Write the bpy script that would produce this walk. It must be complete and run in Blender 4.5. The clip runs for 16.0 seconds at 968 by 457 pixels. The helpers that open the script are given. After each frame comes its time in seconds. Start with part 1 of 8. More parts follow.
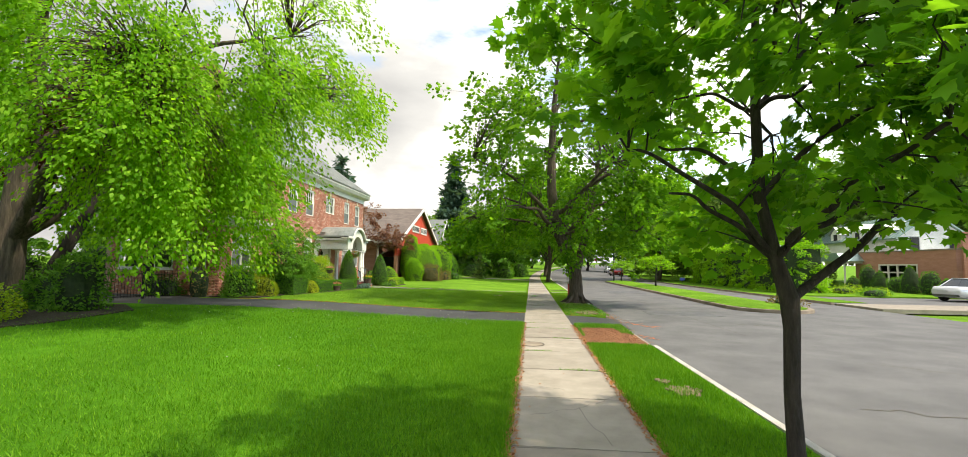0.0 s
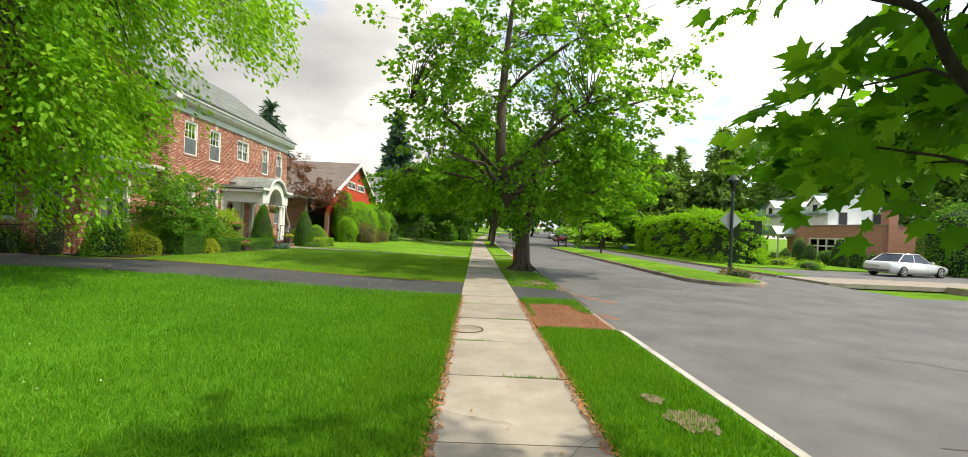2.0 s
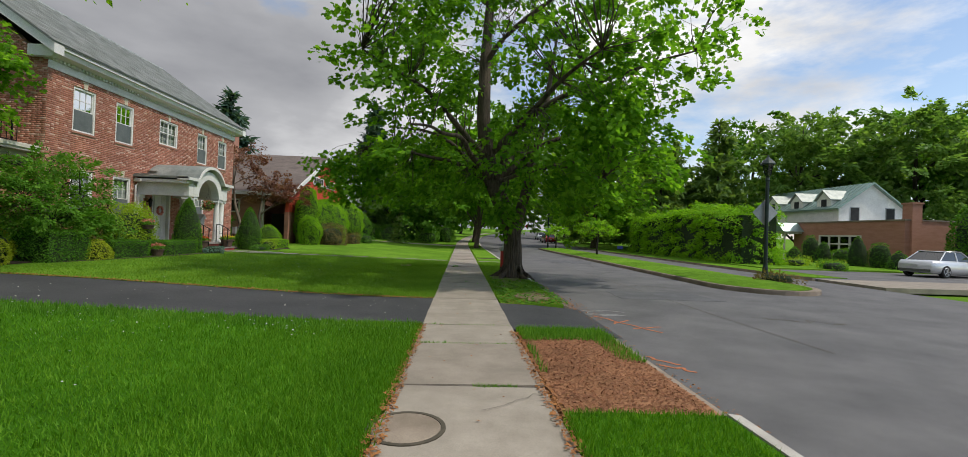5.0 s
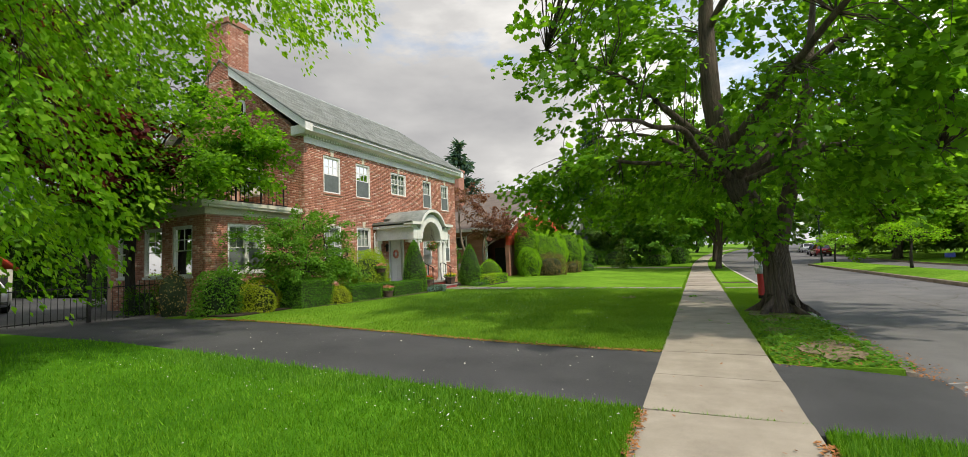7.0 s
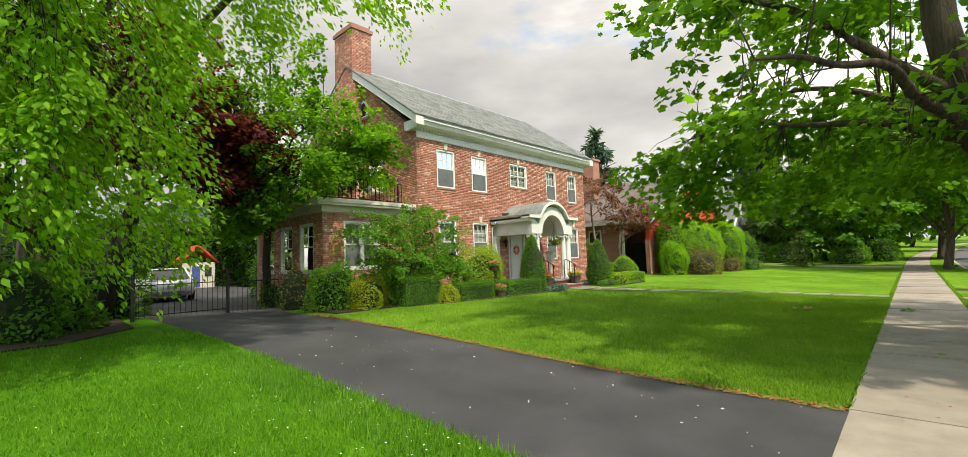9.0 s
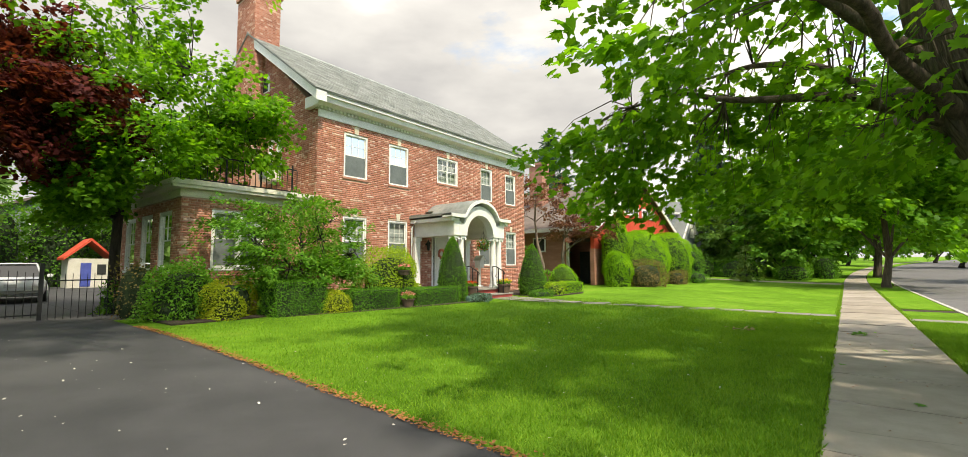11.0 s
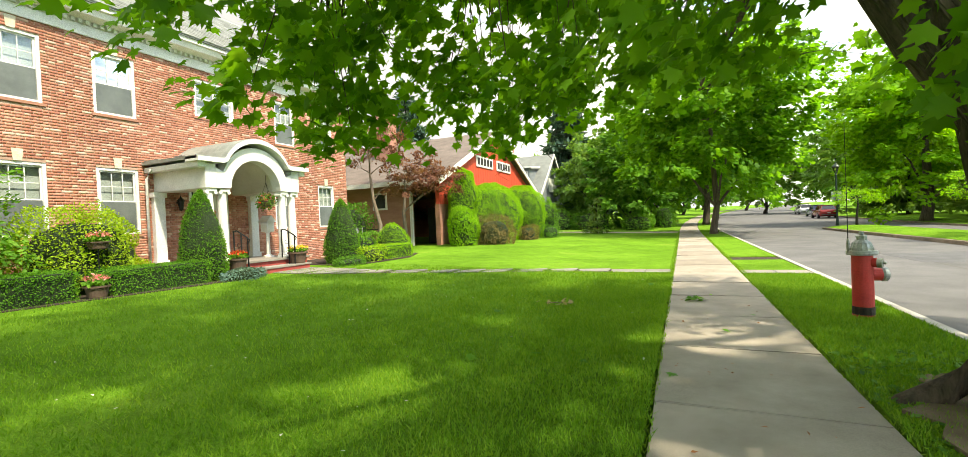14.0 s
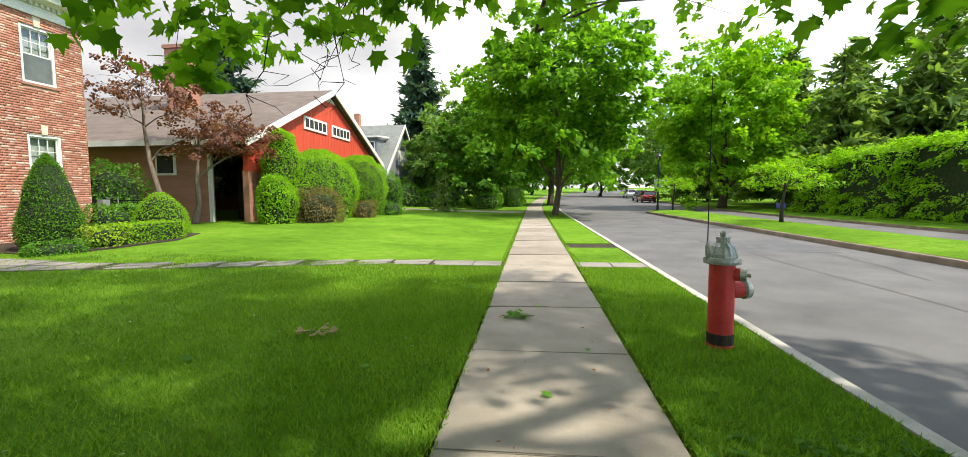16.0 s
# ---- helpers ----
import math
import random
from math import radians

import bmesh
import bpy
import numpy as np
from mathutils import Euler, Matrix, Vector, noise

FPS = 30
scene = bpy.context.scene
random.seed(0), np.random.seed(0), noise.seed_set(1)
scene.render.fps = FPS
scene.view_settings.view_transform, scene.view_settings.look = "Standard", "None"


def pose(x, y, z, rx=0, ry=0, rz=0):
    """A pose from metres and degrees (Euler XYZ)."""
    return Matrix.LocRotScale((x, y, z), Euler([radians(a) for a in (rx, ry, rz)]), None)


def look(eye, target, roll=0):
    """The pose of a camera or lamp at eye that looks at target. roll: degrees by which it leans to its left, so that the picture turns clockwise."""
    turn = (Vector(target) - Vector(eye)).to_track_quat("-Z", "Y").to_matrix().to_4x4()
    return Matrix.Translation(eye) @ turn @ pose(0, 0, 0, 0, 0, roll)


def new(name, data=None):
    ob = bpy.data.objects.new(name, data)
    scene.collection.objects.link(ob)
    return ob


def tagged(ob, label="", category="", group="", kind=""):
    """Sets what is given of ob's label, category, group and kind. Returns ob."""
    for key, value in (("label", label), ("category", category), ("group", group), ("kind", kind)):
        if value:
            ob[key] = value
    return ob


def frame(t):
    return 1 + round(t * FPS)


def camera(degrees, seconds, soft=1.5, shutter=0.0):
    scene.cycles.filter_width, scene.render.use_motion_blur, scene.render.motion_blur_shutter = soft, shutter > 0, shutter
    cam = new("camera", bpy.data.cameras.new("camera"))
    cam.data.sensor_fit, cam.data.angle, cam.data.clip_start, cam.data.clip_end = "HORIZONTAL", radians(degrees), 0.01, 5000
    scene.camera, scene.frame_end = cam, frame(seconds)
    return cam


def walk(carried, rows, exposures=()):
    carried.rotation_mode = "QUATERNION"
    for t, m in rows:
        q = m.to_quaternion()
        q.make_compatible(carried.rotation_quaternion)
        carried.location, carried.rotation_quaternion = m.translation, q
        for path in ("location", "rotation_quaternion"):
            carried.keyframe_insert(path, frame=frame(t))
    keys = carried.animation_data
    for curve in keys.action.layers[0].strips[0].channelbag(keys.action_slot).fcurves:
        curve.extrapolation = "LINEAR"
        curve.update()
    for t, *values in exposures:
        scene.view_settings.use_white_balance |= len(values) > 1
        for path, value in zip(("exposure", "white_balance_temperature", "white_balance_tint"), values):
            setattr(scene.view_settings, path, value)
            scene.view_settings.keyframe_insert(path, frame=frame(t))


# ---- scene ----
cam = camera(93.5, 16.0, soft=0.55)
PATH = [
    (0, (-0.262, 2.344, 1.762), (-0.467, 4.326, 1.925), 0.8),
    (0.5, (-0.215, 2.982, 1.727), (-0.147, 4.976, 1.857), 3.3),
    (1, (-0.201, 3.696, 1.705), (-0.116, 5.693, 1.785), 2.6),
    (1.5, (-0.169, 4.433, 1.687), (-0.046, 6.43, 1.695), 1.6),
    (2, (-0.148, 5.089, 1.703), (-0.113, 7.088, 1.713), 2.5),
    (2.5, (-0.165, 5.743, 1.734), (-0.09, 7.742, 1.716), 2.5),
    (3, (-0.139, 6.439, 1.761), (-0.048, 8.436, 1.712), 2.4),
    (5.3, (0.143, 9.823, 1.502), (0.248, 11.82, 1.527), 1.8),
    (5.5, (0.152, 10.104, 1.499), (0.256, 12.101, 1.515), 1.5),
    (6, (0.202, 10.77, 1.521), (0.213, 12.77, 1.508), 0.8),
    (6.5, (0.208, 11.385, 1.556), (-0.252, 13.331, 1.603), -0.6),
    (7, (0.173, 11.887, 1.609), (-0.669, 13.695, 1.744), -2.3),
    (7.5, (0.269, 12.257, 1.638), (-0.917, 13.854, 1.838), -1.6),
    (8, (0.262, 12.707, 1.673), (-1.046, 14.206, 1.876), -0.9),
    (8.5, (0.213, 13.284, 1.667), (-1.138, 14.744, 1.877), -1.9),
    (9, (0.133, 13.958, 1.653), (-1.232, 15.414, 1.789), -2.0),
    (9.2, (0.099, 14.233, 1.648), (-1.258, 15.697, 1.772), -2.7),
    (11.3, (-0.245, 17.244, 1.503), (-1.477, 18.811, 1.67), -0.1),
    (11.5, (-0.264, 17.54, 1.498), (-1.499, 19.105, 1.647), -0.1),
    (12, (-0.289, 18.314, 1.484), (-1.483, 19.914, 1.598), -0.6),
    (12.5, (-0.272, 18.996, 1.469), (-1.459, 20.6, 1.6), -0.6),
    (13, (-0.275, 19.638, 1.444), (-1.454, 21.248, 1.574), -1.6),
    (13.5, (-0.2, 20.302, 1.442), (-1.422, 21.884, 1.515), -1.8),
    (13.6, (-0.192, 20.461, 1.442), (-1.37, 22.076, 1.487), -1.9),
    (13.8, (-0.198, 20.841, 1.445), (-1.218, 22.561, 1.46), -2.1),
    (14, (-0.208, 21.241, 1.453), (-1.008, 23.074, 1.427), -2.5),
    (14.5, (-0.09, 22.062, 1.484), (-0.511, 24.017, 1.464), -2.2),
    (15, (-0.007, 22.762, 1.487), (-0.295, 24.739, 1.397), -0.4),
    (15.5, (0.06, 23.46, 1.488), (-0.183, 25.442, 1.384), -0.3),
    (16, (0.123, 24.167, 1.492), (-0.088, 26.15, 1.341), -0.4),
]
walk(cam, [(t, look(eye, target, roll)) for t, eye, target, roll in PATH],
     [(0.0, 1.2, 7450, 6), (1.5, 1.2, 7450, 6), (3.0, 0.52, 7000, 8), (5.5, 0.18, 6650, 9), (6.2, 0.24, 6650, 9), (7.0, 0.72, 7150, 8), (9.0, 1.03, 7500, 7), (12.0, 1.28, 7800, 6), (13.3, 1.32, 7900, 4), (14.0, 1.7, 7900, 3), (14.5, 1.95, 7700, 4), (15.0, 1.88, 7200, 6), (15.5, 1.68, 7050, 7), (16.0, 1.36, 7000, 8)])

# ---- world, sun and exposure ----
SUN_ELEV, SUN_AZ = radians(56), radians(18)      # azimuth from +x towards -y
world = bpy.data.worlds.new("sky")
scene.world = world
world.use_nodes = True
wn, wl = world.node_tree.nodes, world.node_tree.links
bg = wn["Background"]
sky = wn.new("ShaderNodeTexSky")
sky.sky_type = "NISHITA"
sky.sun_disc = False
sky.sun_elevation = SUN_ELEV
sky.sun_rotation = radians(90) + SUN_AZ
wtc = wn.new("ShaderNodeTexCoord")
wmap = wn.new("ShaderNodeMapping")
wmap.inputs["Scale"].default_value = (1.0, 1.0, 2.6)
cloud = wn.new("ShaderNodeTexNoise")
cloud.inputs["Scale"].default_value = 3.0
cloud.inputs["Detail"].default_value = 7
cloud.inputs["Roughness"].default_value = 0.6
cramp = wn.new("ShaderNodeValToRGB")
cramp.color_ramp.elements[0].position, cramp.color_ramp.elements[1].position = 0.38, 0.56
shade = wn.new("ShaderNodeTexNoise")
shade.inputs["Scale"].default_value = 2.2
shade.inputs["Detail"].default_value = 6
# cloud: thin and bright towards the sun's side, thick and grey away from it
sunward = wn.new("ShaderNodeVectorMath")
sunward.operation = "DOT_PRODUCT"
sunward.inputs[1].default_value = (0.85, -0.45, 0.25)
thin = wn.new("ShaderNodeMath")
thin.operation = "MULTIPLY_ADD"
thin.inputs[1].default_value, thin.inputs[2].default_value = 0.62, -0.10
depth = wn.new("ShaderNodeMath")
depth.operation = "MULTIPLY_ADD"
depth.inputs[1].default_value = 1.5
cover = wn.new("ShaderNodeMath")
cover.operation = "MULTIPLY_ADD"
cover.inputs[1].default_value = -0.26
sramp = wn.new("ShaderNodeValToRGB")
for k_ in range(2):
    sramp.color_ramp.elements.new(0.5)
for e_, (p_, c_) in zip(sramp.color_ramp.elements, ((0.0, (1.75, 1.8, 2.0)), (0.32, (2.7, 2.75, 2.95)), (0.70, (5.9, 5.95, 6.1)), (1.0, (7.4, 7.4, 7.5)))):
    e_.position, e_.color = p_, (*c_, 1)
wmix = wn.new("ShaderNodeMix")
wmix.data_type = "RGBA"
wl.new(wtc.outputs["Generated"], wmap.inputs["Vector"])
wl.new(wmap.outputs["Vector"], cloud.inputs["Vector"])
wl.new(wmap.outputs["Vector"], shade.inputs["Vector"])
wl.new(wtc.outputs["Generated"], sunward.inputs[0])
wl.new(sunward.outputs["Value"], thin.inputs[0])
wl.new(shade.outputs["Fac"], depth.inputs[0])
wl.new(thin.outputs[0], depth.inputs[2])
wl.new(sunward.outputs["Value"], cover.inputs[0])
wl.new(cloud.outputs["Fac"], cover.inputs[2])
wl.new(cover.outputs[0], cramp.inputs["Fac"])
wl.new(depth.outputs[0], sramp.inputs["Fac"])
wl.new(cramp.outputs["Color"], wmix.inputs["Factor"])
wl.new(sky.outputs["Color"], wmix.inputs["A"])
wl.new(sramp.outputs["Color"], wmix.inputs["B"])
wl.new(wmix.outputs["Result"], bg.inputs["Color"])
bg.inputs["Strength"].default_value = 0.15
sun = new("sun", bpy.data.lights.new("sun", "SUN"))
sun.data.energy, sun.data.angle, sun.data.color = 2.5, radians(1.6), (1.0, 0.95, 0.86)
SUN_DIR = Vector((math.cos(SUN_ELEV) * math.cos(SUN_AZ), -math.cos(SUN_ELEV) * math.sin(SUN_AZ), math.sin(SUN_ELEV)))
sun.matrix_world = look(SUN_DIR * 60, (0, 0, 0))
scene.view_settings.exposure = 0.0


# ---- materials ----
def material(name, rough=0.7, metal=0.0):
    m = bpy.data.materials.new(name)
    m.use_nodes = True
    b = m.node_tree.nodes["Principled BSDF"]
    b.inputs["Roughness"].default_value, b.inputs["Metallic"].default_value = rough, metal
    return m, m.node_tree.nodes, m.node_tree.links, b


def ramp(n, stops):
    r = n.new("ShaderNodeValToRGB")
    el = r.color_ramp.elements
    while len(el) < len(stops):
        el.new(0.5)
    for e, (p, c) in zip(el, stops):
        e.position, e.color = p, (*c, 1)
    return r


def noise_tex(n, l, scale, detail=5, rough=0.55, coords="Object", stretch=(1, 1, 1)):
    tc, mp, t = n.new("ShaderNodeTexCoord"), n.new("ShaderNodeMapping"), n.new("ShaderNodeTexNoise")
    mp.inputs["Scale"].default_value = stretch
    t.inputs["Scale"].default_value, t.inputs["Detail"].default_value, t.inputs["Roughness"].default_value = scale, detail, rough
    l.new(tc.outputs[coords], mp.inputs["Vector"])
    l.new(mp.outputs["Vector"], t.inputs["Vector"])
    return t


def mixed(n, l, a, b, fac, mode="MIX"):
    m = n.new("ShaderNodeMix")
    m.data_type, m.blend_type = "RGBA", mode
    for sock, v in ((m.inputs["Factor"], fac), (m.inputs["A"], a), (m.inputs["B"], b)):
        if isinstance(v, (int, float)):
            sock.default_value = v
        elif isinstance(v, tuple):
            sock.default_value = (*v, 1)
        else:
            l.new(v, sock)
    return m.outputs["Result"]


def bump(n, l, b, height, strength=0.3, dist=0.01):
    k = n.new("ShaderNodeBump")
    k.inputs["Strength"].default_value, k.inputs["Distance"].default_value = strength, dist
    l.new(height, k.inputs["Height"])
    l.new(k.outputs["Normal"], b.inputs["Normal"])


def surface(name, dark, light, scale=8, fine=90, rough=0.8, metal=0.0, strength=0.3, dist=0.005, stretch=(1, 1, 1), spec=0.4):
    """A two-scale surface: broad stains and fine grain."""
    m, n, l, b = material(name, rough, metal)
    b.inputs["Specular IOR Level"].default_value = spec
    t1, t2 = noise_tex(n, l, scale, 5, 0.6, stretch=stretch), noise_tex(n, l, fine, 3, 0.6, stretch=stretch)
    r = ramp(n, [(0.3, dark), (0.7, light)])
    l.new(t1.outputs["Fac"], r.inputs["Fac"])
    r2 = ramp(n, [(0.25, (0.72, 0.72, 0.72)), (0.75, (1.18, 1.18, 1.18))])
    l.new(t2.outputs["Fac"], r2.inputs["Fac"])
    l.new(mixed(n, l, r.outputs["Color"], r2.outputs["Color"], 1.0, "MULTIPLY"), b.inputs["Base Color"])
    bump(n, l, b, t2.outputs["Fac"], strength, dist)
    return m


def leafy(name, dark, mid, light, trans=0.45, rough=0.5):
    """Leaves: each leaf its own tone, broad drifts of tone over the crown, light through the blade."""
    m, n, l, b = material(name, rough)
    b.inputs["Specular IOR Level"].default_value = 0.1
    g = n.new("ShaderNodeNewGeometry")
    t = noise_tex(n, l, 0.8, 3, 0.5)
    add = n.new("ShaderNodeMath")
    add.operation = "MULTIPLY_ADD"
    l.new(t.outputs["Fac"], add.inputs[0])
    add.inputs[1].default_value = 0.55
    mul = n.new("ShaderNodeMath")
    mul.operation = "MULTIPLY_ADD"
    l.new(g.outputs["Random Per Island"], mul.inputs[0])
    mul.inputs[1].default_value, mul.inputs[2].default_value = 0.6, -0.08
    l.new(mul.outputs[0], add.inputs[2])
    r = ramp(n, [(0.1, dark), (0.45, mid), (0.85, light)])
    l.new(add.outputs[0], r.inputs["Fac"])
    l.new(r.outputs["Color"], b.inputs["Base Color"])
    tr = n.new("ShaderNodeBsdfTranslucent")
    l.new(mixed(n, l, r.outputs["Color"], (1.5, 1.5, 0.6), 1.0, "MULTIPLY"), tr.inputs["Color"])
    mx = n.new("ShaderNodeMixShader")
    mx.inputs["Fac"].default_value = trans
    l.new(b.outputs["BSDF"], mx.inputs[1])
    l.new(tr.outputs["BSDF"], mx.inputs[2])
    l.new(mx.outputs["Shader"], n["Material Output"].inputs["Surface"])
    return m


def brick_mat(name, dark, mid, light):
    """One brick a mesh island: its own tone, a few pale flecked ones."""
    m, n, l, b = material(name, 0.85)
    g = n.new("ShaderNodeNewGeometry")
    r = ramp(n, [(0.0, dark), (0.45, mid), (0.84, light), (0.92, (0.60, 0.40, 0.31))])
    l.new(g.outputs["Random Per Island"], r.inputs["Fac"])
    t, t2 = noise_tex(n, l, 1.1, 4), noise_tex(n, l, 70, 3)
    r2 = ramp(n, [(0.3, (0.78, 0.76, 0.76)), (0.7, (1.15, 1.12, 1.1))])
    l.new(t.outputs["Fac"], r2.inputs["Fac"])
    l.new(mixed(n, l, r.outputs["Color"], r2.outputs["Color"], 1.0, "MULTIPLY"), b.inputs["Base Color"])
    bump(n, l, b, t2.outputs["Fac"], 0.5, 0.004)
    return m


def random_mat(name, colors, rough=0.8, scale=60, metal=0.0, strength=0.3):
    """Pieces that share a mesh or a material: tone by object and by island."""
    m, n, l, b = material(name, rough, metal)
    o, g = n.new("ShaderNodeObjectInfo"), n.new("ShaderNodeNewGeometry")
    a = n.new("ShaderNodeMath")
    a.operation = "ADD"
    l.new(o.outputs["Random"], a.inputs[0])
    l.new(g.outputs["Random Per Island"], a.inputs[1])
    f = n.new("ShaderNodeMath")
    f.operation = "FRACT"
    l.new(a.outputs[0], f.inputs[0])
    r = ramp(n, [(i / max(1, len(colors) - 1), c) for i, c in enumerate(colors)])
    l.new(f.outputs[0], r.inputs["Fac"])
    t, t2 = noise_tex(n, l, 1.7, 6, 0.65), noise_tex(n, l, scale, 3)
    r2 = ramp(n, [(0.28, (0.72, 0.71, 0.69)), (0.72, (1.15, 1.15, 1.15))])
    l.new(t.outputs["Fac"], r2.inputs["Fac"])
    c = mixed(n, l, r.outputs["Color"], r2.outputs["Color"], 1.0, "MULTIPLY")
    r3 = ramp(n, [(0.25, (0.8, 0.8, 0.8)), (0.75, (1.12, 1.12, 1.12))])
    l.new(t2.outputs["Fac"], r3.inputs["Fac"])
    l.new(mixed(n, l, c, r3.outputs["Color"], 1.0, "MULTIPLY"), b.inputs["Base Color"])
    bump(n, l, b, t2.outputs["Fac"], strength, 0.004)
    return m


def grass_mat(name, dark, mid, pale):
    m, n, l, b = material(name, 0.75)
    b.inputs["Specular IOR Level"].default_value = 0.02
    t0, t1, t2 = noise_tex(n, l, 0.35, 4), noise_tex(n, l, 3.0, 5, 0.65), noise_tex(n, l, 60, 4, 0.7)
    r0 = ramp(n, [(0.3, dark), (0.62, mid), (0.80, pale)])
    l.new(t0.outputs["Fac"], r0.inputs["Fac"])
    r1 = ramp(n, [(0.3, (0.75, 0.8, 0.7)), (0.7, (1.2, 1.15, 1.2))])
    l.new(t1.outputs["Fac"], r1.inputs["Fac"])
    r2 = ramp(n, [(0.3, (0.55, 0.6, 0.5)), (0.7, (1.35, 1.3, 1.3))])
    l.new(t2.outputs["Fac"], r2.inputs["Fac"])
    c = mixed(n, l, mixed(n, l, r0.outputs["Color"], r1.outputs["Color"], 1.0, "MULTIPLY"), r2.outputs["Color"], 1.0, "MULTIPLY")
    l.new(c, b.inputs["Base Color"])
    bump(n, l, b, t2.outputs["Fac"], 0.9, 0.03)
    return m


LUSH_GRASS = grass_mat("lush_lawn_grass", (0.048, 0.150, 0.010), (0.088, 0.245, 0.016), (0.125, 0.265, 0.024))
GRASS = grass_mat("mown_lawn_grass", (0.084, 0.182, 0.016), (0.140, 0.280, 0.026), (0.210, 0.285, 0.050))
LUSH_BLADES = leafy("lush_grass_blades", (0.048, 0.155, 0.008), (0.095, 0.245, 0.014), (0.17, 0.335, 0.028), 0.4)
BLADES = leafy("grass_blades", (0.075, 0.18, 0.013), (0.135, 0.272, 0.024), (0.23, 0.36, 0.045), 0.4)
ASPHALT = surface("worn_road_asphalt", (0.084, 0.082, 0.084), (0.146, 0.142, 0.142), 0.7, 160, 0.85, 0, 0.5, 0.004)
DRIVE = surface("sealed_driveway_asphalt", (0.030, 0.031, 0.034), (0.060, 0.060, 0.064), 0.8, 190, 0.75, 0, 0.6, 0.004)
CONCRETE = random_mat("weathered_concrete", [(0.245, 0.208, 0.168), (0.325, 0.285, 0.235), (0.28, 0.245, 0.20), (0.35, 0.31, 0.26)], 0.9, 120)
CURB = surface("pale_curb_concrete", (0.30, 0.28, 0.245), (0.50, 0.475, 0.43), 2.2, 90, 0.9)
OLD_CURB = surface("stained_curb_stone", (0.16, 0.125, 0.09), (0.33, 0.27, 0.21), 1.5, 90, 0.9)
SOIL = surface("dark_soil", (0.022, 0.015, 0.010), (0.06, 0.042, 0.028), 6, 90, 0.95, 0, 0.8, 0.02)
CRACK = surface("dirt_in_joints", (0.05, 0.042, 0.03), (0.10, 0.085, 0.06), 9, 90, 0.95)
MULCH = random_mat("brown_mulch", [(0.13, 0.05, 0.022), (0.28, 0.115, 0.05), (0.2, 0.075, 0.035), (0.38, 0.19, 0.09)], 0.95, 90)
LITTER = random_mat("dry_litter", [(0.24, 0.09, 0.025), (0.38, 0.16, 0.045), (0.28, 0.12, 0.05)], 0.9, 50)
FLAG = random_mat("bluestone_flags", [(0.19, 0.175, 0.155), (0.27, 0.245, 0.215), (0.23, 0.215, 0.195)], 0.85, 80)
BRICK = brick_mat("red_brick", (0.34, 0.130, 0.085), (0.43, 0.180, 0.120), (0.50, 0.240, 0.170))
MORTAR = surface("mortar", (0.40, 0.25, 0.19), (0.50, 0.35, 0.27), 2, 120, 0.95)
WHITE = surface("white_paint", (0.66, 0.65, 0.62), (0.82, 0.81, 0.78), 1.6, 45, 0.5, 0, 0.08, 0.002)
CREAM = surface("cream_paint", (0.55, 0.52, 0.44), (0.66, 0.63, 0.55), 1.6, 45, 0.55, 0, 0.08, 0.002)
STONE = surface("limestone", (0.52, 0.46, 0.35), (0.66, 0.6, 0.48), 5, 90, 0.85)
SLATE = random_mat("grey_green_slate", [(0.15, 0.165, 0.155), (0.235, 0.25, 0.235), (0.19, 0.205, 0.19), (0.28, 0.29, 0.28)], 0.75, 40)
LEAD = surface("weathered_grey_metal_roof", (0.20, 0.23, 0.215), (0.36, 0.385, 0.36), 2.5, 60, 0.5, 0.3, 0.1)
BROWN_ROOF = surface("brown_shingles", (0.10, 0.078, 0.066), (0.165, 0.132, 0.115), 1.2, 60, 0.9, 0, 0.5, 0.01, (1, 1, 3))
RED_SIDING = surface("red_painted_boards", (0.50, 0.060, 0.030), (0.62, 0.085, 0.042), 0.8, 40, 0.6, 0, 0.15, 0.003, (1, 4, 0.3))
GREY_SIDING = surface("grey_shingle_siding", (0.15, 0.175, 0.19), (0.23, 0.255, 0.27), 1.2, 60, 0.8, 0, 0.3, 0.006, (1, 1, 4))
GREEN_METAL = surface("green_standing_seam_metal", (0.24, 0.34, 0.305), (0.31, 0.41, 0.37), 0.8, 40, 0.35, 0.5, 0.05)
PINK_BRICK = surface("smooth_brown_brick", (0.32, 0.15, 0.10), (0.42, 0.21, 0.15), 1.0, 50, 0.9, 0, 0.4, 0.006, (1, 1, 4))
IRON = surface("black_iron", (0.012, 0.012, 0.013), (0.03, 0.03, 0.032), 8, 90, 0.45, 0.4, 0.1)
LAMP_GREEN = surface("dark_green_lamp_paint", (0.010, 0.022, 0.018), (0.026, 0.042, 0.036), 6, 90, 0.4, 0.2, 0.1)
HYDRANT_RED = surface("faded_red_hydrant_paint", (0.42, 0.026, 0.024), (0.56, 0.045, 0.042), 5, 60, 0.5, 0, 0.25, 0.003)
SILVER = surface("chipped_silver_paint", (0.22, 0.25, 0.235), (0.50, 0.51, 0.49), 7, 50, 0.45, 0.55, 0.3, 0.003)
BARK = surface("grey_maple_bark", (0.036, 0.026, 0.018), (0.15, 0.115, 0.083), 7, 30, 0.95, 0, 1.0, 0.03, (1.6, 1.6, 0.22))
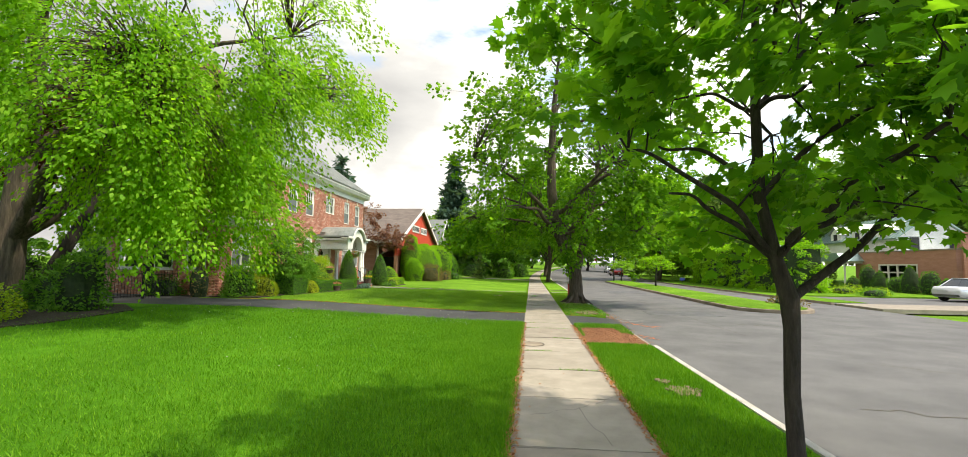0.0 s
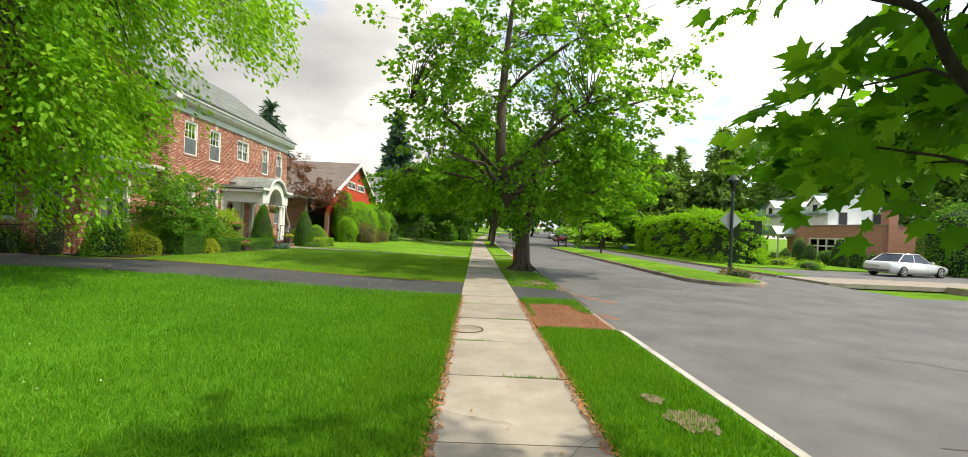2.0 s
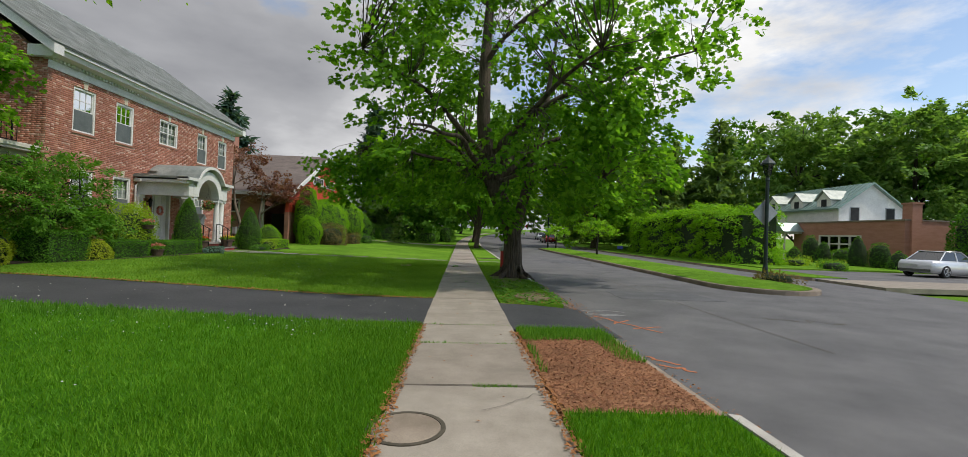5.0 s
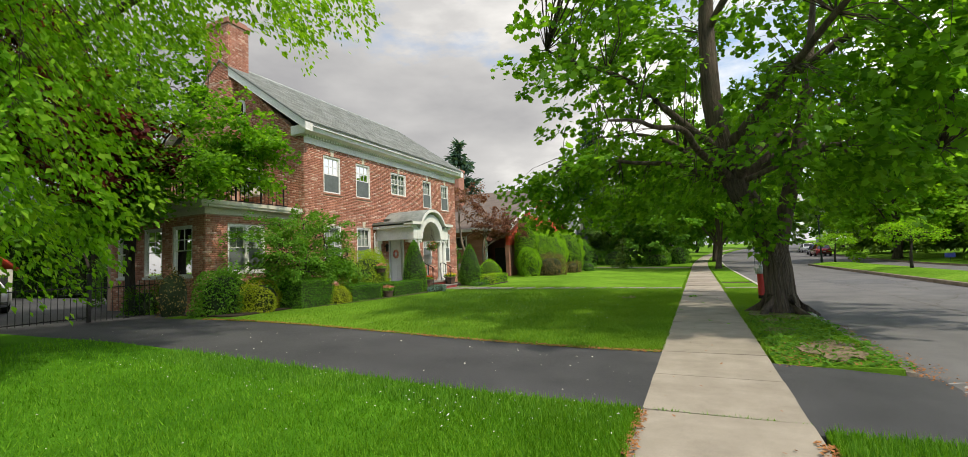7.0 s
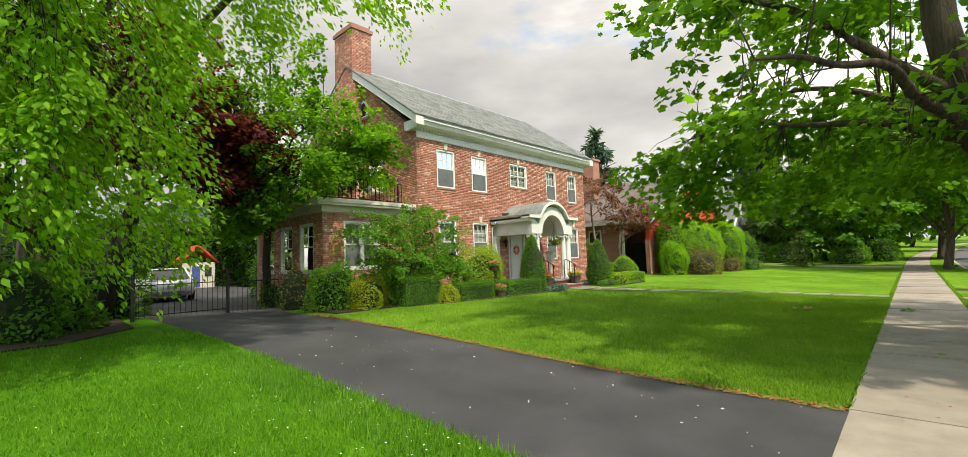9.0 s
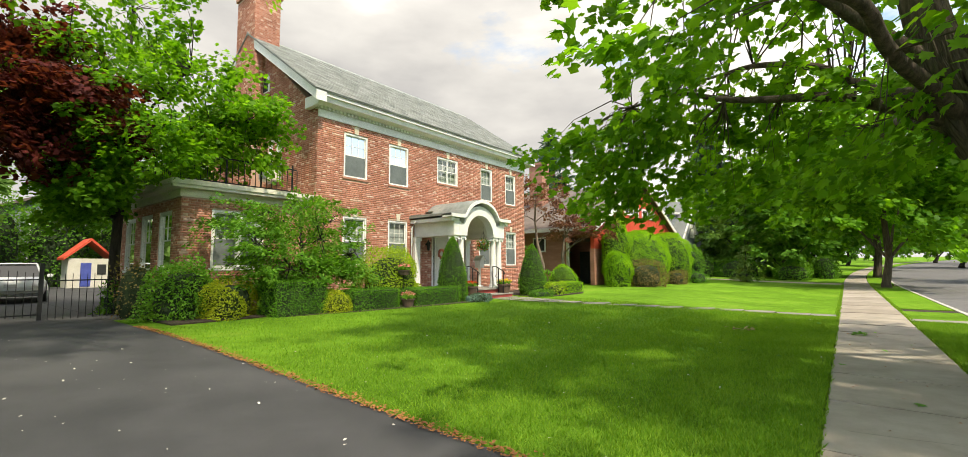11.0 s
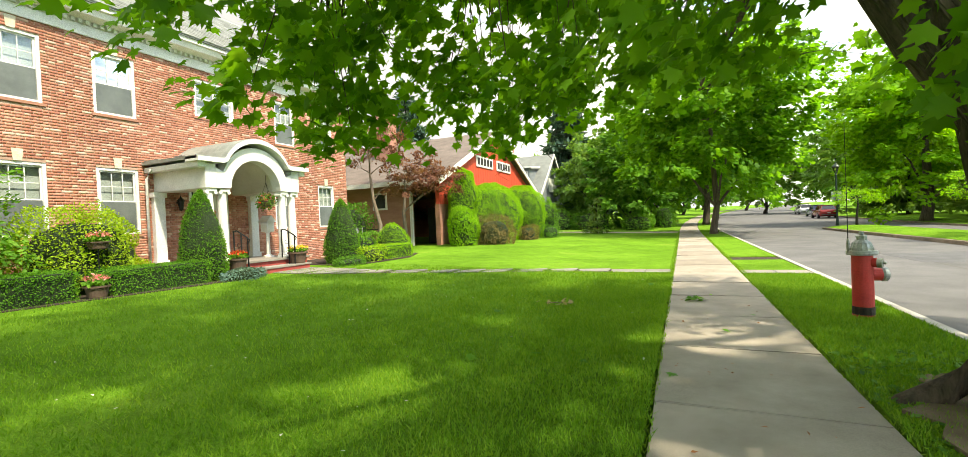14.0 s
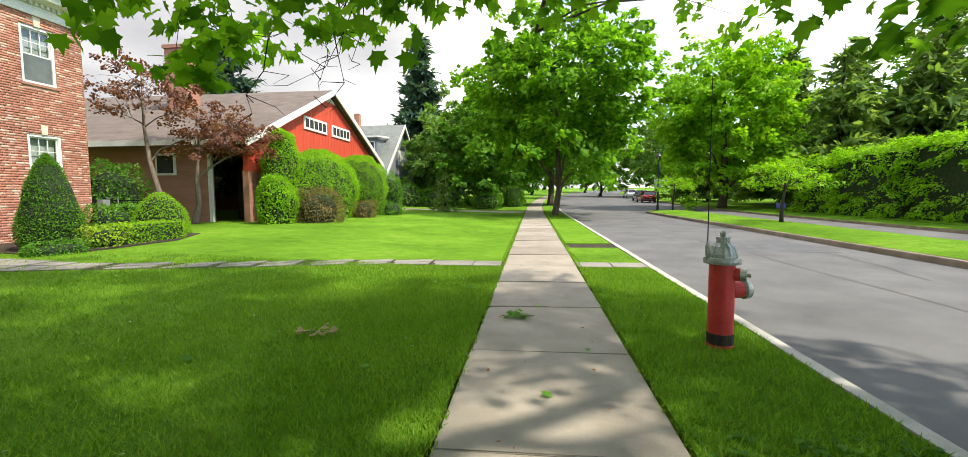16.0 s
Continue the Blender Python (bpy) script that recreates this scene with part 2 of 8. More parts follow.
BARK_RIDGE = surface("weathered_bark_ridges", (0.055, 0.042, 0.031), (0.155, 0.122, 0.092), 9, 40, 0.95, 0, 0.8, 0.02, (1.6, 1.6, 0.25))
DARK_BARK = surface("dark_bark", (0.016, 0.012, 0.010), (0.058, 0.046, 0.038), 9, 40, 0.95, 0, 1.0, 0.02, (1.6, 1.6, 0.3))
PALE_BARK = surface("pale_branch_bark", (0.10, 0.075, 0.055), (0.24, 0.19, 0.145), 9, 40, 0.9, 0, 0.6, 0.01, (1.6, 1.6, 0.3))
RED_STEP = surface("red_painted_step", (0.26, 0.04, 0.035), (0.38, 0.075, 0.065), 3, 60, 0.75)
TERRA = surface("brown_planter_clay", (0.07, 0.045, 0.032), (0.13, 0.085, 0.06), 8, 60, 0.75)
CURTAIN = surface("pale_window_blind", (0.36, 0.40, 0.39), (0.52, 0.55, 0.53), 2, 30, 0.9)
# near-black colour for the shade of rooms that are not built
ROOM_SHADE = surface("painted_room_shade", (0.018, 0.02, 0.02), (0.04, 0.042, 0.042), 2, 30, 0.9)
TYRE = surface("black_tyre_rubber", (0.012, 0.012, 0.012), (0.025, 0.025, 0.026), 9, 60, 0.85)
ALLOY = surface("alloy_wheel", (0.35, 0.36, 0.37), (0.5, 0.51, 0.52), 9, 60, 0.3, 0.9, 0.02)
PLATE_PAPER = surface("sign_back_metal", (0.32, 0.33, 0.33), (0.42, 0.43, 0.43), 5, 60, 0.5, 0.6, 0.05)
ORANGE_MARK = surface("orange_spray_paint", (0.42, 0.13, 0.05), (0.55, 0.2, 0.09), 12, 70, 0.9)
PALE_MARK = surface("faded_white_spray_paint", (0.24, 0.24, 0.235), (0.36, 0.36, 0.35), 12, 70, 0.9)
PATCH = surface("road_patch_asphalt", (0.075, 0.075, 0.08), (0.12, 0.12, 0.125), 2, 150, 0.85, 0, 0.5, 0.004)
PLAY_BLUE = surface("blue_plastic", (0.05, 0.07, 0.3), (0.08, 0.11, 0.4), 3, 40, 0.5)
FAR_LEAF = leafy("far_woodland_leaves", (0.075, 0.155, 0.036), (0.135, 0.25, 0.060), (0.21, 0.335, 0.09), 0.5)
MAPLE_LEAF = leafy("maple_leaves", (0.048, 0.140, 0.012), (0.105, 0.255, 0.020), (0.20, 0.39, 0.038), 0.62)
PRIVET_LEAF = leafy("bright_privet_leaves", (0.10, 0.25, 0.014), (0.19, 0.40, 0.022), (0.32, 0.52, 0.04), 0.5)
DIRT = surface("bare_brown_dirt", (0.13, 0.092, 0.055), (0.25, 0.185, 0.12), 5, 90, 0.95, 0, 0.8, 0.02)
YOUNG_LEAF = leafy("young_maple_leaves", (0.055, 0.165, 0.014), (0.11, 0.28, 0.022), (0.20, 0.38, 0.035), 0.62)
BIRCH_LEAF = leafy("birch_leaves", (0.082, 0.215, 0.014), (0.178, 0.37, 0.025), (0.305, 0.50, 0.046), 0.57)
DEEP_LEAF = leafy("deep_green_leaves", (0.036, 0.115, 0.013), (0.078, 0.20, 0.024), (0.14, 0.30, 0.042), 0.45)
FRESH_LEAF = leafy("fresh_green_leaves", (0.05, 0.15, 0.015), (0.10, 0.25, 0.028), (0.19, 0.36, 0.05), 0.42)
HEDGE_LEAF = leafy("clipped_hedge_leaves", (0.03, 0.105, 0.010), (0.07, 0.20, 0.017), (0.15, 0.33, 0.03), 0.28)
LIME_LEAF = leafy("lime_green_leaves", (0.15, 0.27, 0.018), (0.26, 0.40, 0.03), (0.40, 0.50, 0.05), 0.45)
CONIFER = leafy("conifer_needles", (0.075, 0.15, 0.042), (0.13, 0.22, 0.062), (0.205, 0.30, 0.09), 0.48)
SPRUCE = leafy("blue_spruce_needles", (0.028, 0.062, 0.045), (0.055, 0.11, 0.082), (0.10, 0.165, 0.12), 0.3)
ARBOR = leafy("arborvitae_sprays", (0.045, 0.14, 0.014), (0.092, 0.23, 0.021), (0.165, 0.325, 0.038), 0.4)
RED_LEAF = leafy("red_japanese_maple_leaves", (0.075, 0.032, 0.028), (0.17, 0.070, 0.052), (0.27, 0.145, 0.10), 0.45)
PURPLE_LEAF = leafy("purple_maple_leaves", (0.035, 0.010, 0.012), (0.095, 0.020, 0.022), (0.20, 0.045, 0.035), 0.45)
BRONZE_LEAF = leafy("bronze_shrub_leaves", (0.07, 0.085, 0.025), (0.16, 0.13, 0.05), (0.28, 0.19, 0.09), 0.35)
JUNIPER = leafy("blue_juniper", (0.05, 0.10, 0.085), (0.10, 0.18, 0.15), (0.17, 0.26, 0.21), 0.2)
GOLD_LEAF = leafy("golden_leaves", (0.19, 0.27, 0.018), (0.33, 0.40, 0.03), (0.52, 0.54, 0.06), 0.45)
DRY_LEAF = leafy("withered_leaves", (0.22, 0.17, 0.09), (0.36, 0.29, 0.17), (0.48, 0.40, 0.26), 0.3)
PINK = leafy("pink_petals", (0.5, 0.1, 0.12), (0.65, 0.2, 0.2), (0.75, 0.45, 0.42), 0.3)
YELLOW = leafy("yellow_petals", (0.6, 0.38, 0.02), (0.72, 0.5, 0.03), (0.8, 0.62, 0.08), 0.3)
RED_PETAL = leafy("red_petals", (0.45, 0.02, 0.015), (0.6, 0.05, 0.02), (0.65, 0.2, 0.05), 0.3)
# near-black green: the shade between leaves, put into a colour
CORE = surface("painted_shade_core", (0.010, 0.022, 0.007), (0.028, 0.05, 0.015), 9, 50, 0.95, 0, 1.0, 0.03)


def paint(name, color, rough=0.25, metal=0.4):
    m, n, l, b = material(name, rough, metal)
    t = noise_tex(n, l, 2.5, 3)
    r = ramp(n, [(0.3, tuple(v * 0.9 for v in color)), (0.7, color)])
    l.new(t.outputs["Fac"], r.inputs["Fac"])
    l.new(r.outputs["Color"], b.inputs["Base Color"])
    b.inputs["Coat Weight"].default_value = 0.6
    return m


CAR_WHITE, CAR_SILVER = paint("pearl_white_car_paint", (0.66, 0.67, 0.68)), paint("silver_car_paint", (0.70, 0.71, 0.72), 0.3, 0.15)
CAR_RED, CAR_BLUE, CAR_DARK = paint("red_car_paint", (0.30, 0.015, 0.02)), paint("blue_car_paint", (0.05, 0.07, 0.15)), paint("grey_car_paint", (0.10, 0.105, 0.11))
TAIL, _, _, _b = material("red_tail_lamp_plastic", 0.2)
_b.inputs["Base Color"].default_value = (0.35, 0.01, 0.01, 1)


def glass_mat(name, tint, rough=0.03):
    m, n, l, b = material(name, rough)
    b.inputs["Base Color"].default_value = (*tint, 1)
    b.inputs["Specular IOR Level"].default_value = 0.8
    gl, mx, fr = n.new("ShaderNodeBsdfTransparent"), n.new("ShaderNodeMixShader"), n.new("ShaderNodeFresnel")
    gs = n.new("ShaderNodeBsdfGlossy")
    gs.inputs["Roughness"].default_value = rough
    gl.inputs["Color"].default_value = (*tint, 1)
    fr.inputs["IOR"].default_value = 1.9
    l.new(fr.outputs[0], mx.inputs["Fac"])
    l.new(gl.outputs[0], mx.inputs[1])
    l.new(gs.outputs[0], mx.inputs[2])
    l.new(mx.outputs[0], n["Material Output"].inputs["Surface"])
    return m


GLASS = glass_mat("window_glass", (0.82, 0.88, 0.88))
CAR_GLASS = glass_mat("car_glass", (0.10, 0.12, 0.13))
SCREEN = surface("dark_insect_screen", (0.10, 0.115, 0.115), (0.17, 0.19, 0.185), 2, 200, 0.6, 0.2, 0.1)
LAMP_GLASS = glass_mat("lamp_glass", (0.75, 0.75, 0.7), 0.2)


# ---- building blocks ----
class Mesh:
    """Collects faces in local metres."""

    def __init__(self):
        self.v, self.f = [], []

    def add(self, v, f):
        o = len(self.v)
        self.v += [tuple(p) for p in v]
        self.f += [tuple(i + o for i in q) for q in f]
        return self

    def box(self, x0, y0, z0, x1, y1, z1):
        v = [(x, y, z) for x in (x0, x1) for y in (y0, y1) for z in (z0, z1)]
        return self.add(v, [(0, 1, 3, 2), (4, 6, 7, 5), (0, 4, 5, 1), (2, 3, 7, 6), (0, 2, 6, 4), (1, 5, 7, 3)])

    def tube(self, pts, radii, n=8):
        """A tapered tube along a path."""
        pts = [Vector(p) for p in pts]
        o = len(self.v)
        for i, p in enumerate(pts):
            d = (pts[min(i + 1, len(pts) - 1)] - pts[max(i - 1, 0)]).normalized()
            a = d.orthogonal() if abs(d.z) < 0.95 else d.cross(Vector((0, 1, 0)))
            a = a.normalized()
            b = d.cross(a)
            for k in range(n):
                t = 2 * math.pi * k / n
                self.v.append(tuple(p + (a * math.cos(t) + b * math.sin(t)) * radii[i]))
        for i in range(len(pts) - 1):
            for k in range(n):
                self.f.append((o + i * n + k, o + i * n + (k + 1) % n, o + (i + 1) * n + (k + 1) % n, o + (i + 1) * n + k))
        self.f.append(tuple(o + k for k in reversed(range(n))))
        self.f.append(tuple(o + (len(pts) - 1) * n + k for k in range(n)))
        return self

    def lathe(self, profile, n=20, c=(0, 0, 0), flute=0.0):
        o = len(self.v)
        for r, z in profile:
            for k in range(n):
                t = 2 * math.pi * k / n
                q = r * (1 - flute * (k % 2))
                self.v.append((c[0] + q * math.cos(t), c[1] + q * math.sin(t), c[2] + z))
        for i in range(len(profile) - 1):
            for k in range(n):
                self.f.append((o + i * n + k, o + i * n + (k + 1) % n, o + (i + 1) * n + (k + 1) % n, o + (i + 1) * n + k))
        self.f.append(tuple(o + k for k in reversed(range(n))))
        self.f.append(tuple(o + (len(profile) - 1) * n + k for k in range(n)))
        return self

    def prism(self, outline, axis, a, b):
        """An outline pulled along an axis: 'x' outlines are (y, z), 'y' are (x, z), 'z' are (x, y)."""
        put = {"x": lambda p, s: (s, *p), "y": lambda p, s: (p[0], s, p[1]), "z": lambda p, s: (*p, s)}[axis]
        n = len(outline)
        v = [put(p, s) for s in (a, b) for p in outline]
        return self.add(v, [tuple(reversed(range(n))), tuple(range(n, 2 * n))] + [(k, (k + 1) % n, n + (k + 1) % n, n + k) for k in range(n)])


def mesh_object(name, m, mat, bevel=0.0, smooth=False):
    me = bpy.data.meshes.new(name)
    me.from_pydata(m.v, [], m.f)
    bm = bmesh.new()
    bm.from_mesh(me)
    bmesh.ops.recalc_face_normals(bm, faces=bm.faces)
    if bevel:
        edges = [e for e in bm.edges if e.is_manifold and e.calc_face_angle(0) > 0.5]
        bmesh.ops.bevel(bm, geom=edges, offset=bevel, segments=2, affect="EDGES", clamp_overlap=True)
    bm.to_mesh(me)
    bm.free()
    me.materials.append(mat)
    if smooth:
        me.polygons.foreach_set("use_smooth", [True] * len(me.polygons))
    return new(name, me)


def part(name, m, mat, parent, label="", bevel=0.0, smooth=False):
    ob = mesh_object(name, m, mat, bevel, smooth)
    ob.parent = parent
    return tagged(ob, label) if label else ob


def thing(name, at, label, category, group="", turn=0.0):
    ob = new(name)
    ob.matrix_basis = pose(*at, 0, 0, turn)
    return tagged(ob, label, category, group)


def setting(name, m, mat, label="", bevel=0.0):
    return tagged(mesh_object(name, m, mat, bevel), label, "", "", "structure")


def fast_mesh(name, verts, faces, mat):
    """A mesh from arrays: verts (n, 3), faces (m, k)."""
    me = bpy.data.meshes.new(name)
    verts, faces = np.asarray(verts, np.float32), np.asarray(faces, np.int32)
    k = faces.shape[1]
    me.vertices.add(len(verts))
    me.vertices.foreach_set("co", verts.ravel())
    me.loops.add(faces.size)
    me.loops.foreach_set("vertex_index", faces.ravel())
    me.polygons.add(len(faces))
    me.polygons.foreach_set("loop_start", np.arange(0, faces.size, k, dtype=np.int32))
    me.update(calc_edges=True)
    me.materials.append(mat)
    return me


rng = np.random.default_rng(7)
# half-lobed blade outlines, in units of the leaf's length, stalk at the origin
half = [(0.0, 0.0, 0), (0.20, 0.02, 0.02), (0.34, -0.06, 0.0), (0.30, 0.16, 0.03), (0.54, 0.34, -0.04), (0.30, 0.42, 0.03), (0.26, 0.68, 0.0), (0.12, 0.62, 0.02), (0.0, 1.0, -0.06)]
MAPLE_V = np.array(half + [(-x, y, z) for x, y, z in half[1:-1]] + [(0.0, 0.4, 0.05)])
_ring = list(range(0, 9)) + [15, 14, 13, 12, 11, 10, 9]
MAPLE_F = np.array([(16, _ring[i], _ring[(i + 1) % 16]) for i in range(16)])
OVAL_V = np.array([(0, 0, 0), (0.30, 0.38, 0.05), (0, 1.0, -0.05), (-0.30, 0.38, 0.05)])
OVAL_F = np.array([(0, 1, 2), (0, 2, 3)])
LOBE_V = np.array([(0, 0, 0), (0.42, 0.12, 0.03), (0.30, 0.42, 0.0), (0.52, 0.62, -0.05), (0, 1.0, -0.05), (-0.52, 0.62, -0.05), (-0.30, 0.42, 0), (-0.42, 0.12, 0.03)])
LOBE_F = np.array([(0, 1, 2), (2, 3, 4), (0, 2, 4), (0, 4, 6), (4, 5, 6), (0, 6, 7)])
SPRAY_V = np.array([(-0.10, 0, 0), (0.10, 0, 0), (0.16, 0.55, 0.02), (0, 1.0, -0.04), (-0.16, 0.55, 0.02)])
SPRAY_F = np.array([(0, 1, 2), (0, 2, 3), (0, 3, 4)])
SHAPES = {"maple": (MAPLE_V, MAPLE_F), "oval": (OVAL_V, OVAL_F), "lobe": (LOBE_V, LOBE_F), "spray": (SPRAY_V, SPRAY_F)}


def leaf_mesh(name, pos, tip, up, size, shape, mat):
    """Leaves at pos, pointing along tip, facing up."""
    T, F = SHAPES[shape]
    y = tip / (np.linalg.norm(tip, axis=1, keepdims=True) + 1e-9)
    x = np.cross(y, up)
    x /= np.linalg.norm(x, axis=1, keepdims=True) + 1e-9
    z = np.cross(x, y)
    s = size[:, None, None]
    V = pos[:, None, :] + s * (T[None, :, 0:1] * x[:, None, :] + T[None, :, 1:2] * y[:, None, :] + T[None, :, 2:3] * z[:, None, :])
    faces = F[None] + (np.arange(len(pos)) * len(T))[:, None, None]
    return fast_mesh(name, V.reshape(-1, 3), faces.reshape(-1, 3), mat)


def curve(a, b, sag, n=5, wob=0.0):
    a, b = Vector(a), Vector(b)
    out = []
    for i in range(n + 1):
        t = i / n
        p = a.lerp(b, t)
        p.z += sag * math.sin(math.pi * t)
        if 0 < i < n and wob:
            p += Vector(rng.normal(0, wob, 3))
        out.append(p)
    return out


def crown_points(n, center, radii, hollow=0.45, low=-1.0, bumps=0.25, seed=1):
    """Cluster places inside an uneven ellipsoid, denser towards its outside."""
    r = np.random.default_rng(seed)
    out = []
    while len(out) < n:
        d = r.normal(0, 1, 3)
        d /= np.linalg.norm(d)
        if d[2] < low:
            continue
        k = 1 + bumps * (noise.noise(Vector(d * 1.9) + Vector((seed * 3.1, 0, 0))) * 1.6 + noise.noise(Vector(d * 4.7) + Vector((0, seed * 1.7, 0))) * 0.9)
        u = hollow + (1 - hollow) * r.random() ** 0.6
        out.append([center[i] + d[i] * radii[i] * k * u for i in range(3)])
    return np.array(out)


def soften(pts, rounds=2):
    """Cuts the corners of a bent line, so that limbs sweep."""
    pts = [Vector(p) for p in pts]
    for _k in range(rounds):
        out = [pts[0]]
        for a, b in zip(pts, pts[1:]):
            out += [a * 0.75 + b * 0.25, a * 0.25 + b * 0.75]
        pts = out + [pts[-1]]
    return pts


def spray_leaves(name, C, middle, per, length, droop, leaf, shape, mat, r, up=1.0):
    """Leaves in flat drooping fans, one fan a twig: each reaches outwards from the crown's middle."""
    m = len(C)
    d = (C - middle) * np.array([1, 1, 0.25])
    d /= np.linalg.norm(d, axis=1, keepdims=True) + 1e-6
    d += r.normal(0, 0.45, (m, 3)) * np.array([1, 1, 0.5]) + np.array([0, 0, -0.5 * droop])
    d /= np.linalg.norm(d, axis=1, keepdims=True)
    nrm = r.normal(0, 0.45, (m, 3)) + np.array([0, 0, up]) + 0.25 * d
    side = np.cross(d, nrm)
    side /= np.linalg.norm(side, axis=1, keepdims=True)
    nrm = np.cross(side, d)
    L = length * (0.6 + 0.8 * r.random(m))
    D, S, N, LL, P = (np.repeat(a, per, axis=0) for a in (d, side, nrm, L[:, None], C))
    n = m * per
    u, v = r.random((n, 1)) ** 0.8, r.uniform(-1, 1, (n, 1))
    pos = P + D * LL * (u - 0.4) + S * LL * 0.5 * v * (1.05 - 0.75 * u) + N * r.normal(0, 0.10, (n, 1)) * LL
    pos[:, 2] -= ((0.10 + droop * 0.5) * LL * (u ** 2 + 0.5 * v ** 2))[:, 0]
    tip = D * (0.4 + u) + S * v + r.normal(0, 0.35, (n, 3)) + np.array([0, 0, -0.35 - droop * 0.5])
    face = N + r.normal(0, 0.55, (n, 3))
    return leaf_mesh(name, pos, tip, face, leaf * (0.65 + 0.7 * r.random(n)), shape, mat)


def tree(name, base, trunk, limb_ends, clusters, per, spread, leaf, shape, mat, bark, label, category="tree", group="", droop=0.0, flat=0.55, seed=3, twigs=True, first=0.0, fine=None):
    """A tapered trunk, limbs to the given ends, twigs to every cluster and leaves round it. All in metres from base."""
    r = np.random.default_rng(seed)
    t = thing(name, base, label, category, group)
    wood = Mesh()
    pts, radii = trunk
    wood.tube(pts, radii, 12)
    nodes = [Vector(p) for p in pts[len(pts) // 2:]]
    top = [Vector(p) for p in pts]
    for k, e in enumerate(limb_ends):
        e = Vector(e)
        j = min(range(len(top)), key=lambda i: abs(top[i].z - (e.z - 0.55 * (e.xy - top[i].xy).length)) + (10 if i < 2 or top[i].z < first else 0))
        s = top[j]
        c = curve(s, e, 0.10 * (e - s).length, 6, 0.028 * (e - s).length ** 0.8)
        line = soften(c)
        last = len(line) - 1
        r0 = min(radii[j] * 0.5, 0.022 * (e - s).length)
        part("limb", Mesh().tube([tuple(p) for p in line], [r0 * (1 - 0.88 * i / last) + 0.006 for i in range(last + 1)], 7), bark, t, smooth=True)
        nodes += c[1:]
    part("trunk", wood, bark, t, smooth=True)
    wood = Mesh()
    N = np.array([tuple(p) for p in nodes])
    C = np.asarray(clusters)
    for c in C:
        if not twigs:
            break
        d = np.linalg.norm(N - c, axis=1)
        s = N[int(np.argmin(d))]
        L = float(d.min())
        if L > 0.15:
            wood.tube(curve(s, c, 0.12 * L, 3, 0.05 * L), [0.006 + 0.006 * L, 0.006 + 0.004 * L, 0.006, 0.003], 4)
    if wood.v:
        tagged(part("twigs", wood, bark, t, smooth=True), "", "", "", "stuff")
    near = np.zeros(len(C), bool) if fine is None else fine(C)
    middle = C.mean(axis=0) - np.array([0, 0, 0.8])
    for some, form in ((near, "maple"), (~near, shape)):
        if not some.any():
            continue
        me = spray_leaves("crown", C[some], middle, per, 2.3 * spread, droop, leaf, form, mat, r, 0.6 + flat)
        cr = new("crown", me)
        cr.parent = t
    return t


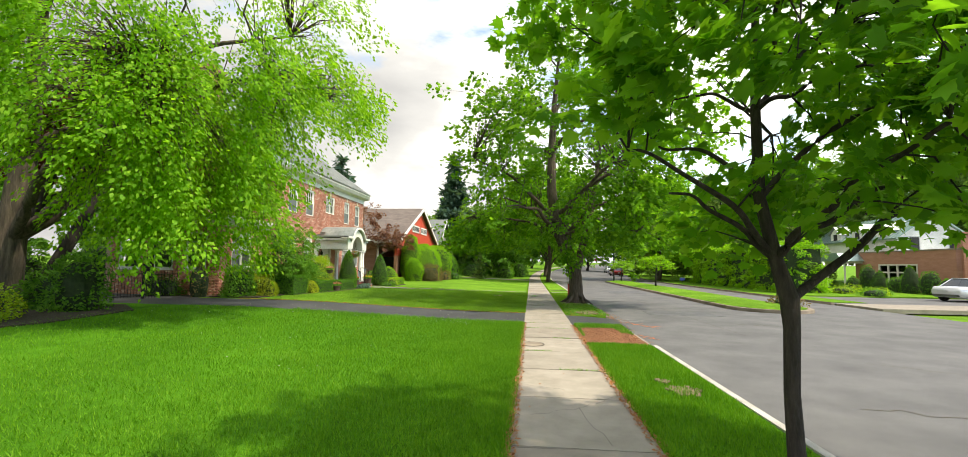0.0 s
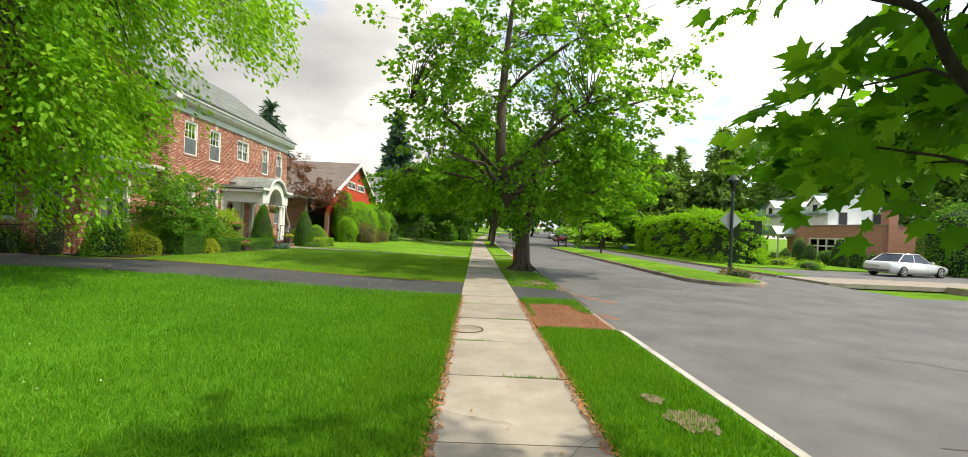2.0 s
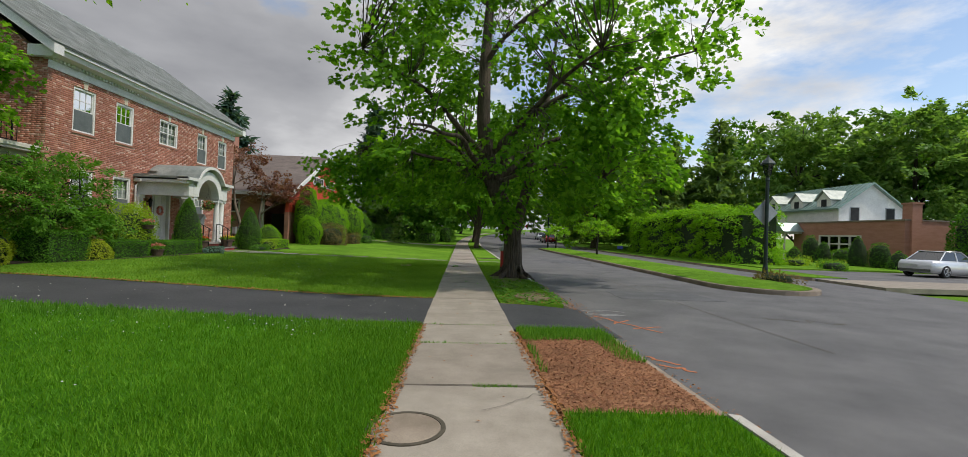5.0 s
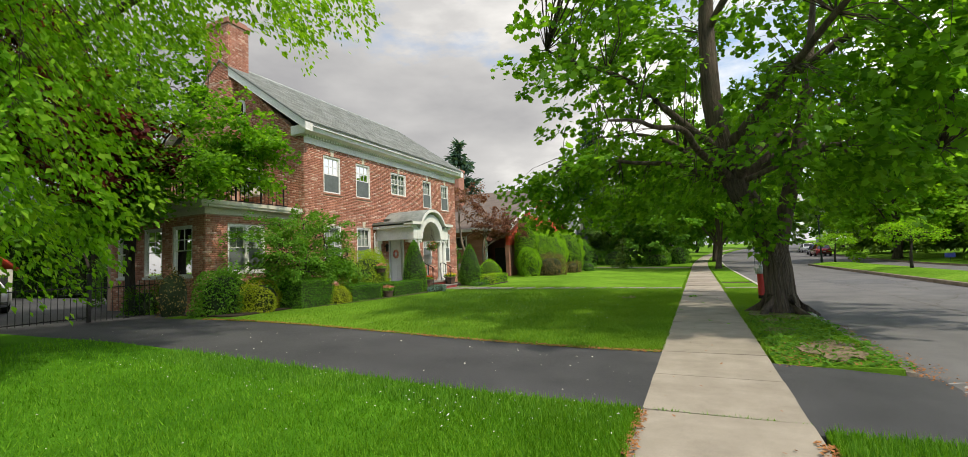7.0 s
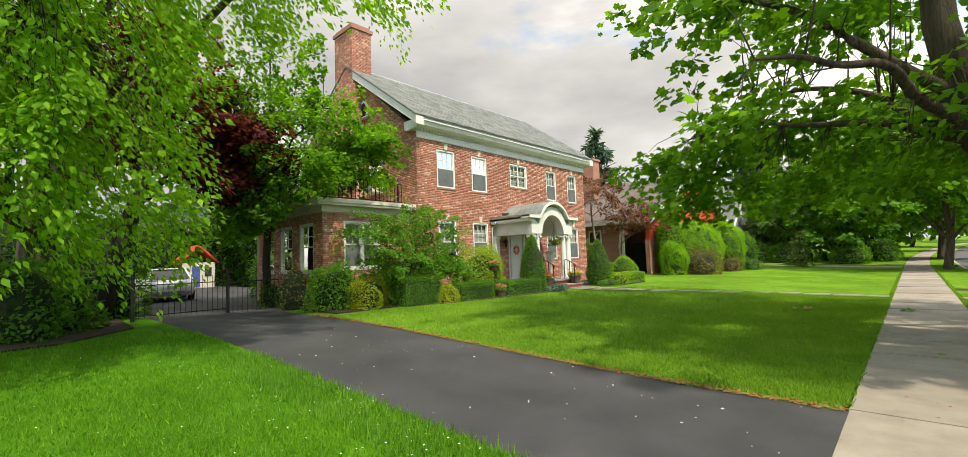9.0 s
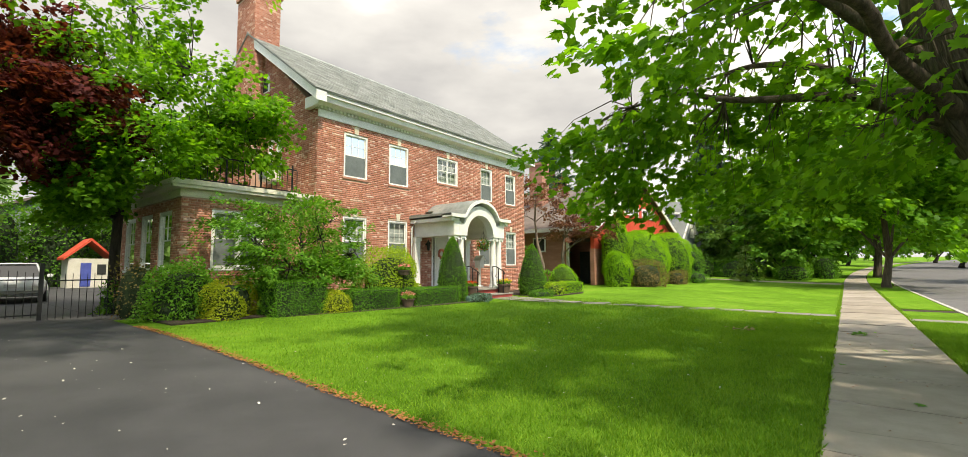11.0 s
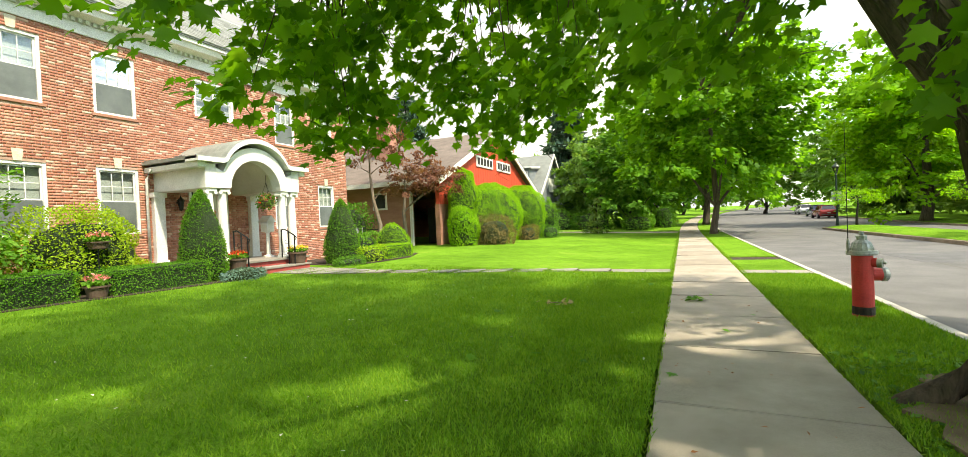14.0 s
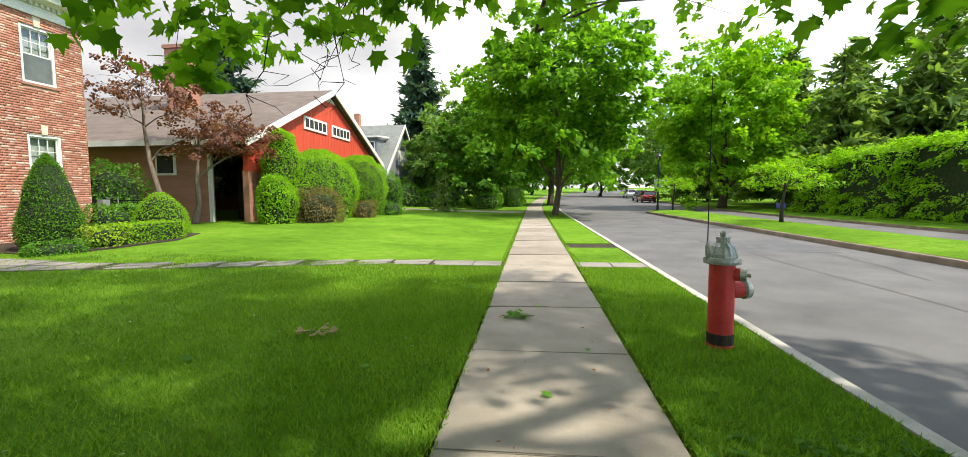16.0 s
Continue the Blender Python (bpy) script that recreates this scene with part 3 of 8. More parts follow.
def shell_points(n, form, dims, seed):
    """Points and outward ways on the skin of a clipped shape of width, depth and height dims, standing on z = 0."""
    r = np.random.default_rng(seed)
    w, d, h = dims
    if form == "box":
        area = [d * h, d * h, w * h, w * h, w * d * 1.3]
        face = r.choice(5, n, p=np.array(area) / sum(area))
        a, b = r.random(n), r.random(n)
        p, q = np.zeros((n, 3)), np.zeros((n, 3))
        for k, (ax, sg) in enumerate(((0, 1), (0, -1), (1, 1), (1, -1))):
            m = face == k
            p[m, ax], q[m, ax] = sg * dims[ax] / 2, sg
            p[m, 1 - ax] = (a[m] - 0.5) * dims[1 - ax]
            p[m, 2] = b[m] * h
        m = face == 4
        p[m, 0], p[m, 1], p[m, 2], q[m, 2] = (a[m] - 0.5) * w, (b[m] - 0.5) * d, h, 1
        # soften the corners
        e = np.maximum(np.abs(p[:, 0]) / (w / 2), 0) ** 8 * np.abs(p[:, 1] / (d / 2)) ** 8
        p[:, :2] *= (1 - 0.08 * e)[:, None]
        e = (p[:, 2] / h) ** 10 * np.maximum(np.abs(p[:, 0] / (w / 2)), np.abs(p[:, 1] / (d / 2))) ** 10
        p[:, 2] -= 0.07 * e
    else:
        t, u = r.random(n) * 2 * np.pi, r.random(n)
        if form == "cone":
            k = np.clip(1 - u ** 2.3, 0.0, 1) ** 0.85 * np.minimum(1, 0.80 + u * 1.6)
            slope = 0.35 + 0.6 * u
        elif form == "mushroom":
            k = np.sin(np.pi * np.clip(0.5 + 0.5 * u, 0, 1)) ** 0.5
            slope = u
        elif form == "dome":
            u = 1 - (1 - u) ** 1.35
            k = np.where(u < 0.4, 0.84 + 0.4 * u, np.sqrt(np.clip(1 - (np.maximum(u - 0.4, 0) / 0.6) ** 2.2, 0, 1)))
            slope = np.clip(2.2 * (u - 0.35), -0.2, 2)
        else:
            k = np.clip(1 - np.abs(1.35 * u - 0.35) ** 2.8, 0, 1) ** 0.42
            slope = 1.1 * u - 0.1
        p = np.stack([k * np.cos(t) * w / 2, k * np.sin(t) * d / 2, u * h], 1)
        q = np.stack([np.cos(t), np.sin(t), slope], 1)
    wob = np.array([noise.noise(Vector(v) * 1.6 + Vector((seed, 0, 0))) for v in p])
    amp = {"box": 0.05, "cone": 0.07, "ball": 0.14, "dome": 0.16, "mushroom": 0.06, "loose": 0.42}[form] * min(1.0, max(w, d) / 1.2)
    p += q * (wob * amp)[:, None]
    p[:, 2] = np.maximum(p[:, 2], 0.02)
    return p, q


def shrub(name, at, form, dims, n, leaf, shape, mat, label, category="shrub", group="", seed=1, deep=0.10, turn=0.0):
    t = thing(name, at, label, category, group, turn)
    w, d, h = dims
    core = Mesh()
    if form == "box":
        core.box(-w * 0.44, -d * 0.44, 0, w * 0.44, d * 0.44, h * 0.93)
    else:
        prof = {"cone": [(0.36, 0), (0.45, 0.15), (0.44, 0.4), (0.33, 0.66), (0.18, 0.86), (0.02, 0.95)],
                "mushroom": [(0.05, 0), (0.05, 0.3), (0.40, 0.35), (0.35, 0.55), (0.27, 0.75), (0.15, 0.88), (0.02, 0.93)],
                "dome": [(0.36, 0), (0.42, 0.18), (0.45, 0.38), (0.42, 0.58), (0.32, 0.78), (0.18, 0.9), (0.02, 0.95)]}.get(form, [(0.36, 0), (0.45, 0.2), (0.45, 0.55), (0.36, 0.78), (0.18, 0.9), (0.02, 0.93)])
        k = 0.82 if form == "loose" else 1.0
        core.lathe([(r_ * k, z * h * (0.9 if form == "loose" else 1)) for r_, z in prof], 14)
        core.v = [(x * w, y * d, z) for x, y, z in core.v]
    # solid dark core, coloured as the shade behind the leaves
    part("shade_core", core, CORE, t)
    p, q = shell_points(n, form, dims, seed)
    r = np.random.default_rng(seed + 50)
    p = p - q * (deep * r.random(n) ** 2)[:, None]
    tip = q * 0.5 + r.normal(0, 0.6, (n, 3)) + np.array([0, 0, -0.15])
    upv = q + r.normal(0, 0.5, (n, 3)) + np.array([0, 0, 0.4])
    ob = new("leaves", leaf_mesh("leaves", p, tip, upv, leaf * (0.6 + 0.8 * r.random(n)), shape, mat))
    ob.parent = t
    return t


# ---- lie of the land ----
def smooth(a):
    a = min(1.0, max(0.0, a))
    return a * a * (3 - 2 * a)


def rise(y):
    d = max(0.0, y - 56)
    return 0.018 * d * d / (d + 14) if y < 400 else 0.018 * 344 * 344 / 358


def bend(y):
    d = max(0.0, y - 60)
    return 0.0009 * d * d if d < 150 else 0.0009 * 150 * 150 + (d - 150) * 0.27


YARD = 0.30


def lawn_z(x, y):
    return rise(y) + YARD * smooth((-x - 0.6) / 10.5)


def sheet(name, xs, ys, height, mat, label, thick=0.3, bent=True, kind="structure"):
    """A slab whose top follows the land."""
    m = Mesh()
    nx, ny = len(xs), len(ys)
    for y in ys:
        for x in xs:
            m.v.append((x + (bend(y) if bent else 0), y, height(x, y)))
    for j in range(ny - 1):
        for i in range(nx - 1):
            m.f.append((j * nx + i, j * nx + i + 1, (j + 1) * nx + i + 1, (j + 1) * nx + i))
    if thick:
        ring = [i for i in range(nx)] + [j * nx + nx - 1 for j in range(1, ny)] + [(ny - 1) * nx + i for i in range(nx - 2, -1, -1)] + [j * nx for j in range(ny - 2, 0, -1)]
        o = len(m.v)
        m.v += [(m.v[i][0], m.v[i][1], m.v[i][2] - thick) for i in ring]
        for k in range(len(ring)):
            k2 = (k + 1) % len(ring)
            m.f.append((ring[k], o + k, o + k2, ring[k2]))
    return tagged(mesh_object(name, m, mat), label, "", "", kind)


def span(a, b, n):
    return [a + (b - a) * i / n for i in range(n + 1)]


far = span(-60, 60, 24) + span(66, 260, 30)
sheet("ground", [-600, -200, -80, -40, -20, 0, 20, 40, 80, 200, 600], [-600, -200] + far + [400, 700], lambda x, y: rise(y) - 0.28, GRASS, "grassy ground under the whole street", 0, False)
LX, RX, CX = -0.47, 1.03, 2.46
IX0, IX1, R2 = 9.0, 12.6, 16.1
ROAD_Z = -0.11
sheet("road", [CX + 0.1, 5.0, 7.0, 9.2, 12.4, 14.5, R2], span(-40, 60, 20) + span(66, 260, 30), lambda x, y: rise(y) + ROAD_Z, ASPHALT, "worn grey asphalt street with cracks and patches", 0.1)
sheet("side_street", span(R2 - 0.01, 60, 6), span(-14, 21.6, 6), lambda x, y: ROAD_Z, ASPHALT, "worn grey asphalt of the side street", 0.1)
near_edge = lambda x, y: lawn_z(x, y) + 0.008 * noise.noise(Vector((x * 0.35, y * 0.35, 0)))
sheet("lawn_1", span(-40, -12, 8) + span(-11, LX - 0.03, 14), span(-30, 0, 6) + span(1, 16.92, 22), near_edge, LUSH_GRASS, "mown green lawn beside the driveway")
sheet("lawn_2", span(-13.8, LX - 0.03, 20), span(19.87, 40, 24), near_edge, GRASS, "mown green lawn before the brick house")
sheet("lawn_3", span(-30, -13, 6) + span(-12, LX - 0.03, 14), span(40.0, 59.6, 20), near_edge, GRASS, "sunlit mown lawn before the red house")
sheet("backyard_paving", span(-45, -13.9, 8), [19.9, 23, 26], lambda x, y: YARD - 0.006, DRIVE, "dark paving behind the driveway gate", 0.3)
sheet("lawn_4", span(-40, LX - 0.03, 10), span(62.2, 110, 14) + span(120, 260, 8), near_edge, GRASS, "shaded lawn of the far gardens")
sheet("driveway", span(-40, -17, 5) + span(-16, LX + 0.02, 10), span(16.9, 19.89, 4), lambda x, y: lawn_z(x, y) - 0.007 + 0.004 * noise.noise(Vector((x * 0.5, y, 4))), DRIVE, "dark sealed asphalt driveway with scattered petals", 0.3)
sheet("driveway_apron", [RX - 0.02, 1.8, CX + 0.35], [16.7, 18.0, 19.46], lambda x, y: -0.005 - 0.1 * smooth((x - 1.3) / 1.4), DRIVE, "dark asphalt apron between pavement and road", 0.2)
sheet("far_driveway", span(-30, LX - 0.02, 6), [59.62, 60.9, 62.18], lambda x, y: lawn_z(x, y) - 0.02, CONCRETE, "pale concrete driveway of the next house", 0.3)
verge_z = lambda x, y: rise(y) - 0.005 + 0.015 * noise.noise(Vector((x, y * 0.6, 2)))
sheet("verge_1", span(RX + 0.03, CX + 0.05, 5), span(-30, 0, 4) + span(1, 13.3, 18), verge_z, LUSH_GRASS, "mown grass strip between pavement and kerb")
sheet("verge_2", span(RX + 0.03, CX, 5), span(16.25, 16.75, 2), verge_z, GRASS, "narrow grass strip by the driveway apron")
sheet("verge_3", span(RX + 0.03, CX, 5), span(19.45, 33.45, 18), verge_z, GRASS, "grass strip round the old maple")
sheet("verge_4", span(RX + 0.03, CX, 5), span(34.15, 36.9, 4), verge_z, GRASS, "grass strip by the flagstone crossing")
sheet("verge_5", span(RX + 0.03, CX, 5), span(38.0, 59.3, 12), verge_z, GRASS, "grass strip along the far kerb")
sheet("verge_6", span(RX + 0.03, CX, 5), span(62.5, 110, 10) + span(120, 260, 8), verge_z, GRASS, "far grass strip under street trees")
sheet("verge_soil", [RX + 0.02, 1.7, CX], [36.88, 37.5, 38.02], lambda x, y: rise(y) - 0.03, SOIL, "bare soil patch in the grass strip", 0.2)
sheet("mulch_bed", span(RX + 0.03, CX + 0.02, 8), span(13.28, 16.27, 12), lambda x, y: -0.015 + 0.06 * math.sin(math.pi * (y - 13.28) / 2.99) * math.sin(math.pi * (x - RX) / (CX - RX)) + 0.02 * noise.noise(Vector((x * 3, y * 3, 1))), MULCH, "patch of reddish brown mulch in the grass strip", 0.25)
sheet("far_verge", [R2 + 0.16, 17.2, 18.4], span(30, 100, 16), lambda x, y: rise(y) + 0.0, GRASS, "grass strip along the opposite kerb")
sheet("far_lawn", [18.4, 24, 34, 60, 90], span(36, 110, 16), lambda x, y: rise(y) + 0.06, GRASS, "lawns across the street", 0.4)
sheet("far_walk", span(16.3, 46, 8), [25.9, 27.6, 29.2], lambda x, y: -0.015, CONCRETE, "pale concrete walk across the street", 0.2)
sheet("far_parking", span(16.3, 60, 8), [29.2, 32.0, 36.0], lambda x, y: -0.03, ASPHALT, "grey parking area before the brown brick building", 0.2)
sheet("corner_verge", span(22, 60, 6), [21.6, 23.5, 25.9], lambda x, y: -0.01, GRASS, "grass corner by the side street", 0.3)


def kerb(name, x0, x1, y0, y1, top, mat, label):
    m = Mesh()
    ys = span(y0, y1, max(1, int((y1 - y0) / 2.5)))
    for a, b in zip(ys, ys[1:]):
        s = [(x0 + bend(y), y, rise(y) + top) for y in (a, b)] + [(x1 + bend(y), y, rise(y) + top - 0.015) for y in (b, a)]
        v = s + [(x, y, z - 0.3) for x, y, z in s]
        m.add(v, [(0, 1, 2, 3), (4, 7, 6, 5), (0, 4, 5, 1), (2, 6, 7, 3), (1, 5, 6, 2), (0, 3, 7, 4)])
    return setting(name, m, mat, label)


kerb("kerb_1", CX + 0.054, CX + 0.18, -30, 13.3, 0.012, CURB, "pale concrete kerb along the grass strip")
kerb("kerb_2", CX + 0.025, CX + 0.13, 13.3, 16.4, -0.03, OLD_CURB, "sunken kerb beside the mulch")
kerb("kerb_3", CX + 0.004, CX + 0.15, 24.0, 110, 0.012, CURB, "pale concrete kerb along the street")
kerb("kerb_6", CX + 0.02, CX + 0.13, 19.5, 24.0, -0.035, OLD_CURB, "sunken dirty kerb by the old maple")
kerb("kerb_4", R2, R2 + 0.16, 29.3, 100, 0.03, OLD_CURB, "stained kerb across the street")
kerb("kerb_5", 21.84, 22.0, 21.6, 25.88, 0.02, OLD_CURB, "stained kerb at the corner")

# the planted island: a rounded nose, stone kerb, grass crown
nose = [(IX0 + (IX1 - IX0) / 2 * (1 - math.cos(a)), 25.4 - 2.2 * math.sin(a)) for a in span(0, math.pi, 14)]
outline = [(IX0, 61.0)] + nose + [(IX1, 61.0)] + [((IX0 + IX1) / 2 + (IX1 - IX0) / 2 * math.cos(a), 61.0 + 1.6 * math.sin(a)) for a in span(0, math.pi, 10)][1:-1]
cx_, cy_ = (IX0 + IX1) / 2, 43.0
shrink = lambda p, k: (p[0] + (k if p[0] < cx_ else -k), p[1] + (k if p[1] < 30 else (-k if p[1] > 58 else 0)))
m = Mesh().prism(outline, "z", -0.3, 0.035)
setting("island_kerb", m, OLD_CURB, "stained stone kerb round the planted island", 0.02)
sheet_pts = [shrink(p, 0.17) for p in outline]
m = Mesh()
n_ = len(sheet_pts)
m.v = [(x, y, 0.045) for x, y in sheet_pts] + [(cx_ + (x - cx_) * 0.5, y + (1.0 if y < 30 else (-1 if y > 58 else 0)), 0.16) for x, y in sheet_pts]
m.f = [(k, (k + 1) % n_, n_ + (k + 1) % n_, n_ + k) for k in range(n_)] + [tuple(range(n_, 2 * n_))]
setting("island_lawn", m, GRASS, "grass crown of the planted island")

# ---- pavement slabs ----
pavement = tagged(new("pavement"), "weathered concrete pavement slabs with dirt in the joints", "", "", "structure")
bed = sheet("pavement_bed", [LX + 0.01, RX - 0.01], span(-30, 60, 30) + span(63, 200, 30), lambda x, y: rise(y) - 0.022, CRACK, "dirt under the pavement slabs", 0.2)


def slab(y0, y1, dz, tilt):
    m = Mesh()
    j = 0.009
    xs = [LX + 0.012 * rng.random(), RX - 0.012 * rng.random()]
    v = []
    for y in (y0 + j, y1 - j):
        for k, x in enumerate(xs):
            v.append((x + bend(y), y, rise(y) + dz + tilt * (k - 0.5) + 0.004 * rng.normal()))
    v += [(x, y, z - 0.07) for x, y, z in v]
    m.add(v, [(0, 1, 3, 2), (4, 6, 7, 5), (0, 4, 5, 1), (2, 3, 7, 6), (0, 2, 6, 4), (1, 5, 7, 3)])
    return part("slab", m, CONCRETE, pavement, bevel=0.008)


joints = [-4.2, -2.6, -1.0, 0.55, 2.1, 3.75, 5.35, 7.0, 8.75, 10.45, 12.15, 13.95, 15.67, 16.95, 18.45, 19.95, 21.6, 23.35, 25.0, 26.7, 28.42, 30.15]
y_ = joints[-1]
while y_ < 160:
    y_ += 1.72
    joints.append(y_)
for a, b in zip(joints, joints[1:]):
    slab(a, b, rng.normal(0, 0.004), rng.normal(0, 0.008))


def crack(pts, z, w=0.012):
    m = Mesh()
    for (a, b), (c, d) in zip(pts, pts[1:]):
        q = Vector((c - a, d - b)).normalized() * w / 2
        m.add([(a - q.y, b + q.x, z), (a + q.y, b - q.x, z), (c + q.y * 0.7, d - q.x * 0.7, z), (c - q.y * 0.7, d + q.x * 0.7, z)], [(0, 1, 2, 3)])
    return m


def wander(a, b, n, amp):
    return [(a[0] + (b[0] - a[0]) * i / n + (rng.normal(0, amp) if 0 < i < n else 0), a[1] + (b[1] - a[1]) * i / n + (rng.normal(0, amp) if 0 < i < n else 0)) for i in range(n + 1)]


for i, (a, b) in enumerate((((-0.4, 7.9), (0.35, 8.3)), ((0.35, 8.3), (0.95, 8.9)), ((0.35, 8.3), (0.55, 7.1)), ((0.35, 13.3), (1.0, 13.75)), ((-0.42, 9.4), (0.25, 9.1)), ((0.1, 5.6), (0.8, 6.2)), ((-0.3, 22.2), (0.9, 22.4)))):
    setting("pavement_crack", crack(wander(a, b, 7, 0.03), 0.008, 0.006), CRACK, "thin crack across a concrete slab")
for a, b, w in (((5.2, 7), (8.5, 12.0), 0.02), ((4.2, 9.2), (7.8, 8.2), 0.025), ((6.5, 12.5), (10.5, 9.4), 0.02), ((6.0, 25), (8.4, 24.0), 0.03), ((5.5, 28), (8.8, 33), 0.02), ((7.2, 33), (8.6, 42), 0.025), ((5.8, 16), (5.9, 60), 0.02), ((6.5, 19), (8.2, 18.4), 0.03)):
    setting("road_crack", crack(wander(a, b, 14, 0.10), ROAD_Z + 0.004, w), CRACK, "dark crack in the road surface")
for x0, y0, x1, y1 in ((6.2, 5.2, 8.4, 7.4), (4.6, 21.5, 7.4, 23.2), (5.6, 37.0, 8.2, 40.0)):
    o = [(x0 + rng.normal(0, 0.05), y0), (x1, y0 + rng.normal(0, 0.1)), (x1 + rng.normal(0, 0.1), y1), (x0, y1)]
    setting("road_patch", Mesh().prism(o, "z", ROAD_Z - 0.01, ROAD_Z + 0.004), PATCH, "darker repaired patch in the road")
cover = thing("manhole_cover", (-0.25, 12.95, -0.004), "round rusty iron cover set in the pavement edge", "manhole cover")
part("lid", Mesh().lathe([(0.27, 0), (0.27, 0.008), (0.262, 0.013), (0.0, 0.013)], 28), OLD_CURB, cover)
part("rim", Mesh().lathe([(0.275, 0.0), (0.31, 0.0), (0.31, 0.011), (0.275, 0.011), (0.275, 0.0)], 28), CRACK, cover)

# utility marks sprayed on the road
for k, (a, b) in enumerate((((2.9, 18.7), (3.7, 17.2)), ((3.1, 17.9), (3.5, 18.3)), ((2.75, 15.6), (3.05, 15.2)), ((2.75, 15.2), (3.1, 14.9)), ((3.3, 17.5), (3.9, 17.7)))):
    setting("orange_mark", crack(wander(a, b, 5, 0.03), ROAD_Z + 0.006, 0.05), ORANGE_MARK, "faded orange utility mark sprayed on the road")
for ang in range(2):
    pts = [(3.25 + 0.55 * math.cos(a) * (1 - 0.35 * ang), 19.1 + 0.32 * math.sin(a) * (1 - 0.35 * ang)) for a in span(0.4 + ang, 5.6, 14)]
    setting("white_mark", crack(pts, ROAD_Z + 0.006, 0.045), PALE_MARK, "faded looped utility mark sprayed on the road")

# flagstone walk: separate stones, bending towards the steps
def walk_y(x):
    return 33.82 - 2.6 * smooth((-x - 1.6) / 7.8)


def walk_half(x):
    return 0.33 + 0.40 * smooth((-x - 7.5) / 2.5)


m = Mesh()
xs_ = span(LX - 0.02, -10.7, 30)
for x in xs_:
    for s in (-1, 1):
        y = walk_y(x) + s * (walk_half(x) + 0.04)
        m.v.append((x, y, near_edge(x, y) + 0.006))
m.f = [(2 * i, 2 * i + 1, 2 * i + 3, 2 * i + 2) for i in range(len(xs_) - 1)]
walk_bed = setting("flagstone_walk", m, SOIL, "flagstone walk bending across the lawn to the front steps")
x_ = LX - 0.05
while x_ > -10.5:
    w_ = 0.5 + 0.45 * rng.random()
    cut = rng.uniform(-0.25, 0.25)
    for lo, hi in ((-1.0, cut), (cut, 1.0)):
        o = []
        for x, pair in ((x_ - 0.012, (lo, hi)), (x_ - w_ + 0.012, (hi, lo))):
            for k in pair:
                o.append((x, walk_y(x) + k * walk_half(x) + (0.012 if k == lo else -0.012)))
        z0 = near_edge(x_ - w_ / 2, walk_y(x_ - w_ / 2))
        part("flagstone", Mesh().prism(o, "z", z0 - 0.03, z0 + 0.012 + 0.008 * rng.random()), FLAG, walk_bed)
    x_ -= w_
crossing = tagged(new("flagstone_crossing"), "flagstones across the grass strip to the kerb", "", "", "structure")
part("bed", Mesh().box(RX + 0.02, 33.43, -0.2, CX, 34.17, -0.012), SOIL, crossing)
for a, b in ((RX + 0.03, 1.75), (1.77, CX - 0.01)):
    part("flagstone", Mesh().box(a, 33.5, -0.03, b, 34.1, 0.006), FLAG, crossing, bevel=0.008)


# ---- the brick house ----
FX, HY0, HY1, HX1 = -13.46, 24.83, 36.95, -22.3
GZ = 0.30
EAVE = 6.62
RIDGE_X, RIDGE_Z = -17.88, 10.55
C_, BL, BT = 0.0677, 0.213, 0.058


def bricks(axis, plane, a0, a1, z0, z1, out, holes=(), top=None):
    """Flemish-bond brick faces proud of a wall plane. axis 'x': plane x, along y; 'y': plane y, along x."""
    V, F = [], []
    row = 0
    z = z0
    while z + BT < z1:
        a, k_ = a0 - (0.160 if row % 2 else 0), 0
        while a < a1:
            step = BL if k_ % 2 == 0 else 0.108
            s, e = max(a, a0), min(a + step - 0.010, a1)
            a, k_ = a + step, k_ + 1
            if e - s < 0.03:
                continue
            zc, ac = z + BT / 2, (s + e) / 2
            if top and zc > top(ac):
                continue
            if any(s < h[1] and e > h[0] and z < h[3] and z + BT > h[2] for h in holes):
                clip = [h for h in holes if s < h[1] and e > h[0] and z < h[3] and z + BT > h[2]][0]
                if s < clip[0] - 0.03:
                    e = clip[0]
                elif e > clip[1] + 0.03:
                    s = clip[1]
                else:
                    continue
            d = out * (0.007 + 0.003 * rng.random())
            o = len(V)
            c = 0.002
            for p, q in ((0, 0), (1, 0)):
                for ss, zz in ((s, z), (e, z), (e, z + BT), (s, z + BT)):
                    k = c if p else 0
                    aa = ss + (k if ss == s else -k)
                    zb = zz + (k if zz == z else -k)
                    V.append((plane + d * p, aa, zb) if axis == "x" else (aa, plane + d * p, zb))
            F += [(o + 4, o + 5, o + 6, o + 7)] + [(o + i, o + (i + 1) % 4, o + 4 + (i + 1) % 4, o + 4 + i) for i in range(4)]
        z += C_
        row += 1
    return np.array(V), np.array(F)


def brick_part(parent, *args, **kw):
    V, F = bricks(*args, **kw)
    me = fast_mesh("bricks", V, F, BRICK)
    bm = bmesh.new()
    bm.from_mesh(me)
    bmesh.ops.recalc_face_normals(bm, faces=bm.faces)
    bm.to_mesh(me)
    bm.free()
    ob = new("bricks", me)
    ob.parent = parent
    tagged(ob, "", "", "", "stuff")
    return ob


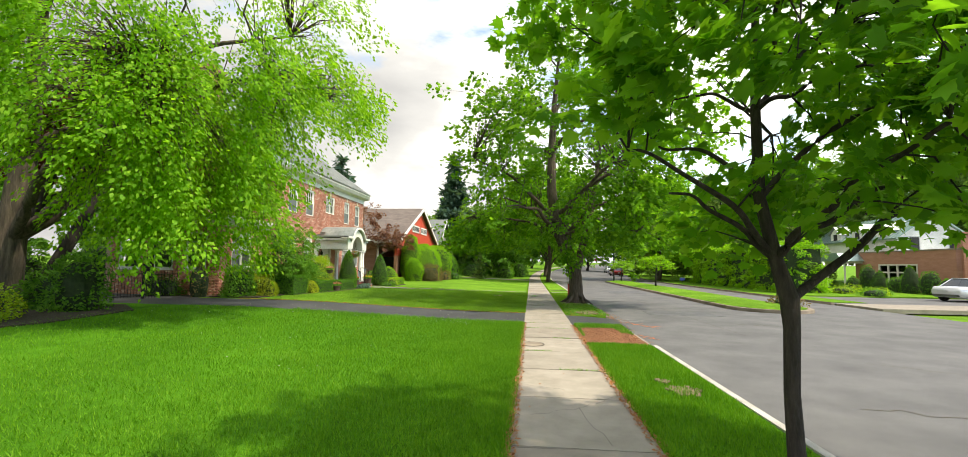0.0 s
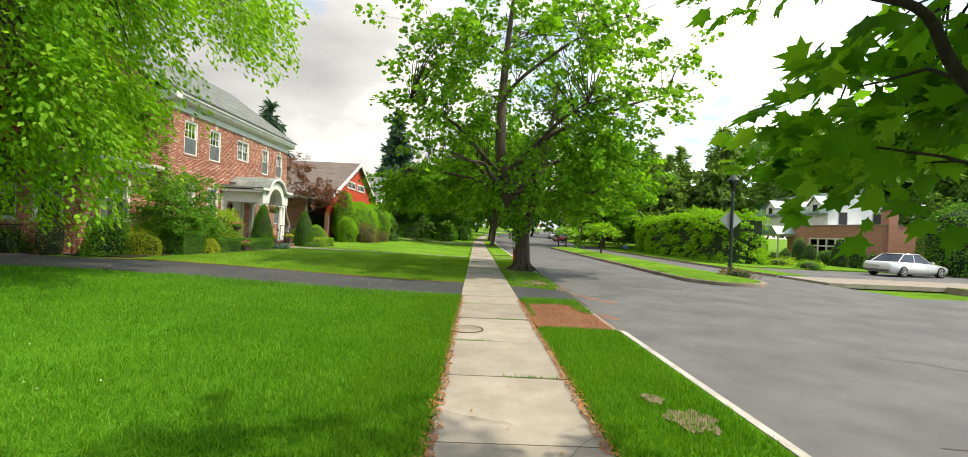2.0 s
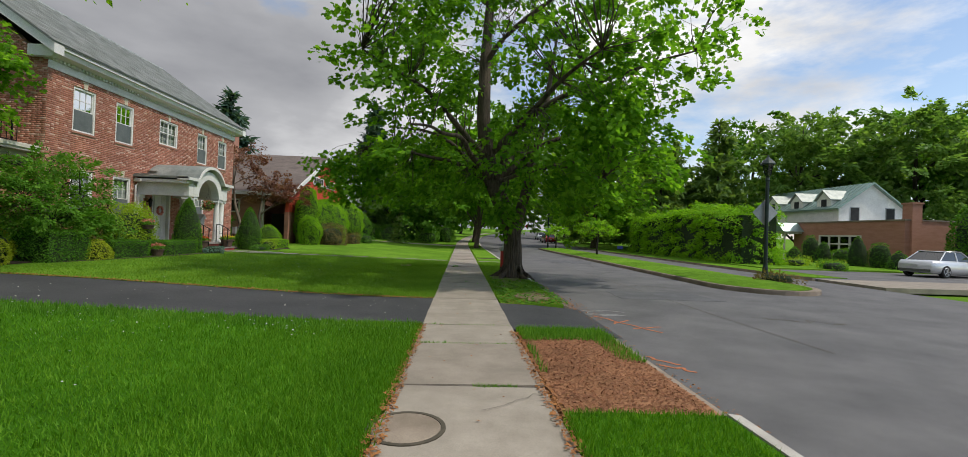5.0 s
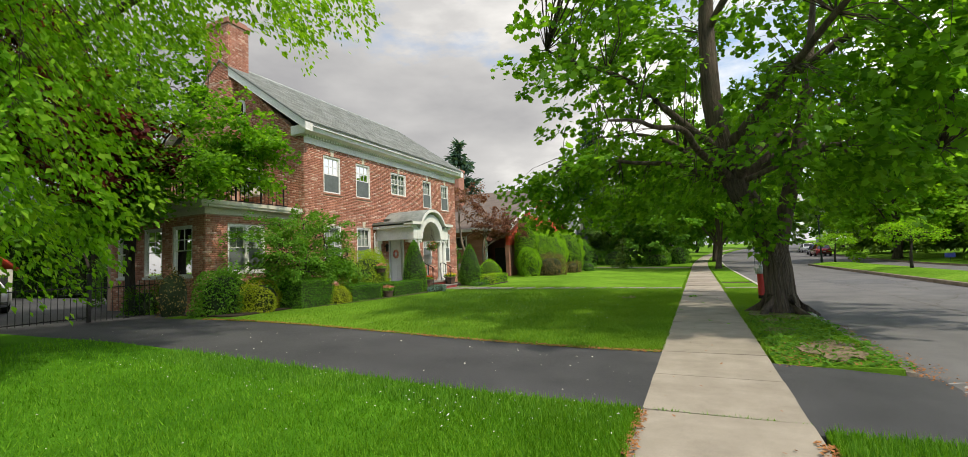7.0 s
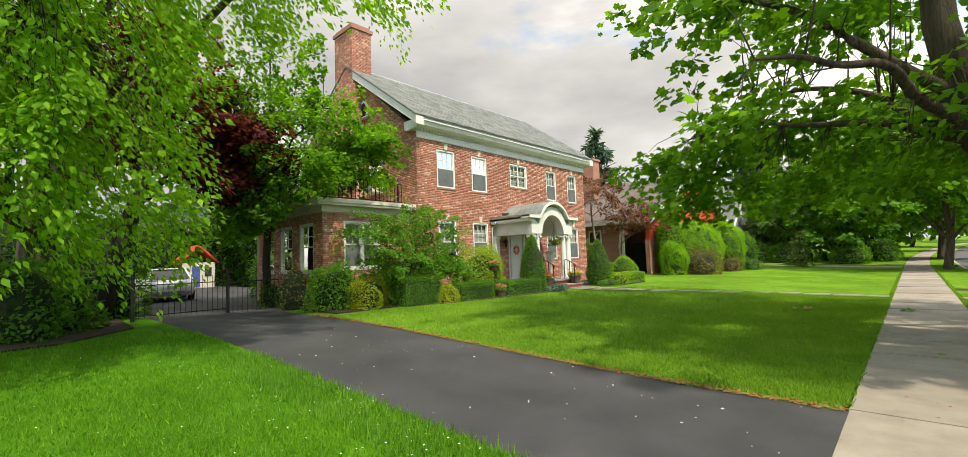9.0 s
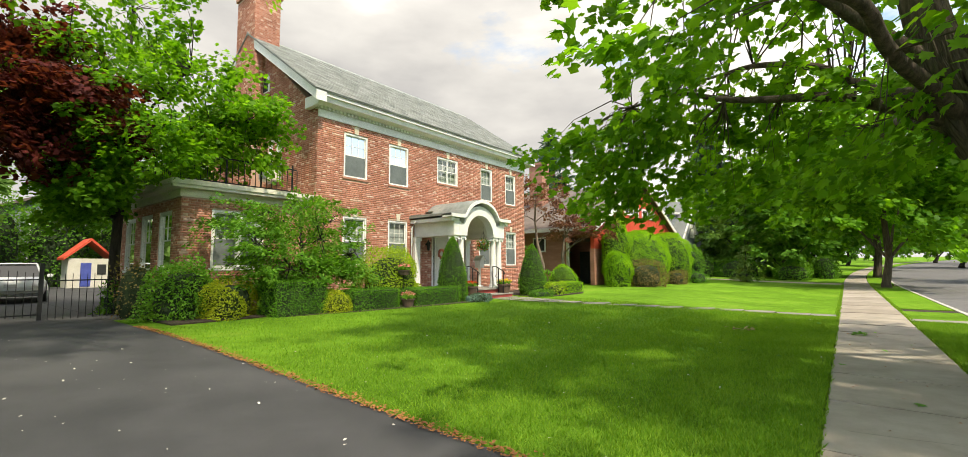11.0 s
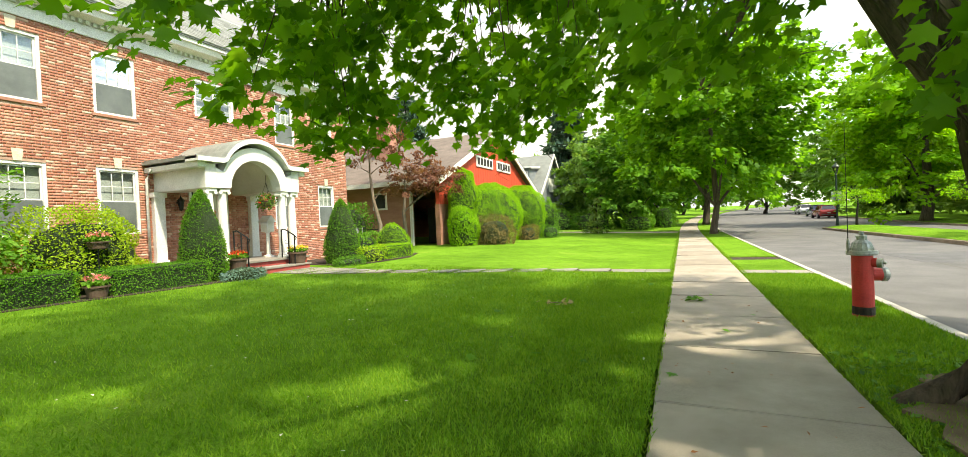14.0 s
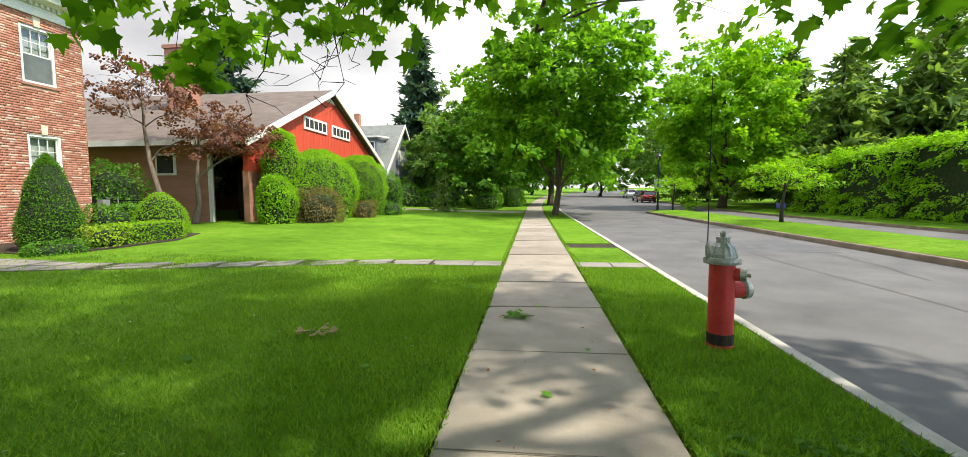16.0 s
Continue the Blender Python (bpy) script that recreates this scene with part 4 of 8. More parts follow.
def wall_with_holes(axis, plane, back, a0, a1, z0, z1, holes):
    """A wall slab cut into boxes round its openings."""
    m = Mesh()
    cuts = sorted({a0, a1, *[min(max(h[i], a0), a1) for h in holes for i in (0, 1)]})
    for s, e in zip(cuts, cuts[1:]):
        mid = (s + e) / 2
        col = sorted([(h[2], h[3]) for h in holes if h[0] < mid < h[1]])
        z = z0
        for lo, hi in col + [(z1, z1)]:
            if lo - z > 0.001:
                if axis == "x":
                    m.box(min(plane, back), s, z, max(plane, back), e, lo)
                else:
                    m.box(s, min(plane, back), z, e, max(plane, back), lo)
            z = hi
    return m


def window(parent, axis, plane, out, a0, a1, z0, z1, cols, rows_top, rows_low, style="sash", key=True):
    """A sash window in its opening: frame, sashes, panes, glazing bars, sill, and behind them a blind or a panel
    painted as the room's shade.
    """
    def B(m, d0, s, z, d1, e, zz):
        lo, hi = sorted((plane + out * d0, plane + out * d1))
        return m.box(lo, s, z, hi, e, zz) if axis == "x" else m.box(s, lo, z, e, hi, zz)
    w = new("window")
    w.parent = parent
    tagged(w, "white-framed window with small upper panes")
    f = Mesh()
    t = 0.075
    B(f, -0.10, a0, z0, -0.015, a0 + t, z1)
    B(f, -0.10, a1 - t, z0, -0.015, a1, z1)
    B(f, -0.10, a0 + t, z1 - t, -0.015, a1 - t, z1)
    B(f, -0.10, a0 + t, z0, -0.010, a1 - t, z0 + t * 0.8)
    part("frame", f, WHITE, w, bevel=0.006)
    s = Mesh()
    i0, i1, j0, j1 = a0 + t, a1 - t, z0 + t * 0.8, z1 - t
    zm = (j0 + j1) / 2
    b = 0.035
    for lo, hi, d, nr, nc in ((zm, j1, -0.055, rows_top, cols), (j0, zm + b, -0.085, rows_low, 1 if rows_low == 1 else cols)):
        B(s, d - 0.03, i0, lo, d, i0 + b, hi)
        B(s, d - 0.03, i1 - b, lo, d, i1, hi)
        B(s, d - 0.03, i0 + b, lo, d, i1 - b, lo + b)
        B(s, d - 0.03, i0 + b, hi - b, d, i1 - b, hi)
        for k in range(1, nc):
            a = i0 + b + (i1 - i0 - 2 * b) * k / nc
            B(s, d - 0.022, a - 0.009, lo + b, d - 0.006, a + 0.009, hi - b)
        for k in range(1, nr):
            z = lo + b + (hi - lo - 2 * b) * k / nr
            B(s, d - 0.021, i0 + b, z - 0.009, d - 0.007, i1 - b, z + 0.009)
    if style == "casement":
        a = (i0 + i1) / 2
        B(s, -0.08, a - 0.03, j0, -0.04, a + 0.03, j1)
    part("sash", s, WHITE, w)
    g = Mesh()
    xp = plane - out * 0.076
    g.add([(xp, i0, j0), (xp, i1, j0), (xp, i1, j1), (xp, i0, j1)] if axis == "x" else [(i0, xp, j0), (i1, xp, j0), (i1, xp, j1), (i0, xp, j1)], [(0, 1, 2, 3)])
    pane = part("pane", g, GLASS, w)
    pane.visible_shadow = False
    r = Mesh()
    B(r, -0.17, a0, z0, -0.165, a1, z1)
    part("blind", r, CURTAIN if style != "dark" else ROOM_SHADE, w)
    if rows_low == 1:
        sc_ = Mesh()
        B(sc_, -0.050, i0 + 0.01, j0 + 0.01, -0.046, i1 - 0.01, zm)
        part("insect_screen", sc_, SCREEN, w, "dark insect screen over the lower sash")
    sl = Mesh()
    B(sl, -0.05, a0 - 0.05, z0 - 0.075, 0.035, a1 + 0.05, z0)
    part("sill", sl, PINK_BRICK if style != "wide" else WHITE, w, bevel=0.006)
    if key:
        c = (a0 + a1) / 2
        k = Mesh()
        o = [(c - 0.075, z1 + 0.005), (c + 0.075, z1 + 0.005), (c + 0.10, z1 + 0.27), (c - 0.10, z1 + 0.27)]
        lo, hi = sorted((plane, plane + out * 0.022))
        k.prism(o, axis, lo, hi)
        part("keystone", k, STONE, w)
    return w


house = thing("brick_house", (0, 0, 0), "two-storey red brick house with white trim and slate roof", "house")
UP = [(25.83, 26.82, 4.60, 6.15), (27.80, 28.77, 4.60, 6.15), (30.37, 31.68, 5.02, 6.15), (33.28, 34.18, 4.60, 6.15), (35.26, 36.16, 4.60, 6.15)]
DOWN = [(25.83, 26.82, 1.55, 3.25), (27.78, 28.74, 1.55, 3.25), (33.15, 34.05, 1.55, 3.22), (35.26, 36.16, 1.55, 3.22)]
DOOR = (30.05, 31.25, 0.66, 2.9)
SIDE_W = (-16.75, -15.75, 4.55, 6.2)
front = part("front_wall", wall_with_holes("x", FX, FX - 0.3, HY0, HY1, 0, EAVE, UP + DOWN + [DOOR]), MORTAR, house)
holes = [(a - 0.0, b, z - 0.075, zz) for a, b, z, zz in UP + DOWN] + [(DOOR[0], DOOR[1], DOOR[2], DOOR[3])]
brick_part(front, "x", FX, HY0, HY1, 0.0, EAVE, 1, holes=holes)
rake = lambda x: EAVE + (RIDGE_Z - 0.32 - EAVE) * max(0.0, 1 - abs(x - RIDGE_X) / (FX - RIDGE_X))
gw = wall_with_holes("y", HY0, HY0 + 0.3, HX1, FX - 0.3, 0, EAVE, [SIDE_W])
gw.prism([(HX1, EAVE), (FX, EAVE), (RIDGE_X, RIDGE_Z - 0.3)], "y", HY0, HY0 + 0.3)
gable = part("gable_wall", gw, MORTAR, house)
brick_part(gable, "y", HY0, HX1, FX, 0.0, RIDGE_Z, -1, holes=[(SIDE_W[0], SIDE_W[1], SIDE_W[2] - 0.075, SIDE_W[3]), (-17.3, -16.8, 8.1, 8.85)], top=rake)
gw = Mesh().box(HX1, HY1 - 0.3, 0, FX - 0.3, HY1, EAVE).prism([(HX1, EAVE), (FX, EAVE), (RIDGE_X, RIDGE_Z - 0.3)], "y", HY1 - 0.3, HY1)
gw2 = part("far_gable_wall", gw, MORTAR, house)
brick_part(gw2, "y", HY1, FX - 5, FX, 0.0, EAVE, 1)
part("back_wall", Mesh().box(HX1, HY0 + 0.3, 0, HX1 + 0.3, HY1 - 0.3, EAVE), MORTAR, house)
for k, (a, b, z, zz) in enumerate(UP):
    if k == 2:
        window(house, "x", FX, 1, a, b, z, zz, 4, 2, 2, "casement")
    else:
        window(house, "x", FX, 1, a, b, z, zz, 3, 2, 1)
for a, b, z, zz in DOWN:
    window(house, "x", FX, 1, a, b, z, zz, 3, 2, 1)
window(house, "y", HY0, -1, *SIDE_W, 2, 2, 1, "sash", False)
ac = part("air_conditioner", Mesh().box(-16.55, HY0 - 0.42, 4.6, -15.95, HY0 + 0.05, 5.0), CREAM, house, "beige window air conditioner", 0.02)
part("grille", Mesh().box(-16.5, HY0 - 0.43, 4.66, -16.0, HY0 - 0.42, 4.94), PLATE_PAPER, ac)
aw = Mesh().prism([(-17.05 + 0.3 * math.cos(a), 8.45 + 0.36 * math.sin(a)) for a in span(0, math.pi, 10)] + [(-17.35, 8.05), (-16.75, 8.05)], "y", HY0 - 0.05, HY0 + 0.02)
at = part("attic_window", aw, WHITE, house, "small arched attic window")
# opaque pane, the attic's shade is in its dark colour
part("pane", Mesh().prism([(-17.05 + 0.2 * math.cos(a), 8.45 + 0.26 * math.sin(a)) for a in span(0, math.pi, 10)] + [(-17.25, 8.12), (-16.85, 8.12)], "y", HY0 - 0.056, HY0 - 0.05), ROOM_SHADE, at)
part("sill", Mesh().box(-17.42, HY0 - 0.09, 7.95, -16.68, HY0, 8.04), PINK_BRICK, at)
# cornice: frieze, dentils, soffit and gutter
cor = part("frieze", Mesh().box(FX + 0.004, HY0 - 0.02, EAVE - 0.18, FX + 0.05, HY1 + 0.02, EAVE + 0.08), WHITE, house, bevel=0.008)
part("cornice", Mesh().prism([(FX - 0.2, EAVE + 0.18), (FX + 0.12, EAVE + 0.18), (FX + 0.36, EAVE + 0.24), (FX + 0.40, EAVE + 0.38), (FX + 0.46, EAVE + 0.40), (FX + 0.46, EAVE + 0.5), (FX - 0.2, EAVE + 0.5)], "y", HY0 - 0.16, HY1 + 0.4), WHITE, house, "white boxed cornice")
part("cornice_bed", Mesh().box(FX - 0.1, HY0 - 0.06, EAVE + 0.08, FX + 0.055, HY1 + 0.06, EAVE + 0.18), CREAM, house)
y_ = HY0
dent = Mesh()
while y_ < HY1:
    dent.box(FX + 0.055, y_, EAVE + 0.085, FX + 0.12, y_ + 0.075, EAVE + 0.178)
    y_ += 0.15
tagged(part("dentils", dent, WHITE, cor), "", "", "", "stuff")
# cornice return on the gable and raking boards
part("cornice_return", Mesh().prism([(FX - 0.5, EAVE + 0.12), (FX + 0.26, EAVE + 0.12), (FX + 0.43, EAVE + 0.38), (FX + 0.43, EAVE + 0.488), (FX - 0.5, EAVE + 0.488)], "y", HY0 - 0.19, HY0 - 0.004), WHITE, house, bevel=0.01)
EX, EZ = FX + 0.50, EAVE + 0.52
for sgn, n_ in ((1, "rake_board"), (-1, "rake_board")):
    x0 = RIDGE_X + sgn * (EX - RIDGE_X)
    for ya, yb in ((HY0 - 0.38, HY0 - 0.012), (HY1 + 0.012, HY1 + 0.34)):
        part(n_, Mesh().prism([(x0, EZ - 0.34), (x0, EZ - 0.03), (RIDGE_X, RIDGE_Z - 0.03), (RIDGE_X, RIDGE_Z - 0.36)], "y", ya, yb), WHITE, house)
roof = part("roof", Mesh().prism([(EX, EZ - 0.02), (EX, EZ + 0.03), (RIDGE_X, RIDGE_Z + 0.03), (2 * RIDGE_X - EX, EZ + 0.03), (2 * RIDGE_X - EX, EZ - 0.02), (RIDGE_X, RIDGE_Z - 0.02)], "y", HY0 - 0.42, HY1 + 0.38), SLATE, house, "grey-green slate roof")
sl = math.atan2(RIDGE_Z - EZ, EX - RIDGE_X)
L = math.hypot(RIDGE_Z - EZ, EX - RIDGE_X)
V, F = [], []
row, s = 0, 0.0
while s < L - 0.02:
    y = HY0 - 0.42 - (0.15 if row % 2 else 0)
    while y < HY1 + 0.38:
        a, b = max(y, HY0 - 0.42), min(y + 0.295, HY1 + 0.38)
        y += 0.30
        if b - a < 0.04:
            continue
        th = 0.012 + 0.006 * rng.random()
        e = min(s + 0.30, L)
        o = len(V)
        for yy in (a + 0.004, b - 0.002):
            for q, h in ((s, 0.034), (s, 0.034 + th), (e, 0.036)):
                V.append((EX - q * math.cos(sl) + h * math.sin(sl), yy, EZ + q * math.sin(sl) + h * math.cos(sl)))
        F += [(o, o + 1, o + 4, o + 3), (o + 1, o + 2, o + 5, o + 4)]
    s += 0.23
    row += 1
sh = new("slates", fast_mesh("slates", V, F, SLATE))
sh.parent = roof
tagged(sh, "", "", "", "stuff")
part("ridge_cap", Mesh().prism([(RIDGE_X - 0.14, RIDGE_Z - 0.06), (RIDGE_X, RIDGE_Z + 0.09), (RIDGE_X + 0.14, RIDGE_Z - 0.06)], "y", HY0 - 0.42, HY1 + 0.38), LEAD, roof)
CHX0, CHX1, CHY0, CHY1 = -19.1, -17.2, HY0 - 0.38, HY0 + 0.6
ch = part("chimney", Mesh().box(CHX0, CHY0, 0, CHX1, CHY1, 9.6).box(CHX0 + 0.25, CHY0, 9.6, CHX1 - 0.15, CHY1, 12.15), MORTAR, house, "tall red brick chimney on the gable end")
brick_part(ch, "y", CHY0, CHX0, CHX1, 0.1, 9.6, -1)
brick_part(ch, "y", CHY0, CHX0 + 0.25, CHX1 - 0.15, 9.65, 12.1, -1)
brick_part(ch, "x", CHX1, CHY0, CHY1, 6.0, 9.6, 1)
brick_part(ch, "x", CHX1 - 0.15, CHY0, CHY1, 9.65, 12.1, 1)
part("cap", Mesh().box(CHX0 + 0.18, CHY0 - 0.07, 12.15, CHX1 - 0.08, CHY1 + 0.07, 12.32).box(CHX0 + 0.3, CHY0 + 0.02, 12.32, CHX1 - 0.2, CHY1 - 0.02, 12.45), PINK_BRICK, ch, bevel=0.01)
# service pipe and meter at the far corner
part("gas_meter", Mesh().box(FX + 0.02, 37.1, 1.0, FX + 0.22, 37.35, 1.4).tube([(FX + 0.1, 37.35, 1.45), (FX + 0.1, 37.75, 1.45), (FX + 0.1, 37.75, 0.4)], [0.02] * 3, 8), PLATE_PAPER, house, "grey meter box with a pipe", 0.01)

# sunroom wing
SX, SY0, SXB = -13.9, 21.2, -19.2
SW = [(21.95, 23.4, 1.52, 3.14)]
SS = [(-15.6, -14.55, 1.45, 3.1), (-17.2, -16.15, 1.45, 3.1), (-18.8, -17.75, 1.45, 3.1)]
wing = part("sunroom", wall_with_holes("x", SX, SX - 0.25, SY0, HY0 - 0.02, 0, 3.42, SW), MORTAR, house, "one-storey brick sunroom wing with a flat roof")
brick_part(wing, "x", SX, SY0, HY0 - 0.02, 0, 3.42, 1, holes=[(a, b, z - 0.075, zz) for a, b, z, zz in SW])
side = part("sunroom_side", wall_with_holes("y", SY0, SY0 + 0.25, SXB, SX - 0.25, 0, 3.42, SS), MORTAR, house)
brick_part(side, "y", SY0, SXB, SX, 0, 3.42, -1, holes=[(a, b, z - 0.075, zz) for a, b, z, zz in SS])
part("sunroom_back", Mesh().box(SXB - 0.25, SY0, 0, SXB, HY0 - 0.02, 3.42), MORTAR, house)
window(house, "x", SX, 1, 21.95, 22.68, 1.52, 3.14, 2, 2, 1, "wide", False)
window(house, "x", SX, 1, 22.68, 23.4, 1.52, 3.14, 2, 2, 1, "wide", False)
for a, b, z, zz in SS:
    window(house, "y", SY0, -1, a, b, z, zz, 2, 2, 2, "wide", False)
part("sunroom_cornice", Mesh().box(SXB - 0.3, SY0 - 0.06, 3.42, SX + 0.06, HY0 - 0.02, 3.62).box(SXB - 0.5, SY0 - 0.32, 3.62, SX + 0.32, HY0 - 0.02, 3.70).box(SXB - 0.54, SY0 - 0.36, 3.70, SX + 0.36, HY0 - 0.02, 3.84), CREAM, house, "pale boxed cornice of the sunroom", 0.01)
rail = part("roof_railing", Mesh().box(SXB, SY0 + 0.1, 4.62, SX - 0.05, SY0 + 0.13, 4.66).box(SXB, SY0 + 0.1, 3.92, SX - 0.05, SY0 + 0.13, 3.95).box(SX - 0.08, SY0 + 0.1, 4.62, SX - 0.05, HY0 - 0.4, 4.66).box(SX - 0.08, SY0 + 0.1, 3.92, SX - 0.05, HY0 - 0.4, 3.95), IRON, house, "black iron railing on the flat roof")
k = 0
for i in range(33):
    x = SXB + 0.02 + i * (SX - 0.07 - SXB) / 32
    w = 0.02 if i % 8 == 0 else 0.008
    part("baluster", Mesh().box(x - w, SY0 + 0.115 - w, 3.84, x + w, SY0 + 0.115 + w, 4.62 if w < 0.02 else 4.78), IRON, rail)
for i in range(1, 20):
    y = SY0 + 0.115 + i * (HY0 - 0.5 - SY0) / 19
    w = 0.02 if i % 6 == 0 else 0.008
    part("baluster", Mesh().box(SX - 0.065 - w, y - w, 3.84, SX - 0.065 + w, y + w, 4.62 if w < 0.02 else 4.78), IRON, rail)

# front door: white panels, sidelights, scroll grille, wreath
door = part("front_door", Mesh().box(FX - 0.16, DOOR[0] + 0.30, DOOR[2], FX - 0.10, DOOR[1] - 0.05, DOOR[3] - 0.05), WHITE, house, "white front door with a pink wreath", 0.006)
for z0, z1 in ((0.8, 1.4), (1.5, 2.1), (2.2, 2.7)):
    for a in (DOOR[0] + 0.38, DOOR[0] + 0.78):
        part("panel", Mesh().box(FX - 0.10, a, z0, FX - 0.088, a + 0.3, z1), WHITE, door, bevel=0.005)
part("doorway_frame", Mesh().box(FX - 0.16, DOOR[0], DOOR[2], FX + 0.03, DOOR[0] + 0.08, DOOR[3]).box(FX - 0.16, DOOR[0] + 0.22, DOOR[2], FX - 0.02, DOOR[0] + 0.30, DOOR[3]).box(FX - 0.16, DOOR[1] - 0.05, DOOR[2], FX + 0.03, DOOR[1] + 0.05, DOOR[3]).box(FX - 0.16, DOOR[0], DOOR[3] - 0.05, FX + 0.03, DOOR[1], DOOR[3] + 0.10), WHITE, house, bevel=0.006)
# opaque dark strip, coloured as the unlit hall behind
part("sidelight", Mesh().box(FX - 0.12, DOOR[0] + 0.08, DOOR[2] + 0.1, FX - 0.115, DOOR[0] + 0.22, DOOR[3] - 0.05), ROOM_SHADE, house)
sc = Mesh()
for i in range(5):
    z = 1.3 + 0.3 * i
    sc.tube([(FX - 0.08, DOOR[0] + 0.15 + 0.05 * math.sin(a), z + 0.13 * a / 6.28) for a in span(0, 6.28, 8)], [0.010] * 9, 5)
part("scroll_grille", sc, IRON, door)
part("wreath", Mesh().tube([(FX - 0.06, 30.72 + 0.17 * math.cos(a), 2.05 + 0.17 * math.sin(a)) for a in span(0, 6.2, 16)], [0.05 + 0.015 * (i % 2) for i in range(17)], 7), PINK, door)

# portico
PX, PY0, PY1, PC = -11.5, 29.1, 32.2, 30.65
FL = 0.60
portico = thing("portico", (0, 0, 0), "white columned portico with an arched pediment and metal roof", "portico")
part("floor", Mesh().box(FX + 0.006, PY0 - 0.1, 0.06, PX + 0.25, PY1 + 0.1, FL), RED_STEP, portico, bevel=0.01)
part("floor_slab", Mesh().box(FX + 0.006, PY0 - 0.16, FL, PX + 0.31, PY1 + 0.16, FL + 0.06), FLAG, portico, bevel=0.01)


def column(x, y, r):
    m = Mesh().lathe([(r * 1.45, 0), (r * 1.45, 0.05), (r * 1.3, 0.06), (r * 1.32, 0.10), (r * 1.08, 0.12), (r, 0.17), (r * 1.0, 0.8), (r * 0.86, 1.88), (r * 0.95, 1.90), (r * 0.95, 1.925)], 24, (x, y, FL + 0.06))
    ob = part("column", m, WHITE, portico, smooth=False)
    cap = Mesh().box(x - r * 1.15, y - r * 1.15, FL + 1.98, x + r * 1.15, y + r * 1.15, FL + 2.06)
    for s in (-1, 1):
        cap.tube([(x + r * 1.1, y + s * r * 0.95, FL + 1.955), (x - r * 1.1, y + s * r * 0.95, FL + 1.955)], [0.05, 0.05], 10)
    part("capital", cap, WHITE, ob)
    return ob


for y in (PY0 + 0.18, PY0 + 0.56, PY1 - 0.56, PY1 - 0.18):
    column(PX - 0.02, y, 0.125)
for y in (PY0 + 0.05, PY1 - 0.05):
    part("pilaster", Mesh().box(FX + 0.006, y - 0.14, FL + 0.06, FX + 0.16, y + 0.14, FL + 2.06).box(FX + 0.006, y - 0.18, FL + 1.92, FX + 0.2, y + 0.18, FL + 2.06).box(FX + 0.006, y - 0.17, FL + 0.06, FX + 0.19, y + 0.17, FL + 0.2), WHITE, portico, bevel=0.008)
ZB, ZT = FL + 2.06, 3.30
R_IN = 0.82
for y0, y1 in ((PY0, PY0 + 0.30), (PY1 - 0.30, PY1)):
    part("side_beam", Mesh().box(FX + 0.006, y0, ZB, PX + 0.16, y1, ZT), WHITE, portico, bevel=0.008)
arc = [(PC + R_IN * math.cos(a), ZB + 0.02 + R_IN * math.sin(a)) for a in span(0, math.pi, 20)]
R_O = 1.08
outer = [(PC - R_O * math.cos(a), ZB + 0.12 + R_O * math.sin(a)) for a in span(0.30, math.pi - 0.30, 20)]
fr, bk = PX + 0.16, PX - 0.18
inner = list(reversed(arc))
arch = Mesh().prism([(PY0 + 0.30, ZB)] + inner + [(PY1 - 0.30, ZB), (PY1 - 0.30, ZT - 0.1)] + list(reversed(outer)) + [(PY0 + 0.30, ZT - 0.1)], "x", bk, fr)
part("arch", arch, WHITE, portico)
vault = Mesh().prism([(PY0 + 0.3, ZB + 0.02)] + inner + [(PY1 - 0.3, ZB + 0.02), (PY1 - 0.3, ZB + 0.06)] + [(p, z + 0.04) for p, z in reversed(inner)] + [(PY0 + 0.3, ZB + 0.06)], "x", FX + 0.006, bk)
part("vault", vault, CREAM, portico)


def crownline(y, lift=0.0):
    d = abs(y - PC)
    R = 1.15
    if d < 1.08:
        return ZB + 0.16 + math.sqrt(R * R - d * d) + lift
    z0 = ZB + 0.16 + math.sqrt(R * R - 1.08 ** 2)
    return max(ZT + 0.02, z0 - (d - 1.08) * 1.0) + lift


ys_ = span(PY0 - 0.28, PY1 + 0.28, 36)
mould = Mesh().prism([(a, crownline(a)) for a in ys_] + [(a, crownline(a, 0.12)) for a in reversed(ys_)], "x", bk, fr + 0.16)
part("pediment_moulding", mould, WHITE, portico)
for y0, y1 in ((PY0 - 0.22, PY0), (PY1, PY1 + 0.22)):
    part("side_cornice", Mesh().box(FX + 0.006, y0, ZT - 0.12, PX + 0.2, y1, ZT + 0.02), WHITE, portico, bevel=0.01)
rf = Mesh().prism([(a, crownline(a, 0.06)) for a in ys_] + [(a, crownline(a, 0.145)) for a in reversed(ys_)], "x", FX + 0.006, fr + 0.10)
roof_p = part("roof", rf, LEAD, portico, "weathered grey metal roof sheet")
for i in range(6):
    y = PY0 - 0.22 + 0.16 * i
    part("slate", Mesh().box(FX + 0.02, y, crownline(y, 0.16) + 0.02 * i, FX + 0.62 - 0.05 * i, y + 0.22, crownline(y, 0.19) + 0.02 * i), FLAG, roof_p)
